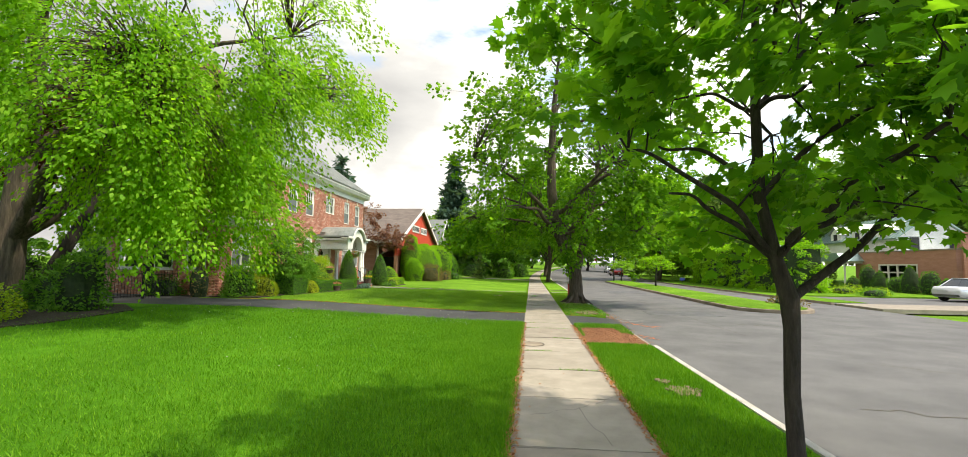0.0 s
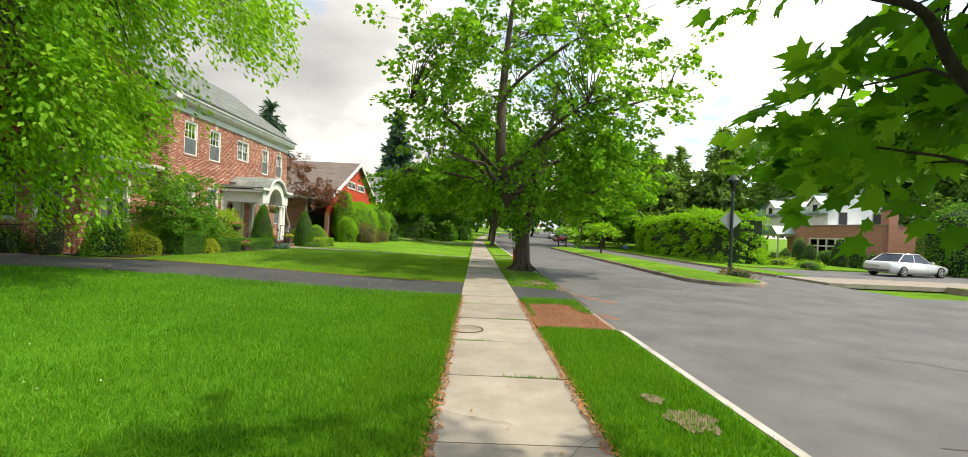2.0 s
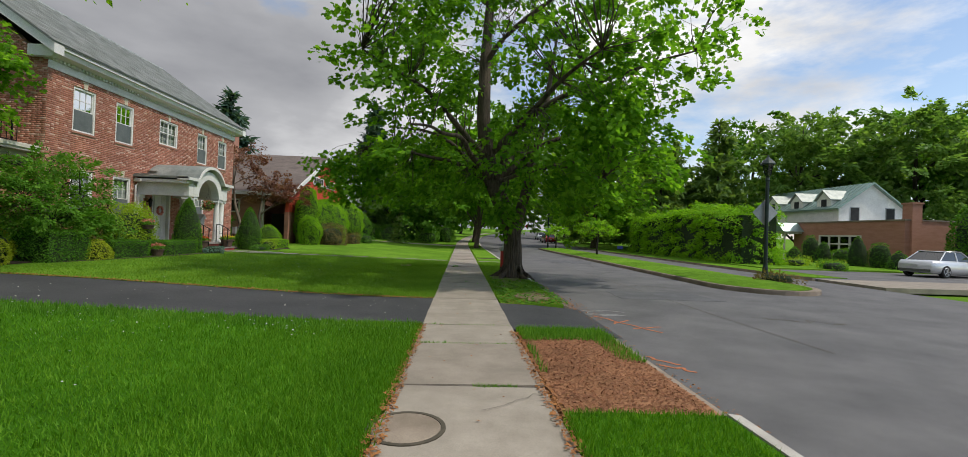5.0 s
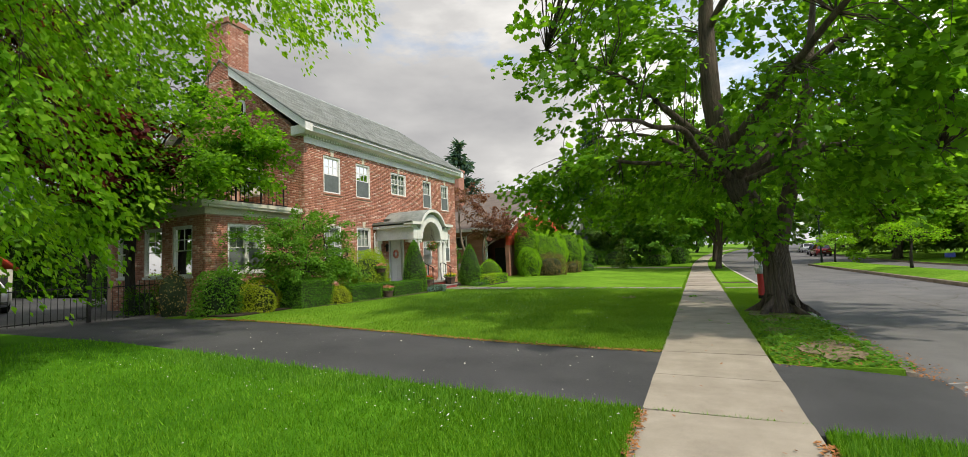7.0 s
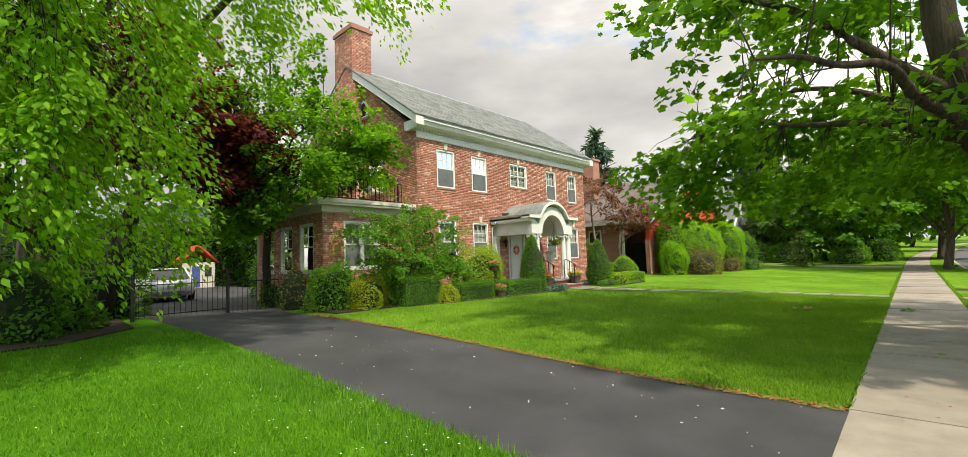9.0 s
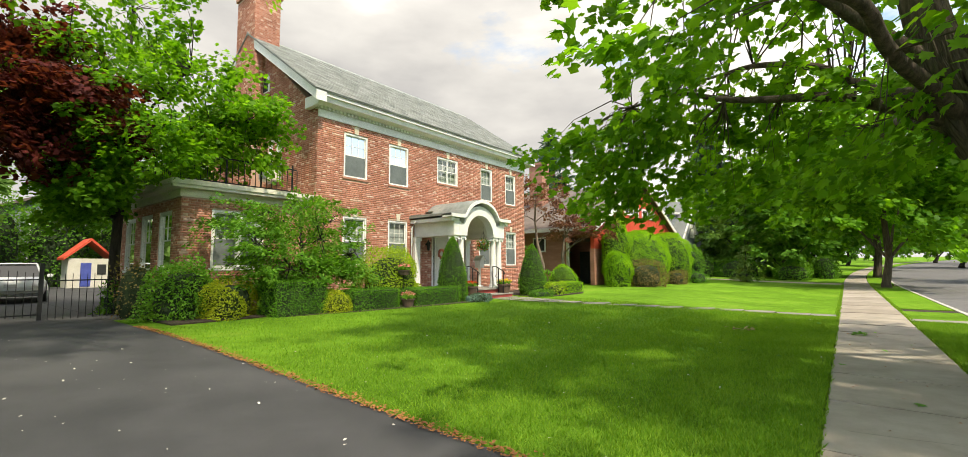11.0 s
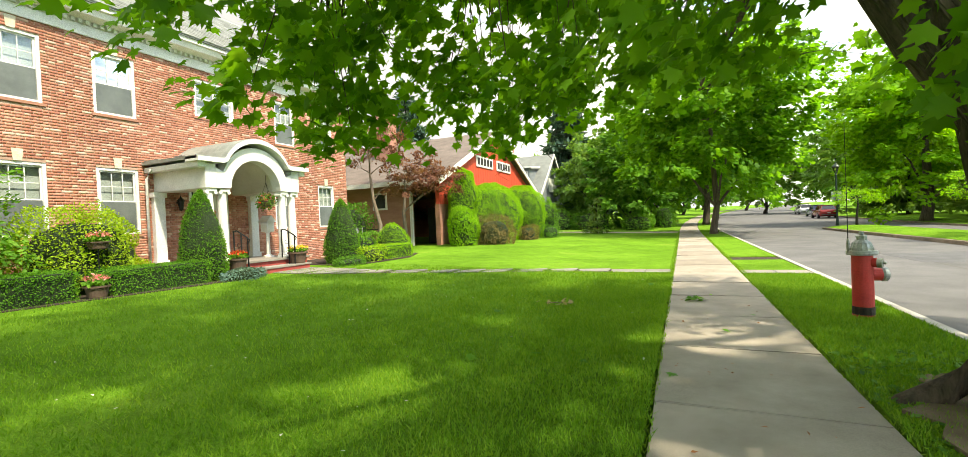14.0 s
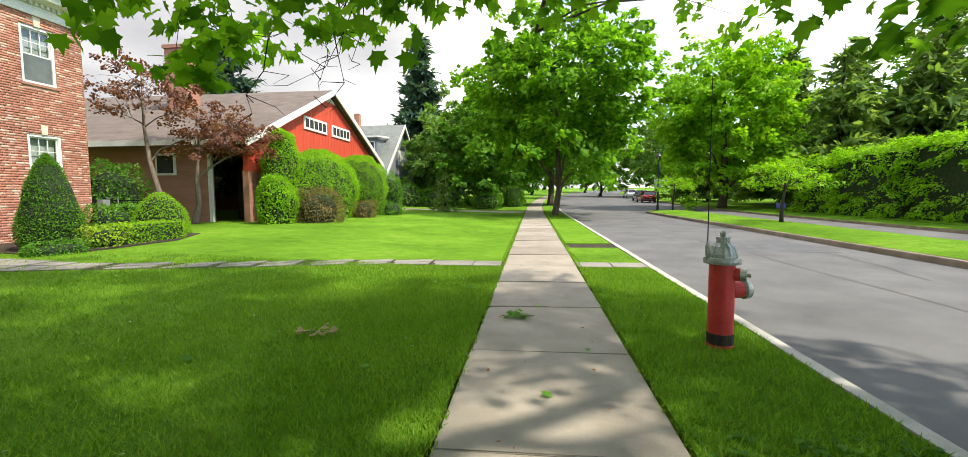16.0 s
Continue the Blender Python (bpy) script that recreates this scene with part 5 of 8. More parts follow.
part("downpipe", Mesh().tube([(FX + 0.35, PY0 - 0.26, ZT - 0.05), (FX + 0.12, PY0 - 0.24, ZT - 0.3), (FX + 0.10, PY0 - 0.24, 0.4)], [0.035] * 3, 8), WHITE, portico, smooth=True)
part("wall_lantern", Mesh().lathe([(0.0, 0.0), (0.05, 0.03), (0.08, 0.28), (0.10, 0.30), (0.02, 0.40), (0.0, 0.46)], 6, (FX + 0.16, 29.72, 2.15)).box(FX + 0.01, 29.69, 2.38, FX + 0.17, 29.75, 2.42), IRON, portico, "black wall lantern beside the door")

steps = thing("front_steps", (0, 0, 0), "stone steps with red painted risers before the portico", "steps")
for k, (x1, z) in enumerate([(-10.72, 0.47)]):
    part("riser", Mesh().box(PX + 0.252, PY0 + 0.35, 0.1, x1 - 0.03, PY1 - 0.3, z - 0.05 - 0.001 * k), RED_STEP, steps)
    part("tread", Mesh().box(PX + 0.252, PY0 + 0.3, z - 0.05, x1, PY1 - 0.25, z), FLAG, steps, bevel=0.008)


def step_rail(y):
    r = thing("handrail", (0, y, 0), "black wrought iron handrail with scrolls beside the steps", "handrail", "rails at the front steps")
    part("rail", Mesh().tube([(PX + 0.1, 0, 1.50), (PX + 0.25, 0, 1.52), (-10.85, 0, 1.32), (-10.78, 0, 1.26), (-10.82, 0, 1.20)], [0.018] * 5, 8), IRON, r)
    for x, z0, z1 in ((PX + 0.12, FL + 0.06, 1.50), (PX + 0.4, 0.46, 1.47), (-10.86, 0.46, 1.32)):
        part("post", Mesh().box(x - 0.014, -0.014, z0, x + 0.014, 0.014, z1), IRON, r)
    part("scroll", Mesh().tube([(PX + 0.3 + 0.11 * math.cos(a) * a / 7, 0, 1.15 + 0.11 * math.sin(a) * a / 7) for a in span(0.5, 7, 18)], [0.008] * 19, 6).tube([(PX + 0.4, 0, 0.75), (PX + 0.5, 0, 1.0), (-10.86, 0, 0.85)], [0.007] * 3, 6), IRON, r)


step_rail(PY0 + 0.75)
step_rail(PY1 - 0.75)


def flower_pot(name, at, r, h, petals, label, foliage=True, seed=1):
    t = thing(name, at, label, "planter")
    part("pot", Mesh().lathe([(r * 0.72, 0), (r * 0.78, h * 0.1), (r * 0.95, h * 0.85), (r * 1.08, h * 0.86), (r * 1.08, h), (r * 0.95, h), (r * 0.9, h * 0.9), (0, h * 0.9)], 20), TERRA, t)
    q = np.random.default_rng(seed)
    for nm, mat, n, zz, ls in (("foliage", FRESH_LEAF, 160, 0.04, 0.09), ("flowers", petals, 130, 0.12, 0.055)):
        a, rr = q.random(n) * 6.28, r * 1.05 * np.sqrt(q.random(n))
        p = np.stack([rr * np.cos(a), rr * np.sin(a), h + zz + 0.10 * q.random(n) * (1.3 - rr / r)], 1)
        ob = new(nm, leaf_mesh(nm, p, q.normal(0, 1, (n, 3)), q.normal(0, 0.5, (n, 3)) + [0, 0, 1], np.full(n, ls) * (0.7 + 0.6 * q.random(n)), "oval", mat))
        ob.parent = t
        tagged(ob, "", "", "", "stuff")
    return t


flower_pot("flower_pot", (-11.0, PY1 - 0.52, 0.47), 0.27, 0.34, YELLOW, "brown pot of yellow and red flowers on the steps", seed=3)
flower_pot("flower_pot", (-11.0, PY0 + 0.55, 0.47), 0.22, 0.32, RED_PETAL, "brown pot of red flowers by the steps", seed=4)
flower_pot("flower_pot", (-10.75, 26.35, 0.31), 0.2, 0.24, PINK, "white pot with pink flowers between the hedges", seed=5)
bowl = flower_pot("hanging_flower_bowl", (-11.35, 26.7, 1.25), 0.2, 0.16, PINK, "dark bowl of pink flowers on an iron stake", seed=6)
part("stake", Mesh().tube([(0, 0, -0.98), (0, 0, 0.0)], [0.012, 0.012], 6), IRON, bowl)
flower_pot("flower_basket", (-15.6, 20.75, YARD), 0.24, 0.24, BRONZE_LEAF, "woven basket pot at the driveway edge", seed=8)
basket = thing("hanging_basket", (-11.75, 31.3, 2.2), "hanging basket of dark foliage and red flowers in the porch", "planter")
part("bowl", Mesh().lathe([(0.02, 0.0), (0.12, 0.03), (0.19, 0.12), (0.21, 0.2), (0.19, 0.2)], 18), TERRA, basket)
for k in range(3):
    a = 2.094 * k
    part("chain", Mesh().tube([(0.2 * math.cos(a), 0.2 * math.sin(a), 0.19), (0, 0, 0.75)], [0.005, 0.005], 5), IRON, basket)
part("hook", Mesh().tube([(0, 0, 0.74), (0, 0, 1.12)], [0.006, 0.006], 5), IRON, basket)
bq = np.random.default_rng(33)
for nm_, mt_, n_b in (("foliage", DEEP_LEAF, 420), ("blossom", RED_PETAL, 50)):
    bp = bq.normal(0, 1, (n_b, 3))
    bp = bp / np.linalg.norm(bp, axis=1, keepdims=True) * (0.18 + 0.14 * bq.random((n_b, 1))) * np.array([1, 1, 0.85]) + np.array([0, 0, 0.2])
    fo = new(nm_, leaf_mesh(nm_, bp, bq.normal(0, 1, (n_b, 3)) + [0, 0, -0.6], bp + bq.normal(0, 0.3, (n_b, 3)), 0.08 * (0.6 + 0.6 * bq.random(n_b)), "oval", mt_))
    fo.parent = basket
    tagged(fo, "", "", "", "stuff")
stand = thing("plant_stand", (-12.35, 31.8, FL + 0.06), "white pedestal stand with a lantern box on the porch", "stand")
part("pedestal", Mesh().lathe([(0.16, 0), (0.16, 0.04), (0.06, 0.08), (0.05, 0.75), (0.09, 0.8), (0.0, 0.8)], 16), WHITE, stand)
part("lantern_box", Mesh().box(-0.14, -0.14, 0.8, 0.14, 0.14, 1.1).prism([(-0.2, 1.1), (0.2, 1.1), (0, 1.32)], "x", -0.2, 0.2), WHITE, stand, bevel=0.008)


# ---- garden beds and shrubs by the house ----
m = Mesh()
m.prism([(-13.7, 22.7), (-11.1, 22.7), (-10.7, 24.4), (-10.4, 27), (-10.2, 29.5), (-13.4, 29.4)], "z", 0.0, 0.315)
setting("flower_bed", m, SOIL, "dark soil bed along the house front")
m = Mesh().prism([(-13.4, 33.0), (-10.2, 32.5), (-9.6, 33.2), (-9.5, 35.6), (-10.4, 37.6), (-13.4, 38.6)], "z", 0.0, 0.315)
setting("flower_bed_far", m, SOIL, "dark soil bed beyond the steps")
sheet("flower_bed_end", span(-13.7, -11.5, 6), span(20.35, 22.7, 9), lambda x, y: lawn_z(x, y) + 0.03, SOIL, "dark soil at the end of the bed by the driveway", bent=False)
g1 = "foundation shrubs"
shrub("boxwood_hedge", (-11.6, 23.1, 0.28), "box", (1.1, 1.5, 0.92), 15000, 0.033, "oval", HEDGE_LEAF, "dark green boxy clipped yew hedge block", "hedge", g1, 1)
shrub("clipped_hedge", (-11.3, 25.25, 0.28), "box", (1.0, 1.8, 0.6), 11000, 0.033, "oval", HEDGE_LEAF, "low clipped green hedge before the house", "hedge", g1, 2)
shrub("clipped_hedge", (-11.1, 27.6, 0.28), "box", (1.0, 2.2, 0.56), 12000, 0.033, "oval", HEDGE_LEAF, "low clipped green hedge by the steps", "hedge", g1, 3)
vc = np.vstack([crown_points(90, (0.3, 0.3, 0.95), (0.9, 1.9, 0.75), 0.2, -1, 0.2, 56), crown_points(190, (0.1, 0, 1.75), (1.25, 2.1, 1.45), 0.35, -0.75, 0.3, 57), crown_points(26, (0.3, -1.2, 2.5), (0.8, 1.0, 0.6), 0.2, -1, 0.2, 58)])
tree("viburnum", (-12.25, 23.6, 0.25), ([(0, 0, 0), (0, 0.05, 0.4), (-0.05, 0.1, 1.0), (0, 0.1, 1.8), (0, 0, 2.8)], [0.07, 0.06, 0.05, 0.035, 0.01]), [(0.8, 1.3, 1.7), (0.7, -1.5, 1.8), (0.9, 0.2, 2.0), (0.2, -0.9, 2.7), (0.1, 0.9, 2.6), (0.8, -0.7, 1.2), (-0.5, 0.2, 2.4)], vc, 70, 0.27, 0.09, "oval", FRESH_LEAF, DARK_BARK, "large layered green viburnum against the house corner", "shrub", seed=59, flat=0.9)
shrub("azalea", (-12.05, 26.75, 0.28), "loose", (1.4, 2.6, 1.85), 14000, 0.055, "oval", LIME_LEAF, "rounded yellow-green azalea bush", "shrub", "", 5, 0.25)
shrub("arborvitae", (-11.15, 28.8, 0.25), "cone", (1.08, 1.08, 2.3), 16000, 0.05, "spray", ARBOR, "dense cone-shaped arborvitae beside the steps", "shrub", "arborvitae by the steps", 6)
shrub("arborvitae", (-10.75, 33.4, 0.25), "cone", (1.2, 1.2, 2.2), 16000, 0.05, "spray", ARBOR, "dense cone-shaped arborvitae beyond the steps", "shrub", "arborvitae by the steps", 7)
shrub("juniper", (-10.4, 29.3, 0.25), "loose", (0.8, 1.2, 0.42), 1800, 0.06, "spray", JUNIPER, "low blue-green juniper at the step edge", "shrub", "", 8)
shrub("golden_spirea", (-12.1, 21.75, YARD), "loose", (1.1, 1.3, 0.95), 8000, 0.042, "oval", GOLD_LEAF, "golden yellow spirea bush", "shrub", "", 9)
shrub("golden_shrub", (-11.1, 24.15, 0.28), "loose", (0.75, 0.8, 0.6), 3600, 0.04, "oval", GOLD_LEAF, "small golden shrub between hedges", "shrub", "", 10)
shrub("leafy_perennial", (-12.7, 20.95, YARD), "loose", (1.2, 1.6, 1.35), 6500, 0.07, "oval", FRESH_LEAF, "tall leafy green perennials at the bed's end", "plant", "", 11, 0.3)
shrub("rose_bush", (-14.2, 20.4, YARD), "loose", (0.9, 1.0, 1.5), 700, 0.07, "oval", BRONZE_LEAF, "sparse bronze rose bush by the sunroom", "shrub", "", 12, 0.3)
shrub("fern_clump", (-15.9, 20.55, YARD), "loose", (1.4, 1.1, 0.8), 1500, 0.11, "spray", DEEP_LEAF, "dark fern clump under the tree", "plant", "", 13, 0.3)
shrub("low_hedge", (-10.2, 35.2, 0.25), "box", (0.9, 2.2, 0.55), 6500, 0.045, "oval", PRIVET_LEAF, "low clipped hedge beyond the cone tree", "hedge", "", 14)
shrub("flowering_perennial", (-10.0, 34.1, 0.26), "loose", (0.8, 1.1, 0.55), 1200, 0.06, "oval", LIME_LEAF, "yellow flowering perennials by the walk", "plant", "", 15)
shrub("groundcover", (-10.0, 32.9, 0.26), "loose", (0.7, 1.5, 0.25), 1200, 0.06, "oval", DEEP_LEAF, "low dark groundcover at the walk edge", "plant", "", 16)
shrub("topiary", (-11.3, 37.1, 0.3), "mushroom", (1.6, 1.6, 1.3), 5200, 0.05, "oval", PRIVET_LEAF, "flat-topped clipped topiary on a bare stem", "shrub", "", 17)
shrub("hydrangea", (-12.2, 36.3, 0.28), "loose", (1.0, 1.5, 1.0), 1600, 0.09, "oval", FRESH_LEAF, "pale green leafy bush at the house corner", "shrub", "", 18)
shrub("rhododendron", (-16.6, 40.8, 0.3), "loose", (2.2, 2.4, 2.6), 3200, 0.12, "oval", DEEP_LEAF, "dark rhododendron behind the iron fence", "shrub", "", 19, 0.4)

# shrubs before the red house
g2 = "rounded shrubs by the red house"
shrub("round_shrub", (-10.7, 42.6, 0.3), "dome", (1.6, 1.6, 2.0), 6500, 0.09, "oval", PRIVET_LEAF, "small clipped round green shrub", "shrub", g2, 21)
shrub("round_shrub", (-10.9, 47.2, 0.3), "dome", (3.3, 6.0, 3.5), 34000, 0.07, "oval", PRIVET_LEAF, "large clipped round green shrub", "shrub", g2, 22)
shrub("round_shrub", (-10.5, 51.4, 0.3), "dome", (3.4, 3.6, 3.6), 24000, 0.07, "oval", PRIVET_LEAF, "tall clipped rounded green shrub", "shrub", g2, 23)
shrub("column_shrub", (-11.6, 44.7, 0.3), "dome", (1.8, 2.1, 4.3), 16000, 0.07, "oval", PRIVET_LEAF, "tall clipped columnar green shrub", "shrub", g2, 24)
shrub("bronze_shrub", (-9.5, 43.9, 0.28), "loose", (2.0, 2.2, 1.5), 4600, 0.075, "oval", BRONZE_LEAF, "bronze-tipped rounded shrub at the lawn edge", "shrub", g2, 25)
shrub("bronze_shrub", (-9.0, 48.2, 0.28), "loose", (1.1, 1.3, 0.9), 1800, 0.075, "oval", BRONZE_LEAF, "small bronze shrub at the lawn edge", "shrub", g2, 26)
shrub("cloud_shrub", (-9.6, 54.4, 0.3), "loose", (1.7, 2.2, 2.7), 4600, 0.09, "oval", FRESH_LEAF, "uneven clipped green shrub in tiers", "shrub", g2, 27)
shrub("low_yew", (-8.5, 51.6, 0.28), "loose", (1.2, 2.0, 0.8), 2000, 0.08, "spray", DEEP_LEAF, "low dark yew at the lawn edge", "shrub", g2, 28)

# ---- the old maple at the kerb ----
MX, MY = 1.97, 25.32
trunk_pts = [(0.05, 0, -0.15), (0.02, 0, 0.12), (0, 0, 0.5), (-0.02, 0, 1.2), (-0.14, 0.02, 2.0), (-0.46, 0.05, 2.6), (-0.78, 0.08, 3.3), (-1.02, 0.1, 4.2), (-1.2, 0.1, 5.6), (-1.2, 0.1, 7.5), (-1.1, 0.1, 9.6), (-0.9, 0, 12.0), (-0.7, 0, 14.0)]
trunk_r = [0.44, 0.36, 0.31, 0.295, 0.30, 0.305, 0.29, 0.27, 0.24, 0.2, 0.15, 0.08, 0.03]
limbs = [(-4.8, -3.0, 6.6), (-4.6, 2.2, 5.6), (4.2, 1.0, 5.8), (5.2, -2.2, 7.4), (-3.2, -4.5, 4.2), (2.6, 4.4, 6.4), (-2.2, 4.8, 5.2), (1.5, -4.8, 6.2), (3.2, -3.2, 10), (-4.2, 0.4, 10.5), (0.6, 3.4, 12), (-2.4, -1.6, 12.4), (4.6, 3.0, 4.4), (-4.9, -1.0, 4.2), (-1.8, 5.6, 3.8), (2.6, -1.8, 3.4)]
C1 = crown_points(860, (-0.1, 0, 8.0), (6.1, 6.1, 6.2), 0.35, -0.8, 0.26, 11)
C2 = crown_points(330, (1.9, 0.2, 4.4), (3.7, 4.6, 2.5), 0.2, -1, 0.25, 12)
C3 = crown_points(200, (-3.6, 0.6, 3.6), (2.8, 4.8, 1.25), 0.2, -1, 0.2, 13)
C4 = crown_points(40, (-5.2, 0.0, 3.4), (1.8, 2.0, 1.1), 0.2, -1, 0.25, 14)
C5 = crown_points(8, (-0.5, -0.95, 2.35), (0.4, 0.3, 0.5), 0.2, -1, 0.2, 15)
CM = np.vstack([C1, C2, C3, C4])
keep = ~((np.abs(CM[:, 0] + 1.9) < 1.9) & (CM[:, 1] < 2.6) & (CM[:, 1] > -7) & (CM[:, 2] < 2.5))
CM = CM[keep & (CM[:, 2] > 2.15)]
# open gaps between the leaf masses let the sun through
tilt = np.column_stack([CM[:, 1], CM[:, 2] * math.cos(SUN_ELEV) - CM[:, 0] * math.sin(SUN_ELEV)])
CM = CM[[noise.noise(Vector((0.8 * a, 0.8 * b, 7.3))) > -0.2 for a, b in tilt]]
CM = CM[~((CM[:, 1] > 1.2) & (CM[:, 2] < 6.2) & (np.random.default_rng(16).random(len(CM)) < 0.5))]
CM = np.vstack([CM, C5])
maple = tree("maple_tree", (MX, MY, 0), (trunk_pts, trunk_r), limbs, CM, 40, 0.42, 0.155, "lobe", MAPLE_LEAF, BARK, "old maple with furrowed grey bark beside the kerb", seed=21, first=3.0, fine=lambda c: (c[:, 2] < 4.6) & (c[:, 0] < 1.0))
root = Mesh()
for a in (0.3, 1.5, 2.7, 3.9, 5.2):
    root.tube([(0.25 * math.cos(a), 0.25 * math.sin(a), 0.38), (0.55 * math.cos(a), 0.55 * math.sin(a), 0.08), (0.95 * math.cos(a + 0.2), 0.85 * math.sin(a + 0.2), -0.10)], [0.14, 0.10, 0.04], 8)
part("root", root, BARK, maple, smooth=True)
ridge = Mesh()
tz = [p[2] for p in trunk_pts]
for i in range(900):
    a, z0 = rng.random() * 6.283, rng.uniform(-0.05, 4.2)
    pts, rr = [], []
    n_ = 5
    ln_ = rng.uniform(0.25, 0.8)
    w_ = rng.uniform(0.010, 0.024)
    tw = rng.normal(0, 0.10)
    for k in range(n_):
        z = z0 + ln_ * k / (n_ - 1)
        cx, cy = (float(np.interp(z, tz, [p[q_] for p in trunk_pts])) for q_ in (0, 1))
        cr_ = float(np.interp(z, tz, trunk_r))
        aa = a + tw * k / n_ + 0.03 * math.sin(5 * z + i)
        pts.append((cx + cr_ * math.cos(aa), cy + cr_ * math.sin(aa), z))
        rr.append(w_ * (0.35, 1, 1.1, 0.9, 0.3)[k])
    ridge.tube(pts, rr, 4)
tagged(part("bark_ridges", ridge, BARK_RIDGE, maple), "", "", "", "stuff")

part("second_stem", Mesh().tube([(0.02, 0.03, 1.3), (0.2, 0.05, 2.3), (0.55, 0.1, 3.6), (0.95, 0.1, 5.6), (1.3, 0, 8.5)], [0.18, 0.19, 0.17, 0.12, 0.04], 10), BARK, maple, smooth=True)

tq = np.random.default_rng(77)
for k in range(5):
    twig = Mesh()
    a0 = Vector((-3.0 - 0.35 * k, 3.2 + 0.15 * k, 4.6 - 0.1 * k))
    stem = [a0]
    for j in range(6):
        stem.append(stem[-1] + Vector((tq.normal(-0.08, 0.10), tq.normal(0.06, 0.10), -0.27 + tq.normal(0, 0.05))))
    twig.tube([tuple(p) for p in stem], [0.014, 0.012, 0.010, 0.008, 0.006, 0.005, 0.003], 5)
    for p in stem[1:]:
        for j in range(2):
            b1 = p + Vector((tq.normal(0, 0.16), tq.normal(0, 0.16), tq.normal(-0.05, 0.08)))
            b2 = b1 + Vector((tq.normal(0, 0.1), tq.normal(0, 0.1), tq.normal(-0.06, 0.06)))
            twig.tube([tuple(p), tuple(b1), tuple(b2)], [0.006, 0.004, 0.002], 4)
    part("dead_twig", twig, DARK_BARK, maple, "bare dead twig")

# ---- the young maple at the kerb ----
yt = [(0, 0, -0.1), (0.0, 0, 0.1), (-0.02, 0, 0.7), (0.0, 0, 1.25), (-0.01, 0, 1.5), (-0.10, 0.02, 1.85), (-0.22, 0.02, 2.4), (-0.24, 0, 3.2), (-0.2, 0, 4.4), (-0.15, 0, 5.8)]
yr = [0.09, 0.072, 0.063, 0.066, 0.078, 0.058, 0.05, 0.042, 0.03, 0.012]
yl = [(0.55, -0.4, 3.4), (0.8, 0.3, 4.2), (-0.9, 0.2, 3.4), (-1.5, -0.6, 2.7), (1.6, 0.2, 2.7), (0.4, -1.5, 2.7), (0.3, 0.8, 3.2), (-1.1, 0.2, 3.0), (1.4, -1.1, 3.4), (-0.6, -1.4, 3.7), (2.1, 0.4, 2.5), (-1.1, -0.3, 2.4)]
YC = np.vstack([crown_points(310, (0.1, -0.5, 4.0), (2.7, 1.9, 2.3), 0.35, -0.62, 0.25, 31), crown_points(20, (-0.3, 0.8, 2.4), (0.9, 0.8, 0.4), 0.3, -1, 0.2, 34), crown_points(60, (0.9, -1.0, 3.1), (1.8, 1.3, 0.6), 0.2, -1, 0.2, 35), crown_points(22, (1.1, -0.3, 2.45), (1.7, 1.2, 0.5), 0.3, -1, 0.2, 32), crown_points(11, (0.1, 1.0, 2.6), (0.9, 0.8, 0.5), 0.2, -1, 0.2, 33)])
# the crown stays clear over the pavement beyond the trunk
YC = YC[~((YC[:, 0] + 2.1 < 1.2 * (YC[:, 1] + 0.45)) & (YC[:, 2] < 3.8))]
tree("young_maple_tree", (2.01, 6.63, 0), (yt, yr), yl, YC, 34, 0.28, 0.13, "maple", YOUNG_LEAF, DARK_BARK, "young maple with a slim dark trunk in the grass strip", seed=22, first=1.45)

# ---- the drooping tree on the near lawn ----
bt = [(0, 0, -0.1), (0, 0, 0.3), (0.05, 0, 2), (0.1, 0.1, 4.5), (0.2, 0.1, 7.5), (0.3, 0, 10.5), (0.3, 0, 13.2)]
br = [0.55, 0.42, 0.37, 0.33, 0.26, 0.16, 0.04]
bl = [(6.5, 1.0, 7.2), (7.5, 2.0, 9.2), (5.0, -3.5, 8.4), (8.2, 3.2, 7.6), (2.0, -6.2, 8.0), (-5.0, 2, 9), (-4, -5, 9), (8.4, -0.6, 6.6), (3.6, 1.2, 12), (6.8, -2.6, 6.0)]
B1 = crown_points(450, (3.2, 0.2, 9.0), (7.4, 7.0, 5.4), 0.45, -0.6, 0.25, 41)
q = np.random.default_rng(5)
strands = []
for i in range(150):
    # long drooping twigs hang to the lawn on the open side, and stay high over the driveway
    x0, y0 = q.uniform(3.0, 10.6), q.uniform(-6.5, 7.0)
    if (x0 / 11) ** 2 + (y0 / 7.5) ** 2 > 1:
        continue
    if 4.2 < x0 < 8.8 and -3.6 < y0 < 1.5:
        low = q.uniform(1.6, 3.2)
    elif x0 < 9.2 and y0 < 1.6:
        low = q.uniform(3.2, 4.6)
    else:
        low = 5.2 + 0.4 * max(0.0, y0 - 1.5) + q.uniform(0, 1)
    z = 7.0
    while z > low:
        strands.append((x0 + q.normal(0, 0.12), y0 + q.normal(0, 0.12), z))
        z -= 0.42
B1 = np.vstack([B1, crown_points(70, (8.2, 3.2, 7.8), (2.8, 2.6, 1.4), 0.2, -1, 0.2, 42)])
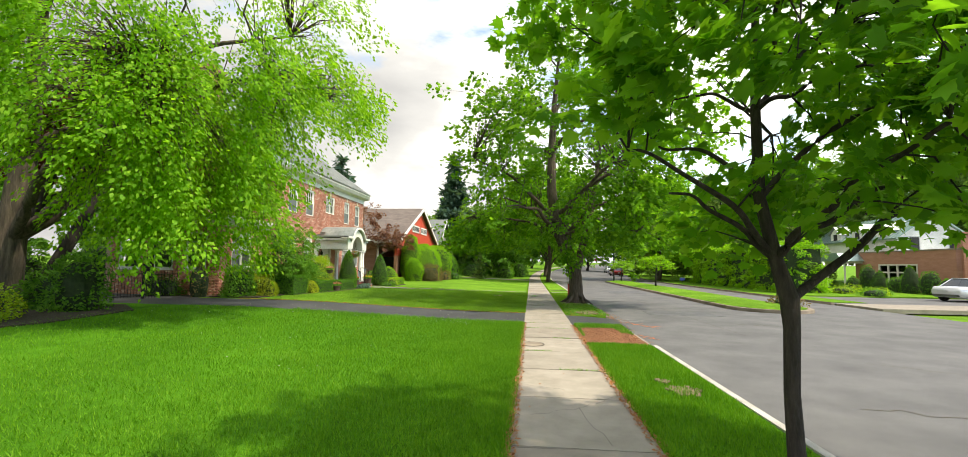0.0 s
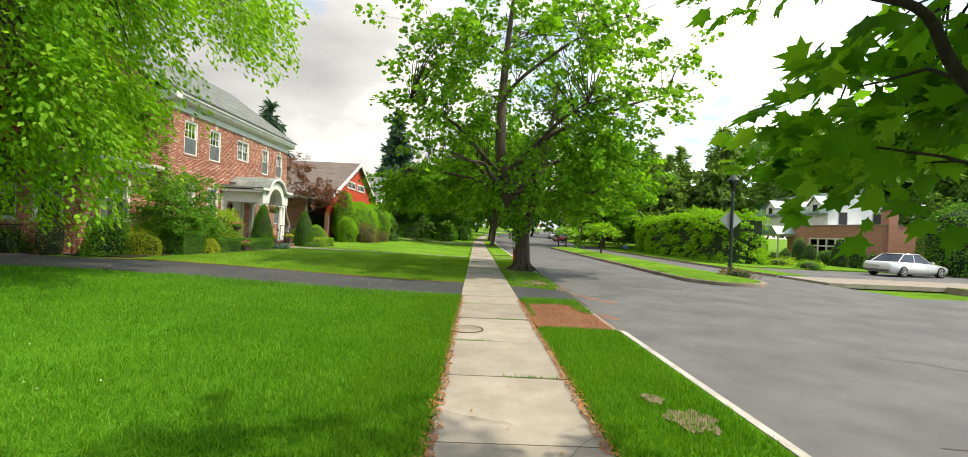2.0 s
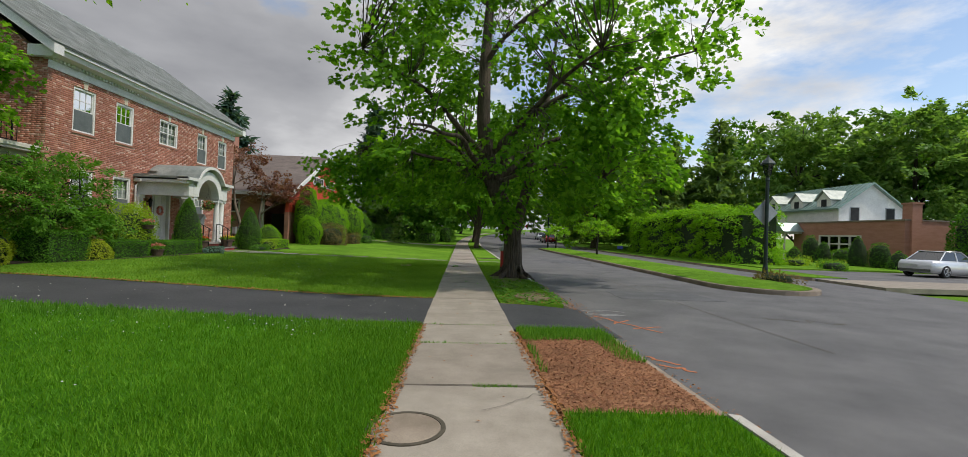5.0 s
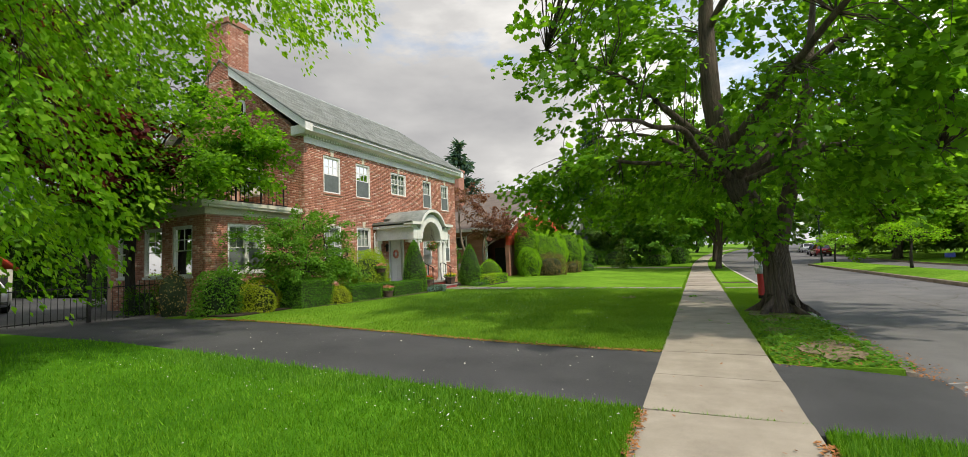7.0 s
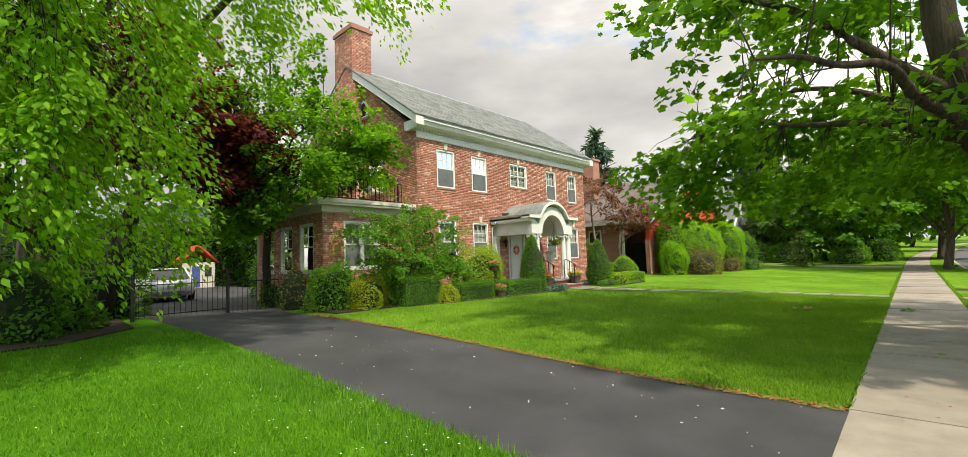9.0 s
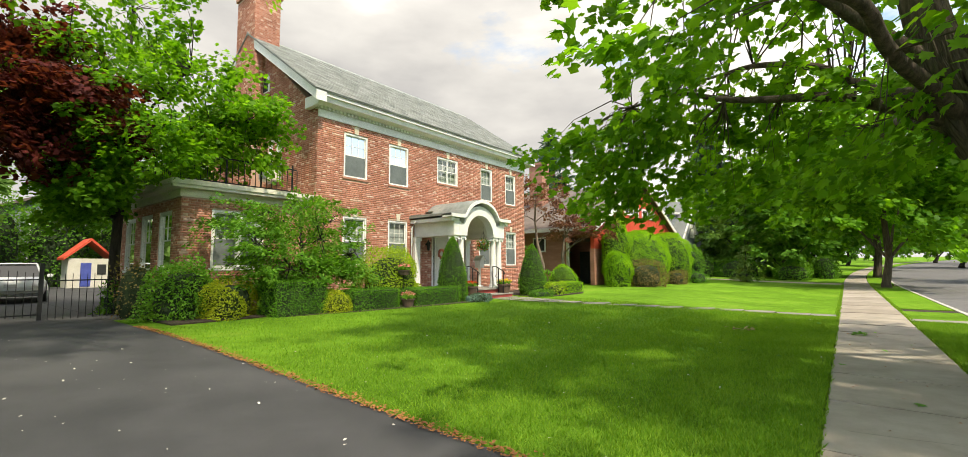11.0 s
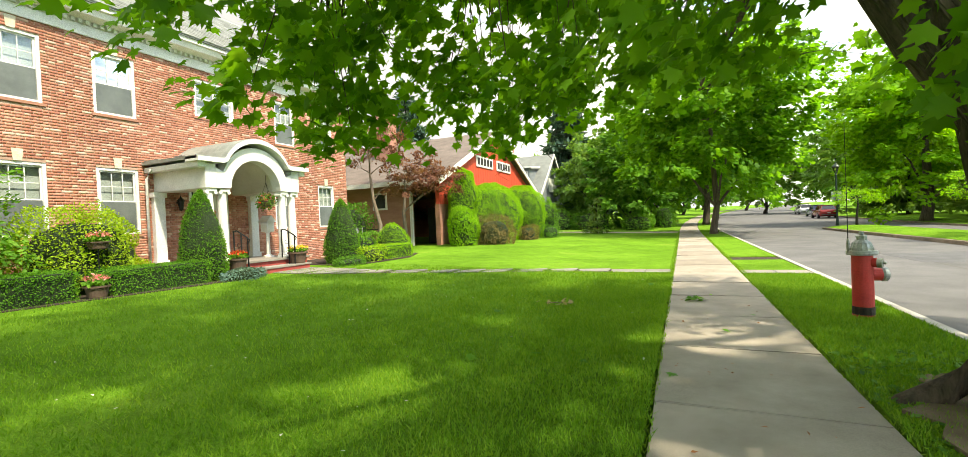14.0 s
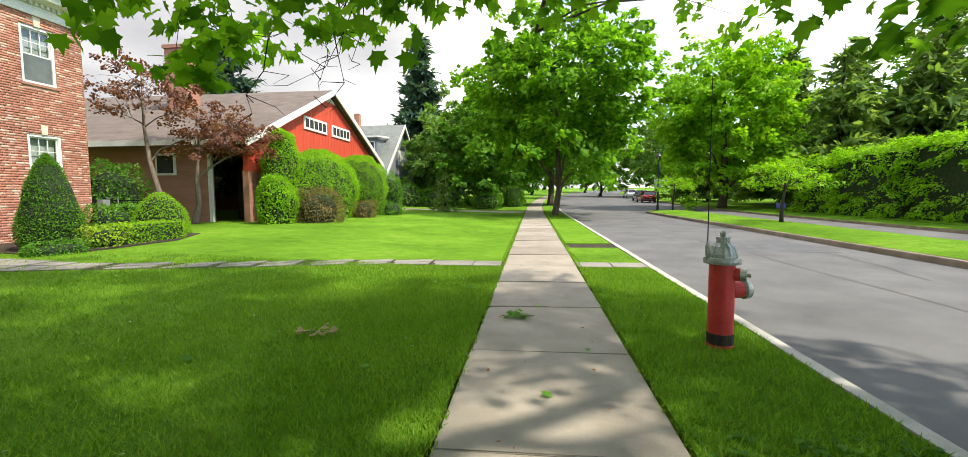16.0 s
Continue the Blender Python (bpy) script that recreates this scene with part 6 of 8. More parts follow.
B1 = B1[(B1[:, 2] > 5.2 + 0.4 * np.maximum(0, B1[:, 1] - 1.5)) & (B1[:, 0] < 11.2 - 0.35 * np.maximum(0, B1[:, 1] - 1))]
BC = np.vstack([B1, np.array(strands)])
BC = BC[~((BC[:, 1] > 3.2) & (BC[:, 0] < 6.0))]
tree("drooping_beech_tree", (-16.0, 14.6, YARD), (bt, br), bl, BC, 64, 0.42, 0.115, "oval", BIRCH_LEAF, BARK, "broad tree with drooping bright green branches over the lawn", droop=0.7, seed=23)
lean = Mesh().tube([(0, 0, -0.1), (0.5, 0.3, 1.5), (1.3, 0.7, 3.6), (2.4, 1.0, 6.0)], [0.24, 0.2, 0.16, 0.08], 10)
lt = thing("leaning_trunk", (-16.6, 15.9, YARD), "dark leaning second trunk under the drooping tree", "tree")
part("trunk", lean, DARK_BARK, lt, smooth=True)

# purple maple and the small tree by the sunroom
pc = np.vstack([crown_points(150, (0.8, 1.7, 6.0), (2.7, 2.7, 2.6), 0.3, -0.8, 0.3, 51), crown_points(80, (3.2, 2.7, 4.7), (1.5, 1.5, 1.5), 0.2, -1, 0.2, 55), crown_points(40, (3.2, 0.4, 7.3), (1.6, 1.2, 1.2), 0.2, -1, 0.2, 56)])
tree("purple_maple_tree", (-18.0, 16.2, YARD), ([(0, 0, -0.1), (0, 0, 1.5), (0.3, 0.6, 3.5), (0.5, 1.2, 6), (0.6, 1.4, 8)], [0.2, 0.17, 0.14, 0.09, 0.03]), [(3.4, 2.8, 5.4), (3.0, 2.4, 4.2), (3.4, 0.5, 7.2), (-1.5, 1.0, 6.5), (1.6, -1.4, 6.8), (0.4, 2.2, 7.4)], pc, 80, 0.42, 0.13, "lobe", PURPLE_LEAF, DARK_BARK, "dark purple-leaved maple behind the gate", seed=24)
gc = np.vstack([crown_points(85, (2.3, 2.1, 5.2), (1.7, 1.6, 1.3), 0.2, -1, 0.25, 50), crown_points(60, (1.0, -1.0, 3.6), (2.2, 0.9, 1.2), 0.2, -1, 0.2, 49), crown_points(170, (0.6, 0.2, 6.0), (3.4, 2.6, 3.4), 0.35, -0.7, 0.3, 52), crown_points(60, (1.6, 0.2, 4.2), (2.4, 1.6, 0.8), 0.3, -1, 0.2, 53), crown_points(46, (0.4, -0.7, 3.3), (2.0, 0.8, 0.9), 0.2, -1, 0.2, 54)])
tree("small_maple_tree", (-16.5, 20.45, YARD), ([(0, 0, -0.1), (0, 0, 0.4), (-0.08, 0, 1.6), (0.05, 0, 2.6), (0.3, 0, 4.2), (0.3, 0, 6.5), (0.3, 0, 8.8)], [0.22, 0.15, 0.13, 0.12, 0.09, 0.06, 0.02]), [(2.2, 0.4, 5.0), (2.9, 2.2, 5.4), (-1.8, 0.3, 5.2), (1.2, -1.5, 6.0), (2.6, 0.8, 6.6), (-1.4, -1.2, 7.2), (0.8, 1.4, 7.6)], gc, 62, 0.40, 0.115, "lobe", MAPLE_LEAF, DARK_BARK, "small green maple with a dark trunk beside the sunroom", seed=25)

for k in range(6):
    shrub("backyard_hedge", (-43 - 0.4 * (k % 2), 12.5 + 3.6 * k, 0.2), "loose", (3.4, 4.2, 6.6), 4200, 0.2, "oval", DEEP_LEAF, "tall dark leafy hedge at the end of the yard", "hedge", "yard hedge", 230 + k, 0.4)
# dark evergreens behind the drooping tree
for k, (x, y, w, h) in enumerate(((-17.6, 15.9, 2.2, 2.0), (-19.0, 13.6, 3.0, 3.4), (-20.5, 10.4, 3.6, 3.8), (-21.5, 6.5, 3.8, 4.2), (-14.4, 14.8, 1.3, 1.2), (-22.5, 2.0, 4, 4.4), (-24, 13, 4.5, 4.6), (-26, 8, 5, 5), (-21, 15.2, 2.6, 3.2), (-22, 23.5, 2.6, 2.6))):
    shrub("yew", (x, y, YARD), "loose", (w, w * 1.2, h), 2600, 0.15, "spray", DEEP_LEAF, "dark loose yew in the shade of the trees", "shrub", "dark yews", 60 + k, 0.4)
shrub("spirea", (-13.2, 11.4, YARD), "loose", (2.0, 2.4, 1.15), 4200, 0.07, "oval", LIME_LEAF, "yellow-green spirea at the bed under the tree", "shrub", "", 70, 0.3)
shrub("cut_leaf_shrub", (-13.2, 14.3, YARD), "loose", (1.2, 1.4, 1.7), 2400, 0.10, "oval", DEEP_LEAF, "dark leafy shrub by the tree trunk", "shrub", "", 71, 0.3)
setting("tree_bed", Mesh().prism([(-11.7, 9.6), (-11.3, 12), (-11.9, 14.8), (-13.5, 16.2), (-26, 16.7), (-26, 1), (-17, 4)], "z", 0.1, YARD + 0.035), SOIL, "dark soil bed under the drooping tree")

# red japanese maples beyond the house
jc = np.vstack([crown_points(56, (-0.3, 0.3, 5.2), (2.2, 2.0, 1.7), 0.3, -0.5, 0.3, 81)])
tree("red_japanese_maple", (-15.0, 41.2, 0.28), ([(0, 0, -0.1), (0, 0, 0.3), (0.1, 0, 1.3), (-0.35, 0.1, 2.6), (-0.5, 0.1, 4.0), (-0.6, 0.2, 6.2)], [0.17, 0.13, 0.11, 0.09, 0.06, 0.015]), [(0.9, 0.3, 4.6), (-1.8, 0.5, 4.6), (0.2, -0.8, 5.4), (-1.2, 1.2, 5.4), (0.8, 0.8, 3.6)], jc, 70, 0.34, 0.09, "lobe", RED_LEAF, PALE_BARK, "airy red Japanese maple with pale twisting stems", "tree", "japanese maples", seed=26)
jc = np.vstack([crown_points(85, (1.4, 0.3, 3.5), (1.9, 1.8, 1.4), 0.3, -0.5, 0.3, 82)])
tree("red_japanese_maple", (-14.3, 42.3, 0.28), ([(0, 0, -0.1), (0.05, 0, 0.25), (0.2, 0.05, 0.9), (0.1, 0.1, 1.9), (0.25, 0.1, 3.0), (0.3, 0.1, 4.3)], [0.19, 0.14, 0.11, 0.09, 0.06, 0.015]), [(1.6, 0.6, 3.0), (1.9, 0.2, 3.6), (-0.7, 0.6, 3.6), (0.8, -0.7, 3.2), (1.2, 1.6, 3.2)], jc, 80, 0.32, 0.085, "lobe", RED_LEAF, PALE_BARK, "low red Japanese maple with a twisted trunk", "tree", "japanese maples", seed=27)


def round_tree(name, at, h, w, n, per, leaf, mat, label, seed, low=0.28, shape="lobe", bark=BARK, group="", trunk_r=None):
    r0 = trunk_r or 0.02 * h + 0.05
    lo = low * h
    cz, rz = (h + lo) / 2, (h - lo) / 2
    pts = [(0, 0, -0.2), (0, 0, 0.3), (0.02 * w, 0, lo), (0.0, 0.02 * w, cz), (0, 0, h * 0.93)]
    ends = [(w * 0.36 * math.cos(a), w * 0.36 * math.sin(a), cz + rz * 0.5 * math.sin(3 * a + seed)) for a in span(0.3, 5.8, 6)]
    cl = crown_points(n, (0, 0, cz), (w / 2, w / 2, rz), 0.4, -0.85, 0.35, seed)
    return tree(name, at, (pts, [r0 * 1.4, r0, r0 * 0.8, r0 * 0.5, 0.02]), ends, cl, per, 0.09 * w ** 0.75 + 0.12, leaf, shape, mat, bark, label, "tree", group, seed=seed, twigs=h < 9)


# street trees ahead
round_tree("street_maple", (1.75, 56.4, rise(56.4)), 14, 11.5, 520, 60, 0.27, MAPLE_LEAF, "street maple with a straight trunk on the grass strip", 91, 0.13, "lobe", BARK, "street trees", 0.24)
round_tree("street_maple", (1.9 + bend(76), 76, rise(76)), 13, 10, 240, 50, 0.36, FRESH_LEAF, "street maple farther along the kerb", 92, 0.2, "lobe", BARK, "street trees", 0.35)
round_tree("street_maple", (1.5 + bend(104), 104, rise(104)), 14, 11, 200, 50, 0.42, MAPLE_LEAF, "distant street maple along the kerb", 93, 0.2, "lobe", BARK, "street trees", 0.35)
round_tree("broad_tree", (17.4, 68, rise(68)), 14.5, 11.0, 620, 60, 0.27, PRIVET_LEAF, "broad sunlit tree across the street", 94, 0.11, "lobe", BARK, "", 0.4)
for k, (x, y) in enumerate(((11.1, 45.6), (11.0, 61.0))):
    tree("dogwood", (x, y, 0.1), ([(0, 0, -0.1), (0, 0, 0.5), (0.02, 0, 0.9), (0.1, 0, 1.5), (0.1, 0, 2.3)], [0.10, 0.075, 0.07, 0.05, 0.02]), [(0.8, 0.2, 1.8), (-0.8, 0.1, 1.8), (0.2, 0.8, 1.9), (-0.1, -0.8, 1.9)], crown_points(90, (0, 0, 1.95), (1.55, 1.55, 0.8), 0.35, -0.45, 0.25, 95 + k), 34, 0.22, 0.10, "oval", PRIVET_LEAF, DARK_BARK, "small flat-crowned dogwood on the island", "tree", "island dogwoods", seed=95 + k)


def conifer(name, at, h, w, mat, label, seed, group=""):
    r = np.random.default_rng(seed)
    t = thing(name, at, label, "tree", group)
    part("trunk", Mesh().tube([(0, 0, -0.3), (0, 0, h * 0.5), (0, 0, h)], [0.018 * h, 0.011 * h, 0.02], 8), DARK_BARK, t)
    P, T = [], []
    lv = int(h / 0.55)
    for i in range(lv):
        u = i / lv
        z = h * (0.10 + 0.9 * u)
        L = w / 2 * (1 - u) ** 0.8 * (0.75 + 0.5 * r.random())
        for b in range(max(4, int(12 * (1 - u) + 4))):
            a = r.random() * 6.283
            L2 = L * (0.65 + 0.45 * r.random())
            k = max(3, int(L2 / 0.26))
            s = np.linspace(0.15, 1, k)
            x = np.stack([np.cos(a) * L2 * s, np.sin(a) * L2 * s, z - 0.22 * L2 * s + 0.12 * L2 * s * s + 0 * s], 1)
            P.append(np.repeat(x, 4, 0))
            T.append(np.tile([math.cos(a), math.sin(a), -0.25], (k * 4, 1)))
    P, T = np.vstack(P), np.vstack(T)
    P = P + r.normal(0, 0.09, P.shape)
    T = T + r.normal(0, 0.7, T.shape)
    up = r.normal(0, 0.5, P.shape) + [0, 0, 1]
    cr = new("crown", leaf_mesh("crown", P, T, up, (0.040 * h + 0.20) * (0.6 + 0.7 * r.random(len(P))), "spray", mat))
    cr.parent = t
    return t


conifer("spruce", (-13.5, 80, rise(80)), 21, 9, SPRUCE, "tall dark blue spruce behind the houses", 101, "spruces")
conifer("spruce", (-26.4, 62, 0.3), 16.4, 9.4, SPRUCE, "dark spruce behind the red house", 102, "spruces")
conifer("sapling_spruce", (-6.5, 58.4, rise(58.4) + 0.2), 3.2, 1.8, CONIFER, "young conifer with a bare thin stem on the lawn", 104)
for k, (x, y, h, w) in enumerate(((27, 66, 15, 6), (31, 63, 17, 7), (26, 74, 17, 7), (23.5, 62, 13, 5.5), (22, 84, 16, 7))):
    conifer("hemlock", (x, y, 0.2), h * 0.95, w * 1.5, CONIFER, "tall green hemlock behind the hedge", 110 + k, "hemlocks")
for k, (x, y, h, w, mt) in enumerate(((40, 61, 14, 11, FAR_LEAF), (49, 56, 14, 11, FAR_LEAF), (46, 66, 15, 12, FAR_LEAF), (54, 60, 15.5, 13, FRESH_LEAF), (62, 54, 15, 13, FAR_LEAF), (70, 46, 15, 13, FAR_LEAF), (60, 68, 17, 14, DEEP_LEAF), (76, 36, 14, 13, FAR_LEAF), (80, 26, 14, 12, FAR_LEAF), (44, 76, 16, 13, DEEP_LEAF))):
    round_tree("woodland_tree", (x, y, 0), h * 1.2, w * 1.2, 230, 56, 0.55, mt, "tall deciduous tree in the woodland edge", 130 + k, 0.05, "oval", DARK_BARK, "woodland edge")
for k, (x, y, h, w, mt) in enumerate(((-4.8, 68, 10, 7, DEEP_LEAF), (-8.5, 72, 11, 8, FAR_LEAF), (-3.2, 80, 12, 8, MAPLE_LEAF), (-7, 92, 14, 10, DEEP_LEAF), (-16, 98, 15, 12, FAR_LEAF), (14, 120, 14, 12, FAR_LEAF), (26, 112, 16, 14, FAR_LEAF), (30, 140, 17, 16, DEEP_LEAF), (16, 165, 17, 16, FAR_LEAF), (0, 130, 15, 13, DEEP_LEAF), (38, 96, 16, 14, FAR_LEAF), (6, 190, 17, 18, DEEP_LEAF), (44, 170, 18, 18, FAR_LEAF), (-14, 140, 17, 16, FAR_LEAF))):
    round_tree("garden_tree", (x, y, rise(y)), h, w, 190, 56, 0.46 if y < 90 else 0.65, mt, "leafy green garden tree in the distance", 150 + k, 0.06, "oval", DARK_BARK, "far garden trees")
for k, (x, y, h, w, mt) in enumerate(((-30, 6, 13, 11, DEEP_LEAF), (-33, 14, 14, 11, FAR_LEAF), (-40, 30, 14, 12, DEEP_LEAF), (-34, 40, 13, 10, FAR_LEAF), (-28, 33, 11, 8, DEEP_LEAF), (-30, -8, 14, 12, DEEP_LEAF), (26, -20, 14, 12, FAR_LEAF), (44, -14, 14, 12, DEEP_LEAF), (-10, -26, 13, 11, FAR_LEAF))):
    round_tree("backyard_tree", (x, y, 0), h, w, 170, 50, 0.48, mt, "shady backyard tree behind the houses", 170 + k, 0.06, "oval", DARK_BARK, "backyard trees")
for k, (x, y, w, h) in enumerate(((-4.0, 65.5, 3, 1.6), (-8.2, 66, 4, 2.2), (-12, 66.5, 4, 2.6), (-1.9, 71, 2.2, 2.4), (-2.0, 78, 2.4, 2.6))):
    shrub("garden_shrub", (x, y, rise(y)), "loose", (w, 2.2, h), 2600, 0.13, "oval", DEEP_LEAF if k % 2 else FRESH_LEAF, "leafy shrub border of the far garden", "shrub", "far shrub border", 180 + k, 0.4)
def shaggy_hedge(at, dims, seed):
    """An untrimmed hedge: shoots that reach out of a dark inside, longer along the top."""
    t = thing("tall_hedge", at, "tall shaggy green hedge along the opposite pavement", "hedge", "tall hedge")
    w, d, h = dims
    # dark box inside the hedge, its colour stands for the inner shade
    part("shade_core", Mesh().box(-w * 0.36, -d * 0.46, 0, w * 0.36, d * 0.46, h * 0.84), CORE, t)
    r = np.random.default_rng(seed)
    p, q_ = shell_points(330, "box", (w * 0.86, d, h * 0.92), seed)
    lump = np.array([noise.noise(Vector(v) * 0.7 + Vector((0, seed, 0))) for v in p])
    p = p + q_ * (0.55 * lump + 0.1 * r.random(len(p)))[:, None]
    p[:, 2] = np.maximum(p[:, 2] + 0.3 * r.normal(0, 0.5, len(p)) * (p[:, 2] > 0.8 * h), 0.15)
    ob = new("leaves", spray_leaves("leaves", p, np.array([0, 0, h * 0.4]), 46, 0.75, 0.25, 0.15, "oval", PRIVET_LEAF, r, 1.0))
    ob.parent = t


for k, (x, y, w, d, h) in enumerate(((20.6, 42.5, 3.4, 6.0, 4.0), (20.8, 47.5, 3.6, 6.0, 4.4), (20.4, 52.5, 3.4, 5.6, 4.2), (20.7, 57.4, 3.2, 5.4, 3.9))):
    shaggy_hedge((x, y, 0.04), (w, d, h), 190 + k)
shrub("round_hedge", (34.8, 36.0, -0.02), "ball", (7.0, 5.6, 5.2), 9000, 0.16, "oval", HEDGE_LEAF, "large rounded hedge at the corner", "hedge", "", 195, 0.2)
for k in range(7):
    shrub("foundation_bush", (29.6 + 0.2 * (k % 2), 38.6 + 1.6 * k, 0), "ball" if k % 2 else "cone", (1.3, 1.3, 1.3 + 0.5 * (k % 3)), 1400, 0.09, "oval", DEEP_LEAF if k % 3 else FRESH_LEAF, "rounded bush before the brown brick wall", "shrub", "bushes at the brown building", 200 + k)
for k in range(8):
    shrub("border_plant", (23.2 + 0.9 * (k % 3), 36.4 + 1.1 * k, 0), "loose", (1.6, 1.4, 0.55), 700, 0.10, "oval", LIME_LEAF if k % 2 else FRESH_LEAF, "low yellow-green border plant across the street", "plant", "border plants", 210 + k)
shrub("withered_shrub", (12.0, 25.9, 0.05), "loose", (1.5, 0.9, 0.4), 420, 0.12, "spray", BRONZE_LEAF, "low withered brown plant at the lamp's foot", "plant", "", 220)


# ---- neighbouring houses ----
red = thing("red_gable_house", (0, 0, 0.0), "low brick house with a red-boarded street gable and brown roof", "house")
GX, RY, RZ, SLOPE = -12.6, 52.2, 7.9, 0.445
E0, E1 = 43.0, 61.4
ez = RZ - SLOPE * (RY - E0)
part("gable_wall", Mesh().prism([(E0 + 0.6, 2.6), (E1 - 0.6, 2.6), (E1 - 0.6, ez + 0.1), (RY, RZ - 0.2), (E0 + 0.6, ez + 0.1)], "x", GX - 0.25, GX), RED_SIDING, red, "bright red painted boards of the gable")
bt_ = Mesh()
for i in range(44):
    y = E0 + 0.9 + i * 0.4
    if y < E1 - 0.8:
        bt_.box(GX, y - 0.008, 2.7, GX + 0.008, y + 0.008, RZ - 0.35 - SLOPE * abs(y - RY))
tagged(part("board_joints", bt_, RED_SIDING, red), "", "", "", "stuff")
part("lower_wall", Mesh().box(GX - 0.3, E0 + 0.6, 0, GX - 0.02, E1 - 0.6, 2.6), PINK_BRICK, red)
part("side_wall", Mesh().box(-30, E0 + 0.6, 0, GX - 1.9, E0 + 0.9, ez + 0.2), PINK_BRICK, red)
# thin near-black panel stands for the shade deep in the carport
part("carport_shade", Mesh().box(GX - 2.2, E0 + 3.0, 0.1, GX - 0.1, E0 + 3.1, 2.5), ROOM_SHADE, red, "dark panel painted as the shade inside the carport")
part("post", Mesh().box(GX - 1.95, E0 + 0.55, 0, GX - 1.8, E0 + 0.7, ez + 0.1), WHITE, red, "white carport post")
part("back_wall", Mesh().box(-30, E1 - 0.9, 0, GX - 0.3, E1 - 0.6, ez + 0.2).box(-30.3, E0 + 0.6, 0, -30, E1 - 0.6, ez + 0.2), PINK_BRICK, red)
t_ = 0.16
part("roof", Mesh().prism([(E0, ez), (RY, RZ), (E1, ez), (E1, ez + t_), (RY, RZ + t_), (E0, ez + t_)], "x", -30.6, GX + 0.35), BROWN_ROOF, red, "low-pitched brown shingle roof")
for a, b in ((E0, RY), (E1, RY)):
    part("barge_board", Mesh().prism([(a, ez - 0.14), (b, RZ - 0.14), (b, RZ + t_ + 0.04), (a, ez + t_ + 0.04)], "x", GX + 0.352, GX + 0.42), WHITE, red)
part("fascia", Mesh().box(-30.6, E0 - 0.05, ez - 0.06, GX + 0.35, E0 - 0.003, ez + 0.2), WHITE, red, "white gutter and fascia")
part("gable_vent", Mesh().prism([(RY - 0.75, RZ - 0.62), (RY + 0.75, RZ - 0.62), (RY, RZ - 0.26)], "x", GX + 0.003, GX + 0.05), CREAM, red, "triangular louvred vent at the peak")
for y0, y1 in ((48.75, 51.6), (52.35, 55.2)):
    w = new("window")
    w.parent = red
    tagged(w, "long white-framed strip window")
    part("frame", Mesh().box(GX + 0.003, y0, 5.2, GX + 0.07, y1, 5.95), WHITE, w, bevel=0.01)
    for k in range(5):
        a = y0 + 0.14 + k * (y1 - y0 - 0.2) / 5
        # opaque panes, the indoor shade painted on as near-black
        part("pane", Mesh().box(GX + 0.068, a, 5.34, GX + 0.076, a + (y1 - y0) / 5 - 0.16, 5.82), ROOM_SHADE, w)
w = new("window")
w.parent = red
part("frame", Mesh().box(-17.1, E0 + 0.52, 2.45, -16.1, E0 + 0.597, 3.45), WHITE, w, bevel=0.01)
part("pane", Mesh().box(-17.0, E0 + 0.512, 2.55, -16.2, E0 + 0.52, 3.35), ROOM_SHADE, w)
part("chimney", Mesh().box(-20.3, 48.2, 5, -19.1, 49.3, 9.7).box(-20.38, 48.12, 9.7, -19.02, 49.38, 9.9), PINK_BRICK, red, "brick chimney behind the maple", 0.01)
part("flood_lamp", Mesh().lathe([(0.02, 0), (0.1, 0.05), (0.12, 0.2), (0, 0.2)], 10, (GX + 0.12, 45.4, 4.55)), WHITE, red)

grey = thing("grey_house", (0, 0, 0.25), "grey shingled house with a dormer and white trim", "house")
HX, Y0, Y1 = -13.6, 65.5, 77.5
part("wall", Mesh().prism([(Y0, 0), (Y1, 0), (Y1, 3.4), ((Y0 + Y1) / 2, 8.3), (Y0, 3.4)], "x", -26, HX), GREY_SIDING, grey)
for a, b in ((Y0 - 0.5, 1), (Y1 + 0.5, -1)):
    c = (Y0 + Y1) / 2
    part("roof", Mesh().prism([(a, 3.05), (c, 8.35), (c, 8.55), (a, 3.25)], "x", -26.4, HX + 0.4), SLATE, grey)
    part("barge_board", Mesh().prism([(a, 2.9), (c, 8.2), (c, 8.58), (a, 3.28)], "x", HX + 0.402, HX + 0.48), WHITE, grey)
dorm = part("dormer", Mesh().box(HX - 3.5, Y0 + 0.8, 4.2, HX - 0.9, Y0 + 3.4, 6.6), GREY_SIDING, grey, "dormer with three windows")
part("dormer_roof", Mesh().prism([(Y0 + 0.3, 6.6), (Y0 + 3.8, 6.9), (Y0 + 3.8, 7.05), (Y0 + 0.3, 6.75)], "x", HX - 3.8, HX - 0.6), WHITE, dorm)
for k in range(3):
    # opaque dormer panes, dark colour in place of a shaded room
    part("pane", Mesh().box(HX - 3.1 + 0.72 * k, Y0 + 0.77, 4.9, HX - 2.6 + 0.72 * k, Y0 + 0.795, 6.2), ROOM_SHADE, dorm)
    part("frame", Mesh().box(HX - 3.2 + 0.72 * k, Y0 + 0.785, 4.8, HX - 2.5 + 0.72 * k, Y0 + 0.799, 6.3), WHITE, dorm)
part("window", Mesh().box(HX + 0.003, 70.2, 4.3, HX + 0.05, 72.8, 5.8), WHITE, grey)
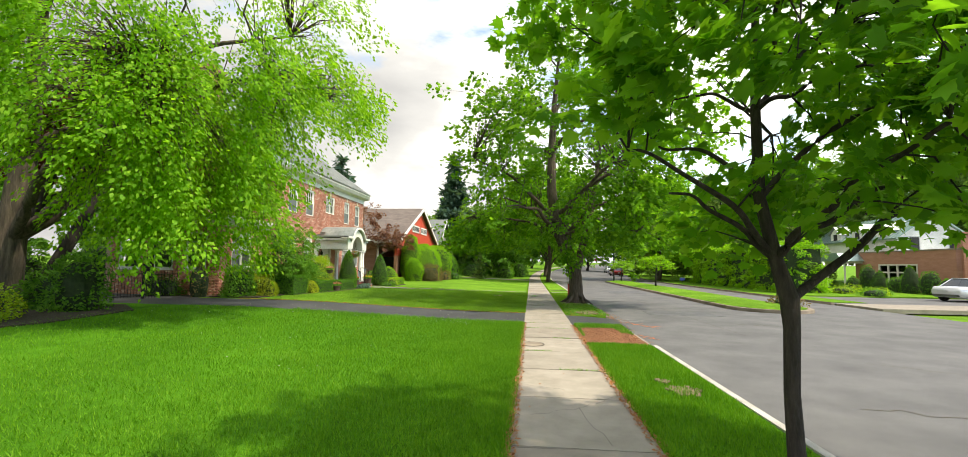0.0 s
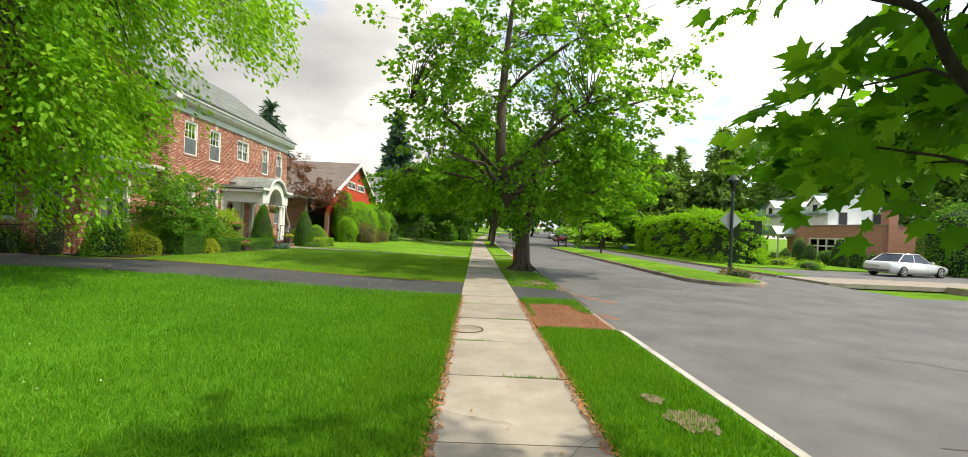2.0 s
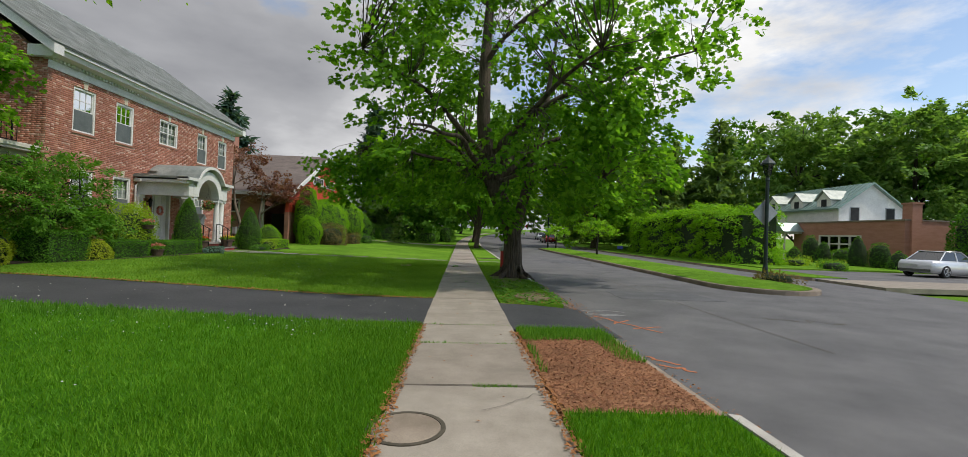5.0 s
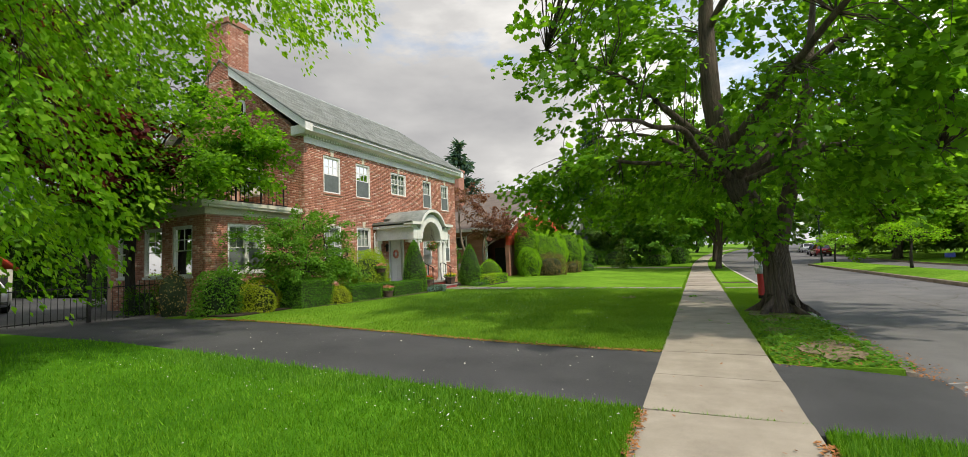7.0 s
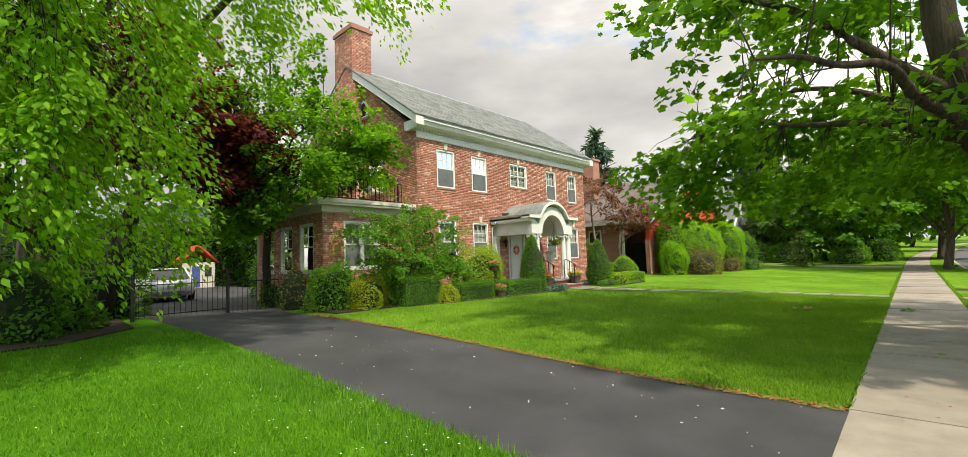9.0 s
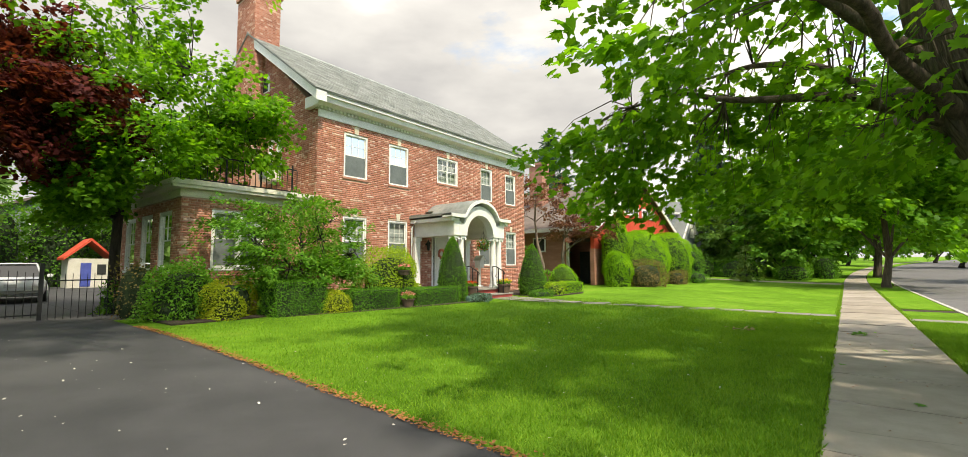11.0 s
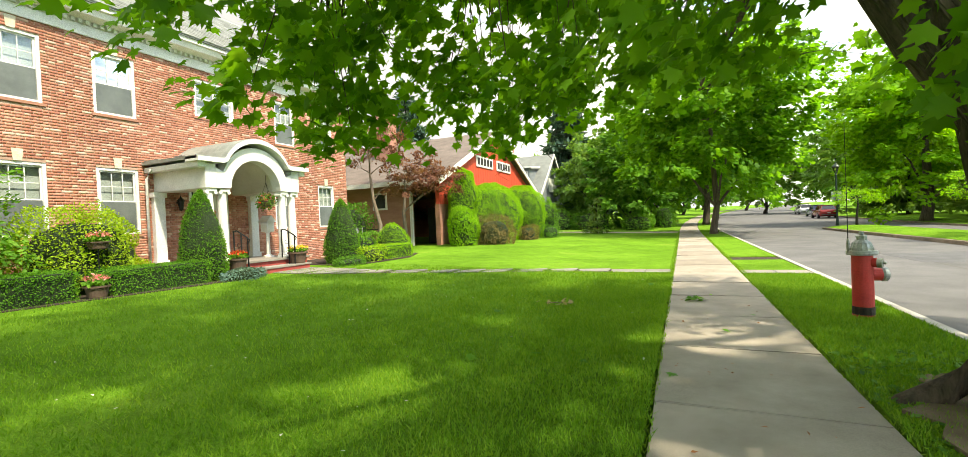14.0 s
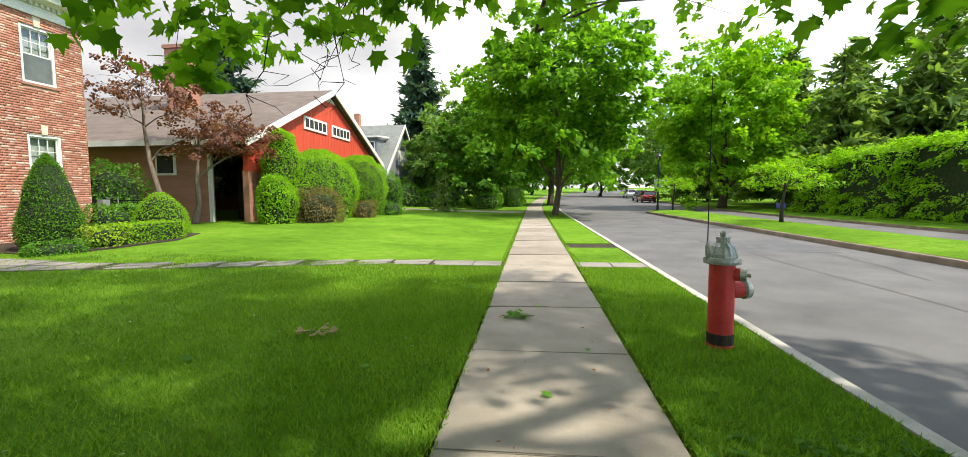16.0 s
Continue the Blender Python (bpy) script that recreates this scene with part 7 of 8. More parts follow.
part("chimney", Mesh().box(-17.3, 68, 6, -16.8, 68.5, 9.2), PINK_BRICK, grey)
back = thing("rear_house", (0, 0, 0), "grey clapboard house seen beyond the driveway", "house")
part("wall", Mesh().box(-58, 20, 0, -46, 36, 5.6).prism([(20, 5.6), (36, 5.6), (28, 9)], "x", -58, -46), GREY_SIDING, back)
for y in (22, 25, 29, 33):
    for z in (0.9, 3.7):
        part("window", Mesh().box(-46.0, y, z, -45.94, y + 1.1, z + 1.4), WHITE, back)
        part("pane", Mesh().box(-45.94, y + 0.1, z + 0.1, -45.92, y + 1.0, z + 1.3), ROOM_SHADE, back)
part("roof", Mesh().prism([(19.5, 5.4), (28, 9.05), (36.5, 5.4), (36.5, 5.6), (28, 9.25), (19.5, 5.6)], "x", -58.4, -45.6), BROWN_ROOF, back)
play = thing("playhouse", (-39.0, 24.0, YARD), "small plastic playhouse with a red roof in the backyard", "playhouse")
part("walls", Mesh().box(-1.2, -1.4, 0, 1.2, 1.4, 2.0), CREAM, play, bevel=0.02)
part("roof", Mesh().prism([(-1.7, 1.9), (0, 3.2), (1.7, 1.9), (1.7, 2.05), (0, 3.4), (-1.7, 2.05)], "x", -1.4, 1.4), RED_SIDING, play, "red pitched roof")
part("door", Mesh().box(1.2, -0.6, 0.1, 1.24, 0.1, 1.7), PLAY_BLUE, play, "blue door")
part("window", Mesh().box(1.2, 0.5, 0.9, 1.24, 1.1, 1.6), ROOM_SHADE, play)

play.scale = (0.8, 0.75, 0.93)

# brown brick building across the street, with a white storey and green metal roof
bb = thing("brown_brick_building", (0, 0, 0), "one-storey brown brick building with a white upper storey and green roof", "building")
BX, BY = 32.0, 40.6
WINB = [(44.2, 48.4, 0.8, 2.35)]
part("brick_wall", wall_with_holes("x", BX, BX + 0.3, BY, 51.5, 0, 3.5, WINB), PINK_BRICK, bb)
part("south_wall", wall_with_holes("y", BY, BY + 0.3, BX + 0.3, 52, 0, 3.5, [(36.5, 40.0, 1.0, 2.4)]), PINK_BRICK, bb)
part("coping", Mesh().box(BX - 0.06, BY - 0.06, 3.5, BX + 0.4, 51.5, 3.6).box(BX + 0.4, BY - 0.06, 3.5, 52, BY + 0.4, 3.6), OLD_CURB, bb)
part("flat_roof", Mesh().box(BX + 0.3, BY + 0.3, 3.1, 52, 51.5, 3.2), LEAD, bb)
part("chimney", Mesh().box(BX + 0.4, BY - 0.15, 0, BX + 1.15, BY + 0.6, 4.7).box(BX + 0.33, BY - 0.22, 4.7, BX + 1.22, BY + 0.67, 4.82), PINK_BRICK, bb)
for nm, ax, pl, a0, a1, z0, z1, k in (("window", "x", BX, 44.2, 48.4, 0.8, 2.35, 4), ("window", "y", BY, 36.5, 40.0, 1.0, 2.4, 3)):
    w = new(nm)
    w.parent = bb
    tagged(w, "wide cream-framed window")
    fm, gm = Mesh(), Mesh()
    for i in range(k + 1):
        a = a0 + (a1 - a0) * i / k
        fm.box(*((pl - 0.02, a - 0.07, z0, pl + 0.1, a + 0.07, z1) if ax == "x" else (a - 0.07, pl - 0.02, z0, a + 0.07, pl + 0.1, z1)))
    for z in (z0, (z0 + z1) / 2 + 0.1, z1):
        fm.box(*((pl - 0.015, a0 - 0.07, z - 0.06, pl + 0.09, a1 + 0.07, z + 0.06) if ax == "x" else (a0 - 0.07, pl - 0.015, z - 0.06, a1 + 0.07, pl + 0.09, z + 0.06)))
    gm.box(*((pl + 0.06, a0, z0, pl + 0.07, a1, z1) if ax == "x" else (a0, pl + 0.06, z0, a1, pl + 0.07, z1)))
    part("frame", fm, CREAM, w)
    part("pane", gm, CAR_GLASS, w)
UX0, UX1, UY = 33.3, 39.2, 47.9
um = (UX0 + UX1) / 2
part("upper_storey", Mesh().prism([(UX0, 3.5), (UX1, 3.5), (UX1, 5.0), (um, 7.1), (UX0, 5.0)], "y", UY, 60), WHITE, bb, "white clapboard upper storey")
for s in (-1, 1):
    e = um + s * (um - UX0 + 0.35)
    rfp = part("metal_roof", Mesh().prism([(e, 4.72), (um, 7.08), (um, 7.2), (e, 4.84)], "y", UY - 0.35, 60.3), GREEN_METAL, bb, "green standing-seam metal roof")
    if s < 0:
        for i in range(25):
            y = UY - 0.3 + i * 0.5
            part("seam", Mesh().prism([(e, 4.84), (um, 7.2), (um, 7.25), (e, 4.89)], "y", y, y + 0.03), GREEN_METAL, rfp)
for k in range(3):
    y = 48.7 + 3.4 * k
    d = part("dormer", Mesh().prism([(y, 4.6), (y + 1.6, 4.6), (y + 1.6, 5.7), (y + 0.8, 6.45), (y, 5.7)], "x", UX0 - 0.05, um - 0.9), WHITE, bb, "white gabled dormer")
    for s in (0, 1):
        part("dormer_roof", Mesh().prism([(y - 0.15 + 1.9 * s, 5.6), (y + 0.8, 6.5), (y + 0.8, 6.58), (y - 0.15 + 1.9 * s, 5.68)], "x", UX0 - 0.25, um - 0.7), LEAD, d)
    part("pane", Mesh().box(UX0 - 0.075, y + 0.5, 4.75, UX0 - 0.05, y + 1.1, 5.7), ROOM_SHADE, d)
for x in (34.3, 37.6):
    part("window", Mesh().box(x, UY - 0.03, 3.7, x + 0.9, UY - 0.002, 5.0), PLATE_PAPER, bb)
    part("pane", Mesh().box(x + 0.08, UY - 0.045, 3.78, x + 0.82, UY - 0.03, 4.92), ROOM_SHADE, bb)
entry = part("entry_porch", Mesh().box(BX - 1.6, 50.6, 0, BX - 1.5, 50.75, 2.5).box(BX - 1.6, 53.2, 0, BX - 1.5, 53.35, 2.5).box(BX - 1.7, 50.5, 2.5, BX, 53.5, 2.7), CREAM, bb, "cream latticed entry porch")
part("porch_roof", Mesh().prism([(50.2, 2.7), (53.8, 2.7), (53.0, 3.5), (51.0, 3.5)], "x", BX - 2.0, BX), GREEN_METAL, entry)

# ---- street furniture ----
def street_lamp(at, sign, label):
    t = thing("street_lamp", at, label, "street lamp", "post lamps")
    part("post", Mesh().lathe([(0.16, 0), (0.16, 0.08), (0.11, 0.12), (0.10, 0.5), (0.075, 0.6), (0.065, 3.9), (0.09, 3.95), (0.05, 4.05), (0.09, 4.12)], 16), LAMP_GREEN, t)
    part("glass", Mesh().lathe([(0.10, 4.14), (0.20, 4.55)], 6), LAMP_GLASS, t, "frosted six-sided lamp glass")
    bars = Mesh()
    for k in range(6):
        a = 2 * math.pi * k / 6
        bars.tube([(0.102 * math.cos(a), 0.102 * math.sin(a), 4.12), (0.205 * math.cos(a), 0.205 * math.sin(a), 4.56)], [0.012, 0.012], 5)
    part("cage", bars, LAMP_GREEN, t)
    part("hood", Mesh().lathe([(0.27, 4.55), (0.27, 4.59), (0.17, 4.72), (0.08, 4.80), (0.05, 4.84), (0.02, 4.92), (0.0, 4.95)], 12), LAMP_GREEN, t)
    if sign:
        part("road_sign", Mesh().prism([(0, 2.15), (0.52, 2.67), (0, 3.19), (-0.52, 2.67)], "y", 0.09, 0.10), PLATE_PAPER, t, "back of a diamond road sign")
    else:
        part("road_sign", Mesh().box(-0.3, 0.09, 1.9, 0.3, 0.10, 2.7), PLATE_PAPER, t, "back of a square road sign")
    return t


street_lamp((12.07, 26.67, 0.05), True, "dark green post lamp with a lantern head on the island")
street_lamp((10.6, 63.8, rise(63.8) - 0.1), False, "distant dark green post lamp at the island's end")

hyd = thing("fire_hydrant", (1.95, 28.75, -0.01), "faded red fire hydrant with silver bonnet and caps", "hydrant")
part("barrel", Mesh().lathe([(0.125, 0), (0.125, 0.03), (0.118, 0.04), (0.116, 0.82)], 28), HYDRANT_RED, hyd, smooth=False)
part("base_ring", Mesh().lathe([(0.121, 0.0), (0.123, 0.12), (0.119, 0.14)], 28), DARK_BARK, hyd, "chipped black base")
part("flange", Mesh().lathe([(0.12, 0.815), (0.165, 0.82), (0.17, 0.845), (0.165, 0.875), (0.13, 0.88)], 28), SILVER, hyd)
part("bonnet", Mesh().lathe([(0.132, 0.88), (0.13, 0.91), (0.10, 0.985), (0.06, 1.02), (0.058, 1.055), (0.065, 1.06), (0.06, 1.075), (0.0, 1.08)], 28, flute=0.05), SILVER, hyd, "fluted silver bonnet with green weathering")
part("operating_nut", Mesh().lathe([(0.028, 1.075), (0.028, 1.115), (0.018, 1.13), (0, 1.13)], 5), SILVER, hyd)
pump = part("pumper_outlet", Mesh().tube([(0.09, 0.02, 0.56), (0.21, 0.04, 0.56)], [0.085, 0.085], 20), HYDRANT_RED, hyd)
part("pumper_cap", Mesh().tube([(0.20, 0.038, 0.56), (0.215, 0.04, 0.56), (0.262, 0.05, 0.56), (0.27, 0.052, 0.56)], [0.085, 0.098, 0.092, 0.06], 20), SILVER, pump)
part("cap_nut", Mesh().tube([(0.27, 0.052, 0.56), (0.305, 0.06, 0.56)], [0.022, 0.022], 5), SILVER, pump)
hose = part("hose_outlet", Mesh().tube([(0.09, -0.05, 0.72), (0.14, -0.075, 0.72)], [0.062, 0.062], 18), HYDRANT_RED, hyd)
part("hose_cap", Mesh().tube([(0.14, -0.075, 0.72), (0.185, -0.1, 0.72)], [0.066, 0.06], 18), SILVER, hose)
part("cap_nut", Mesh().tube([(0.185, -0.1, 0.72), (0.215, -0.117, 0.72)], [0.018, 0.018], 5), SILVER, hose)
rod = part("marker_rod", Mesh().tube([(-0.155, -0.04, 0.85), (-0.155, -0.04, 0.93), (-0.155, -0.04, 2.6)], [0.010, 0.006, 0.003], 6), IRON, hyd, "thin flexible marker rod")
part("spring", Mesh().lathe([(0.012, 0.86), (0.022, 0.93), (0.022, 0.98), (0.010, 1.04)], 10, (-0.155, -0.04, 0)), SILVER, rod)

gate = thing("driveway_gate", (-15.3, 16.45, YARD), "black iron double gate across the driveway", "gate")
for y in (0, 2.35):
    part("gate_post", Mesh().box(-0.04, y - 0.04, 0, 0.04, y + 0.04, 1.35), IRON, gate)
for z in (0.12, 0.95):
    part("crossbar", Mesh().box(-0.015, 0.04, z, 0.015, 2.31, z + 0.03), IRON, gate)
for i in range(1, 17):
    y = i * 2.35 / 17
    part("bar", Mesh().tube([(0, y, 0.08), (0, y, 1.1 + 0.12 * math.sin(math.pi * i / 17))], [0.009, 0.007], 6), IRON, gate)
fence = thing("iron_fence", (-15.3, 18.85, YARD), "black iron fence between gate and sunroom", "fence")
for i in range(12):
    part("bar", Mesh().tube([(0, 0.1 + i * 0.14, 0.0), (0, 0.1 + i * 0.14, 1.1)], [0.009, 0.007], 6), IRON, fence)
part("rail", Mesh().box(-0.012, 0.05, 0.92, 0.012, 1.75, 0.95), IRON, fence)
fence2 = thing("iron_fence", (-17.2, 39.3, 0.28), "ornate black iron fence between the houses", "fence")
for i in range(26):
    part("bar", Mesh().tube([(i * 0.14, 0, 0), (i * 0.14, 0, 1.35 + 0.25 * abs(math.sin(i * 0.36)))], [0.009, 0.006], 5), IRON, fence2)
part("rail", Mesh().box(-0.05, -0.012, 1.05, 3.55, 0.012, 1.09).box(-0.05, -0.012, 0.15, 3.55, 0.012, 0.18), IRON, fence2)


# ---- cars ----
def car(name, at, turn, paint_mat, label, length=4.8, width=1.85, height=1.45, suv=False, group=""):
    """A car along +x: lofted body and cabin, wheels with rims, glass, lamps."""
    t = thing(name, at, label, "car", group, turn)
    L, W, H = length, width, height
    belt = 0.62 * H
    def loft(sections):
        m = Mesh()
        k = len(sections[0])
        for s in sections:
            m.v += s
        for i in range(len(sections) - 1):
            for j in range(k):
                m.f.append((i * k + j, i * k + (j + 1) % k, (i + 1) * k + (j + 1) % k, (i + 1) * k + j))
        m.f += [tuple(range(k)), tuple((len(sections) - 1) * k + j for j in reversed(range(k)))]
        return m
    def ring(x, w, z0, z1, tuck):
        return [(x, -w + tuck, z0), (x, w - tuck, z0), (x, w, z0 + 0.3 * (z1 - z0)), (x, w - 0.02, z0 + 0.75 * (z1 - z0)), (x, w - 0.12, z1), (x, -w + 0.12, z1), (x, -w + 0.02, z0 + 0.75 * (z1 - z0)), (x, -w, z0 + 0.3 * (z1 - z0))]
    w = W / 2
    tail = belt + (0.02 if not suv else 0.05)
    secs = [ring(-L / 2, w * 0.84, 0.42, tail - 0.14, 0.1), ring(-L / 2 + 0.14, w * 0.94, 0.26, tail, 0.1), ring(-L / 2 + 0.9, w, 0.2, tail + 0.02, 0.08), ring(0, w, 0.19, belt, 0.08), ring(L / 2 - 1.3, w, 0.2, belt - 0.05, 0.08), ring(L / 2 - 0.25, w * 0.92, 0.24, belt - 0.2, 0.1), ring(L / 2, w * 0.78, 0.36, belt - 0.34, 0.1)]
    body = part("body", loft(secs), paint_mat, t, bevel=0.02, smooth=True)
    c0, c1 = (-L / 2 + (0.12 if suv else 0.55)), L / 2 - 1.55
    r0, r1 = (-L / 2 + (0.5 if suv else 1.35)), L / 2 - 2.35
    gm = Mesh()
    bz = belt - 0.06
    gv = [(c0, -w + 0.12, bz), (c0, w - 0.12, bz), (c1, w - 0.12, bz), (c1, -w + 0.12, bz), (r0, -w + 0.32, H - 0.05), (r0, w - 0.32, H - 0.05), (r1, w - 0.32, H - 0.05), (r1, -w + 0.32, H - 0.05)]
    gm.add(gv, [(0, 1, 5, 4), (1, 2, 6, 5), (2, 3, 7, 6), (3, 0, 4, 7), (4, 5, 6, 7), (0, 3, 2, 1)])
    part("cabin_glass", gm, CAR_GLASS, t, "dark tinted windows", 0.03)
    rm = Mesh().box(r0 - 0.05, -w + 0.28, H - 0.07, r1 + 0.08, w - 0.28, H)
    part("roof", rm, paint_mat, t, bevel=0.03, smooth=True)
    for s in (-1, 1):
        for (xa, xb) in ((c0, r0), ((c0 + c1) / 2, (r0 + r1) / 2 + 0.1), (c1, r1)):
            part("pillar", Mesh().tube([(xa, s * (w - 0.115), bz), (xb, s * (w - 0.315), H - 0.04)], [0.035, 0.03], 6), paint_mat, t)
    for x in (-L / 2 + 0.95, L / 2 - 0.9):
        for s in (-1, 1):
            wh = part("wheel", Mesh().tube([(x, s * (w - 0.2), 0.335), (x, s * (w - 0.19), 0.335), (x, s * (w + 0.0), 0.335), (x, s * (w + 0.012), 0.335)], [0.30, 0.335, 0.335, 0.30], 24), TYRE, t)
            rimm = Mesh().tube([(x, s * (w + 0.012), 0.335), (x, s * (w + 0.018), 0.335)], [0.06, 0.05], 10)
            for k in range(5):
                a = 2 * math.pi * k / 5
                rimm.tube([(x, s * (w + 0.014), 0.335), (x + 0.21 * math.cos(a), s * (w + 0.016), 0.335 + 0.21 * math.sin(a))], [0.035, 0.028], 6)
            rimm.tube([(x + 0.22 * math.cos(a), s * (w + 0.014), 0.335 + 0.22 * math.sin(a)) for a in span(0, 6.283, 20)], [0.018] * 21, 5)
            part("rim", rimm, ALLOY, wh)
    for s in (-1, 1):
        part("tail_lamp", Mesh().box(-L / 2 - 0.005 + 0.05, s * w * 0.55 - 0.18, belt - 0.22, -L / 2 + 0.16, s * w * 0.55 + 0.22, belt - 0.09), TAIL, t, "red tail lamp", 0.02)
        part("head_lamp", Mesh().box(L / 2 - 0.22, s * w * 0.6 - 0.18, belt - 0.40, L / 2 - 0.06, s * w * 0.6 + 0.16, belt - 0.28), LAMP_GLASS, t, "clear head lamp", 0.02)
        part("mirror", Mesh().box(c1 - 0.35, s * (w + 0.08) - 0.09, belt - 0.02, c1 - 0.2, s * (w + 0.08) + 0.09, belt + 0.12), paint_mat, t, bevel=0.03)
    part("number_plate", Mesh().box(-L / 2 - 0.012, -0.16, 0.55, -L / 2 + 0.05, 0.16, 0.68), PLATE_PAPER, t)
    part("bumper", Mesh().box(-L / 2 - 0.02, -w * 0.8, 0.33, -L / 2 + 0.12, w * 0.8, 0.48), CAR_DARK, t, bevel=0.03)
    return t


car("white_sedan", (27.3, 33.6, -0.03), 12, CAR_WHITE, "pearl white sedan parked across the street", 4.9)
car("silver_sedan", (-25.6, 19.4, YARD), 172, CAR_SILVER, "silver sedan parked behind the driveway gate", 4.8)
car("white_wagon", (-33.5, 18.2, YARD), 100, CAR_WHITE, "white wagon parked deep in the yard", 4.8, 1.85, 1.6, True)
cars = "cars parked along the far kerb"
for x, y, mt, lab, suv in ((15.2, 86.0, CAR_RED, "red hatchback parked at the far kerb", True), (15.9, 93, CAR_BLUE, "blue car parked at the far kerb", False), (16.5, 106, CAR_WHITE, "white car parked up the street", True), (18.6, 121, CAR_DARK, "grey car parked up the street", True)):
    car("parked_car", (x - bend(86) + bend(y) * 0.6, y, rise(y) + ROAD_Z), 90, mt, lab, 4.4, 1.8, 1.5, suv, cars)
stop = thing("stop_sign", (17.0, 126, rise(126)), "distant red octagonal sign on a post", "road sign")
part("post", Mesh().box(-0.03, -0.03, 0, 0.03, 0.03, 2.6), PLATE_PAPER, stop)
part("plate", Mesh().prism([(0.42 * math.cos(a), 2.7 + 0.42 * math.sin(a)) for a in span(0.3927, 0.3927 + 2 * math.pi, 8)[:-1]], "y", -0.06, -0.04), HYDRANT_RED, stop)
yard_sign = thing("yard_sign", (17.4, 58, rise(58) + 0.0), "small dark yard sign across the street", "sign")
part("board", Mesh().box(-0.3, -0.01, 0.35, 0.3, 0.01, 0.7), PLAY_BLUE, yard_sign)
part("stake", Mesh().box(-0.01, -0.01, 0, 0.01, 0.01, 0.35), IRON, yard_sign)

# ---- grass, litter and small debris ----
def blades(name, boxes, label, mat=BLADES, h=0.055):
    P = []
    q = np.random.default_rng(77)
    for x0, x1, y0, y1, n in boxes:
        P.append(np.stack([q.uniform(x0, x1, n), q.uniform(y0, y1, n)], 1))
    P = np.vstack(P)
    z = np.array([near_edge(x, y) if x < 0 else verge_z(x, y) for x, y in P])
    n = len(P)
    base = np.column_stack([P, z - 0.004])
    a = q.random(n) * 6.283
    hh = h * (0.5 + 0.9 * q.random(n))
    side = np.column_stack([np.cos(a), np.sin(a), np.zeros(n)]) * (0.0045 + 0.004 * q.random(n))[:, None]
    tip = base + np.column_stack([q.normal(0, 0.022, n), q.normal(0, 0.022, n), hh])
    V = np.stack([base - side, base + side, tip], 1).reshape(-1, 3)
    ob = new(name, fast_mesh(name, V, np.arange(3 * n).reshape(-1, 3), mat))
    return tagged(ob, label, "grass", "", "stuff")


blades("lush_grass", [(-1.4, LX - 0.02, 3.0, 16.9, 36000), (-2.6, LX - 0.02, 3.0, 16.9, 40000), (-4.5, LX - 0.02, 3.5, 16.9, 40000), (-8, LX - 0.02, 4, 16.9, 50000), (-12, LX - 0.02, 5, 16.9, 40000), (RX + 0.04, CX, 4.5, 13.3, 42000), (RX + 0.04, CX, 16.25, 16.75, 2500), (LX - 0.10, LX + 0.03, 3, 16.9, 3000), (RX - 0.02, RX + 0.1, 3, 13.2, 3500)], "thick green mown grass blades", LUSH_BLADES)
blades("grass", [(-2, LX - 0.02, 19.95, 33.4, 40000), (-4, LX - 0.02, 19.95, 33.4, 50000), (-7, LX - 0.02, 19.95, 33.4, 50000), (-11, LX - 0.02, 19.95, 33.4, 50000), (RX + 0.04, CX, 21.0, 33.4, 50000), (LX - 0.10, LX + 0.03, 20, 60, 6000), (RX - 0.02, RX + 0.1, 20, 60, 5000)], "short pale green mown grass blades", h=0.045)
blades("joint_weeds", [(LX + 0.05, RX - 0.05, 15.66, 15.68, 160), (0.3, 0.75, 13.92, 13.98, 220), (LX, 0.2, 12.13, 12.17, 90), (0.2, RX, 10.44, 10.46, 90), (LX, RX, 16.94, 16.96, 90)], "small weeds growing in the pavement joints", FRESH_LEAF, 0.035)
blades("overgrown_grass", [(-8, LX - 0.1, 16.2, 16.95, 5000), (RX + 0.04, CX, 15.95, 16.75, 2600), (CX - 0.35, CX, 14.9, 16.2, 900), (RX + 0.04, RX + 0.12, 14.4, 15.6, 120)], "taller pale grass along the driveway edge", FRESH_LEAF, 0.09)


def scatter(name, boxes, size, mat, label, zf, shape="oval"):
    q = np.random.default_rng(len(name))
    P = np.vstack([np.stack([q.uniform(a, b, n), q.uniform(c, d, n)], 1) for a, b, c, d, n in boxes])
    pos = np.column_stack([P, [zf(x, y) for x, y in P]])
    n = len(P)
    ob = new(name, leaf_mesh(name, pos, q.normal(0, 1, (n, 3)) * [1, 1, 0.2], q.normal(0, 0.25, (n, 3)) + [0, 0, 1], size * (0.5 + q.random(n)), shape, mat))
    return tagged(ob, label, "debris", "", "stuff")


top_ = lambda x, y: 0.012 if LX < x < RX else near_edge(x, y) + 0.03
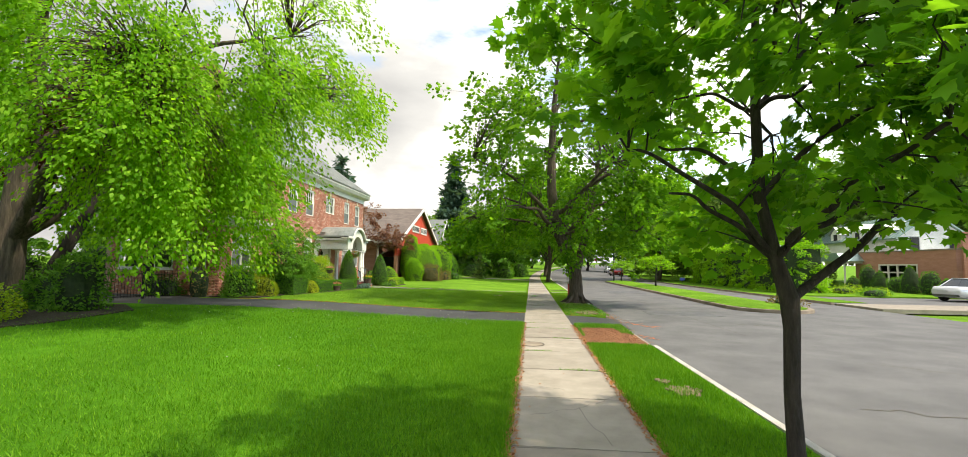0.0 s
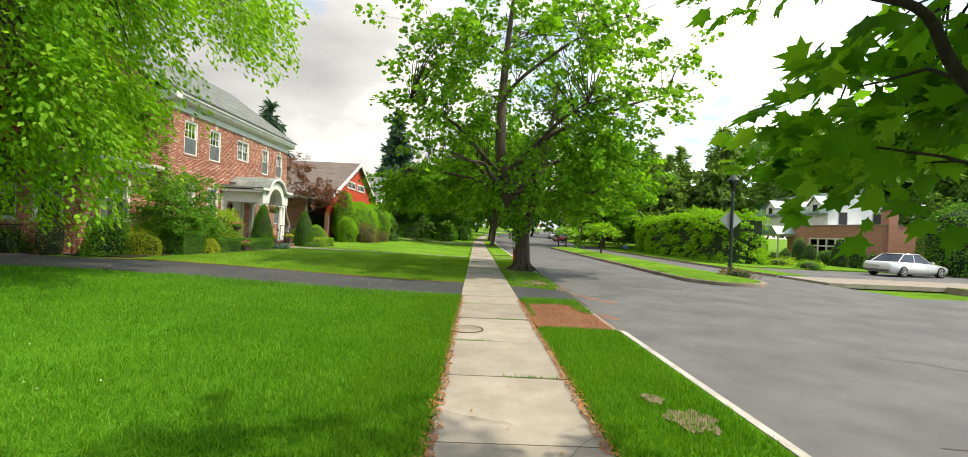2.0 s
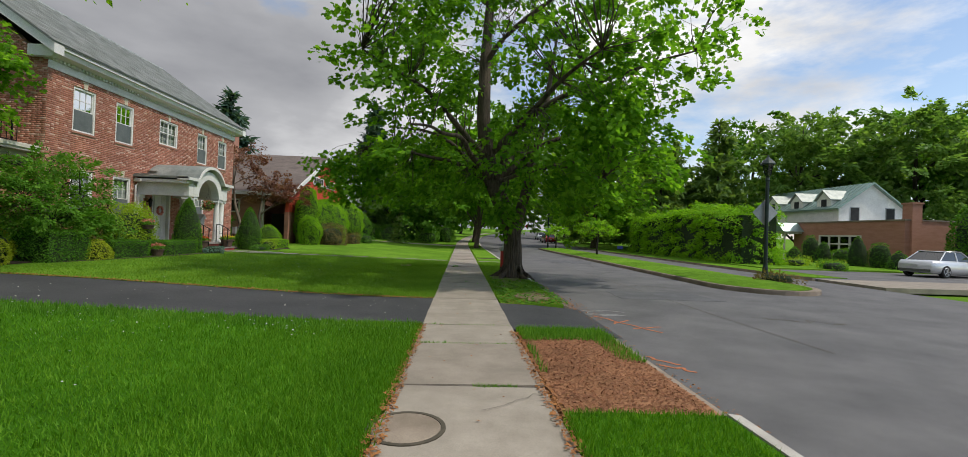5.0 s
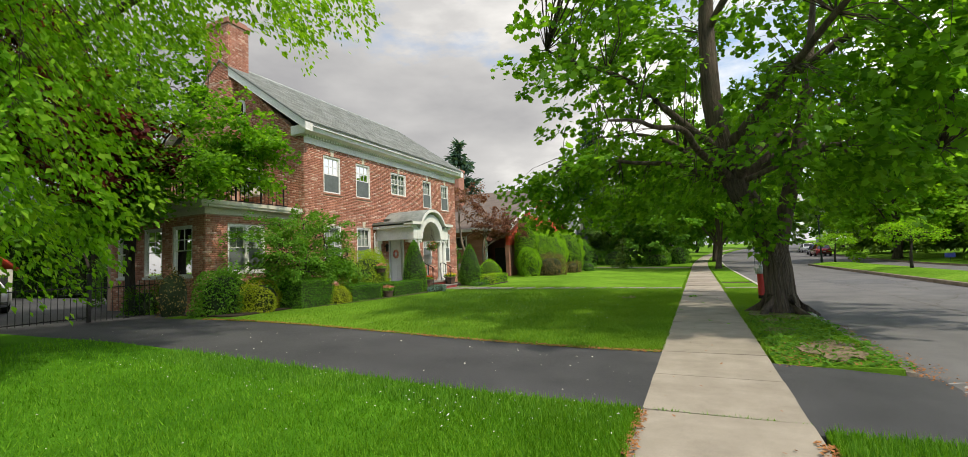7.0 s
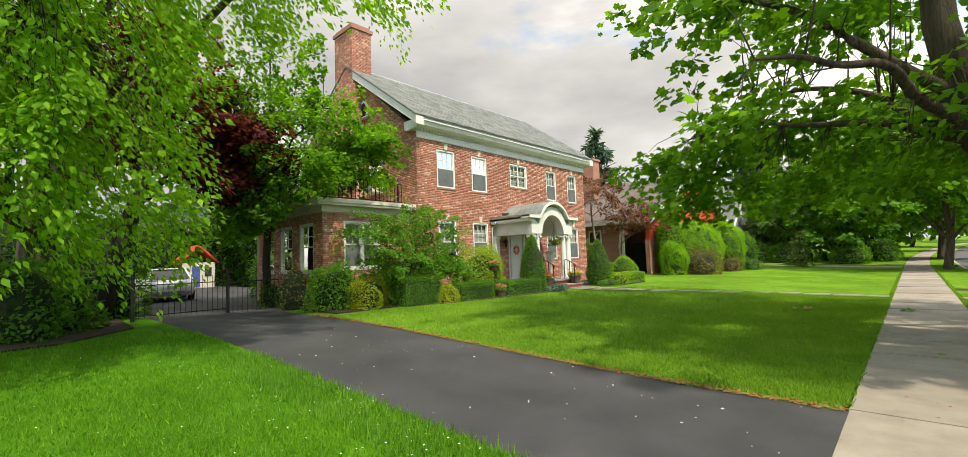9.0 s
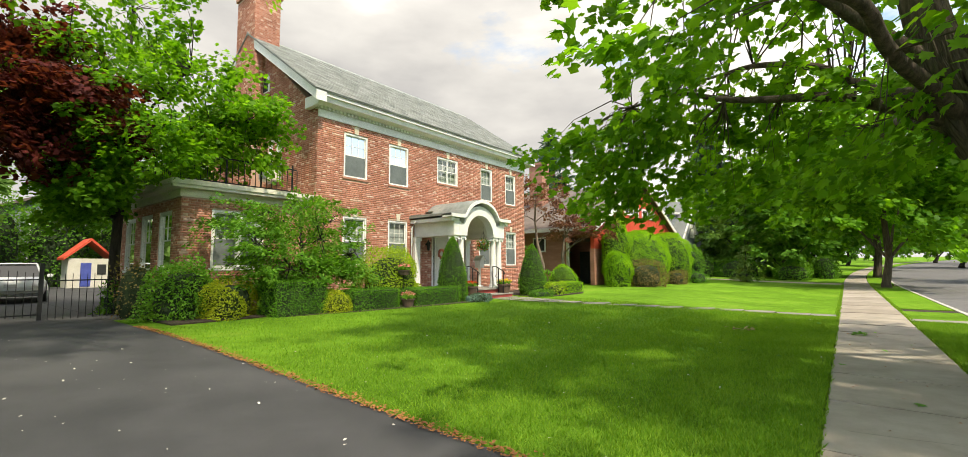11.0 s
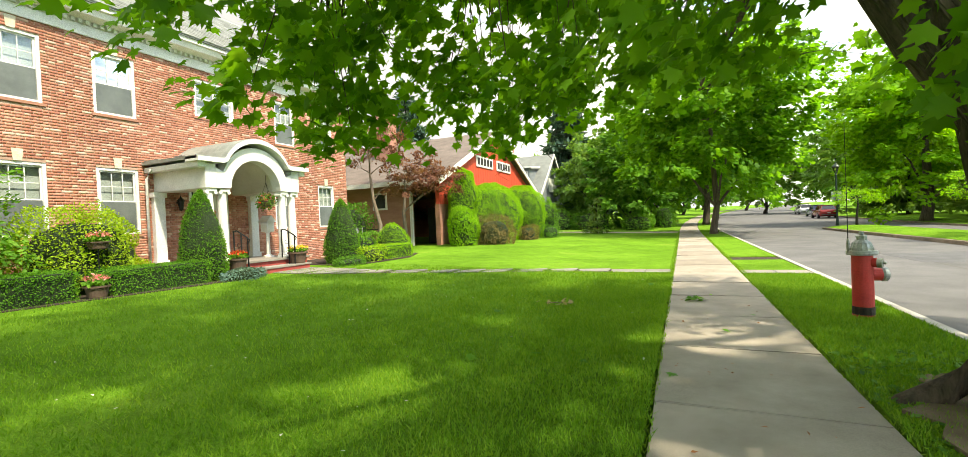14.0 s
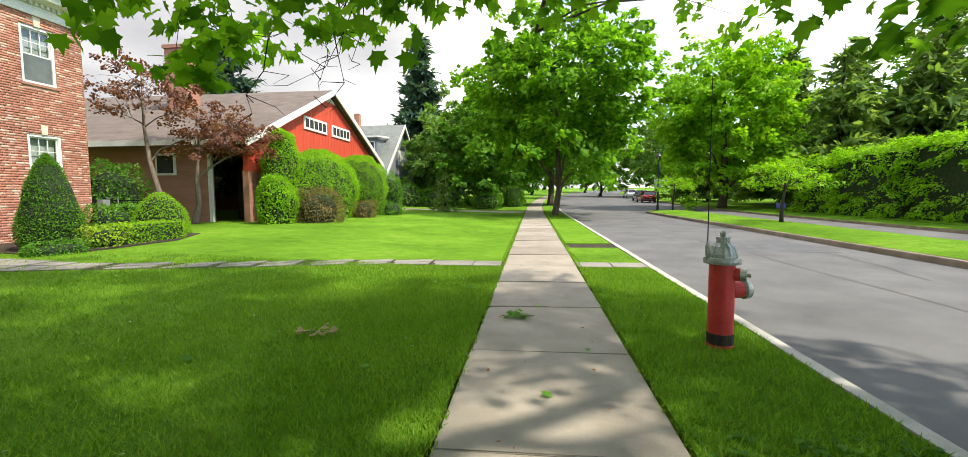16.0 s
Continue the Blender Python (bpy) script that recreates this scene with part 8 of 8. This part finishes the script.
scatter("dry_litter", [(LX - 0.05, LX + 0.08, 3, 16.9, 3200), (RX - 0.09, RX + 0.06, 3, 16.5, 3600), (LX, RX, 3, 34, 120), (-12, LX, 19.80, 19.93, 2400), (-12, LX, 19.84, 20.02, 600), (1.1, 2.75, 19.3, 21.5, 900), (2.5, 2.9, 19.5, 24, 500), (2.6, 3.1, 18.2, 21.5, 200), (CX + 0.12, CX + 0.35, 13, 20, 260)], 0.035, LITTER, "dry brown litter along the pavement edges", lambda x, y: lawn_z(x, y) + 0.014 if x < RX or y > 19.5 and x < CX else (0.0 if x < 1.6 else -0.03 - 0.07 * (x - 1.6)) if x < CX else ROAD_Z + 0.012)
scatter("mulch_chips", [(RX + 0.05, CX, 13.35, 16.2, 12000)], 0.026, MULCH, "shredded brown mulch chips", lambda x, y: -0.005 + 0.06 * math.sin(math.pi * (y - 13.28) / 2.99) * math.sin(math.pi * (x - RX) / (CX - RX)) + 0.004)
scatter("fallen_petals", [(-12, -0.6, 17, 19.8, 90), (-9, -0.6, 20.2, 33, 120)], 0.03, CREAM, "scattered pale petals", lambda x, y: lawn_z(x, y) + 0.012 if y < 19.88 else near_edge(x, y) + 0.05)
scatter("clover_flowers", [(-8, -0.6, 15.6, 16.9, 260), (-12, -3, 9, 16, 160)], 0.02, WHITE, "tiny white clover flowers in the grass", lambda x, y: near_edge(x, y) + 0.06)
scatter("fallen_maple_leaves", [(-3, -0.6, 21, 32, 10), (LX, RX, 22, 32, 7), (RX, CX, 21, 31, 8)], 0.10, FRESH_LEAF, "fallen green maple leaves", top_, "maple")
scatter("root_weeds", [(1.1, 2.6, 19.5, 24.5, 3600), (1.1, 2.5, 24.5, 27, 600)], 0.075, DEEP_LEAF, "weeds and scraps round the maple's foot", lambda x, y: verge_z(x, y) + 0.02)
sprig = thing("fallen_sprig", (-0.05, 29.6, 0.012), "fallen sprig of fresh maple leaves on the pavement", "twig")
q = np.random.default_rng(9)
ob = new("leaves", leaf_mesh("leaves", q.normal(0, 0.1, (16, 3)) * [1.3, 0.8, 0.15] + [0, 0, 0.02], q.normal(0, 1, (16, 3)) * [1, 1, 0.2], q.normal(0, 0.3, (16, 3)) + [0, 0, 1], np.full(16, 0.10), "maple", FRESH_LEAF))
ob.parent = sprig
part("stem", Mesh().tube([(-0.2, 0, 0.006), (0.2, 0.03, 0.008)], [0.004, 0.003], 5), PALE_BARK, sprig)

dry = thing("dead_leaf_spray", (-2.1, 28.6, lawn_z(-2.1, 28.6) + 0.03), "withered pale maple leaf spray on the lawn", "twig")
ob = new("leaves", leaf_mesh("leaves", q.normal(0, 0.09, (14, 3)) * [1.5, 0.7, 0.2] + [0, 0, 0.03], q.normal(0, 1, (14, 3)) * [1, 1, 0.3], q.normal(0, 0.5, (14, 3)) + [0, 0, 1], np.full(14, 0.11), "maple", DRY_LEAF))
ob.parent = dry
part("stem", Mesh().tube([(-0.25, 0, 0.02), (0, 0.02, 0.03), (0.22, -0.02, 0.02)], [0.005, 0.005, 0.003], 5), PALE_BARK, dry)

for k, (x, y, a, c) in enumerate(((1.95, 9.3, 0.22, 0.30), (1.78, 9.85, 0.10, 0.14), (2.0, 6.65, 0.26, 0.26), (1.95, 25.2, 0.72, 0.95), (1.55, 23.7, 0.22, 0.42), (1.95, 20.6, 0.38, 0.8), (1.5, 22.3, 0.25, 0.5))):
    o = [(x + a * math.cos(t) * (1 + 0.16 * math.sin(3 * t + k) + 0.13 * math.sin(7 * t + 2 * k) + 0.08 * math.sin(13 * t)), y + c * math.sin(t) * (1 + 0.16 * math.cos(2 * t + k) + 0.13 * math.cos(6 * t + k) + 0.08 * math.cos(11 * t + k))) for t in span(0, 2 * math.pi, 48)[:-1]]
    setting("bare_soil_patch", Mesh().prism([(min(p, CX - 0.02), q_) for p, q_ in o], "z", -0.05, 0.022), DIRT, "bare soil showing through the grass strip")
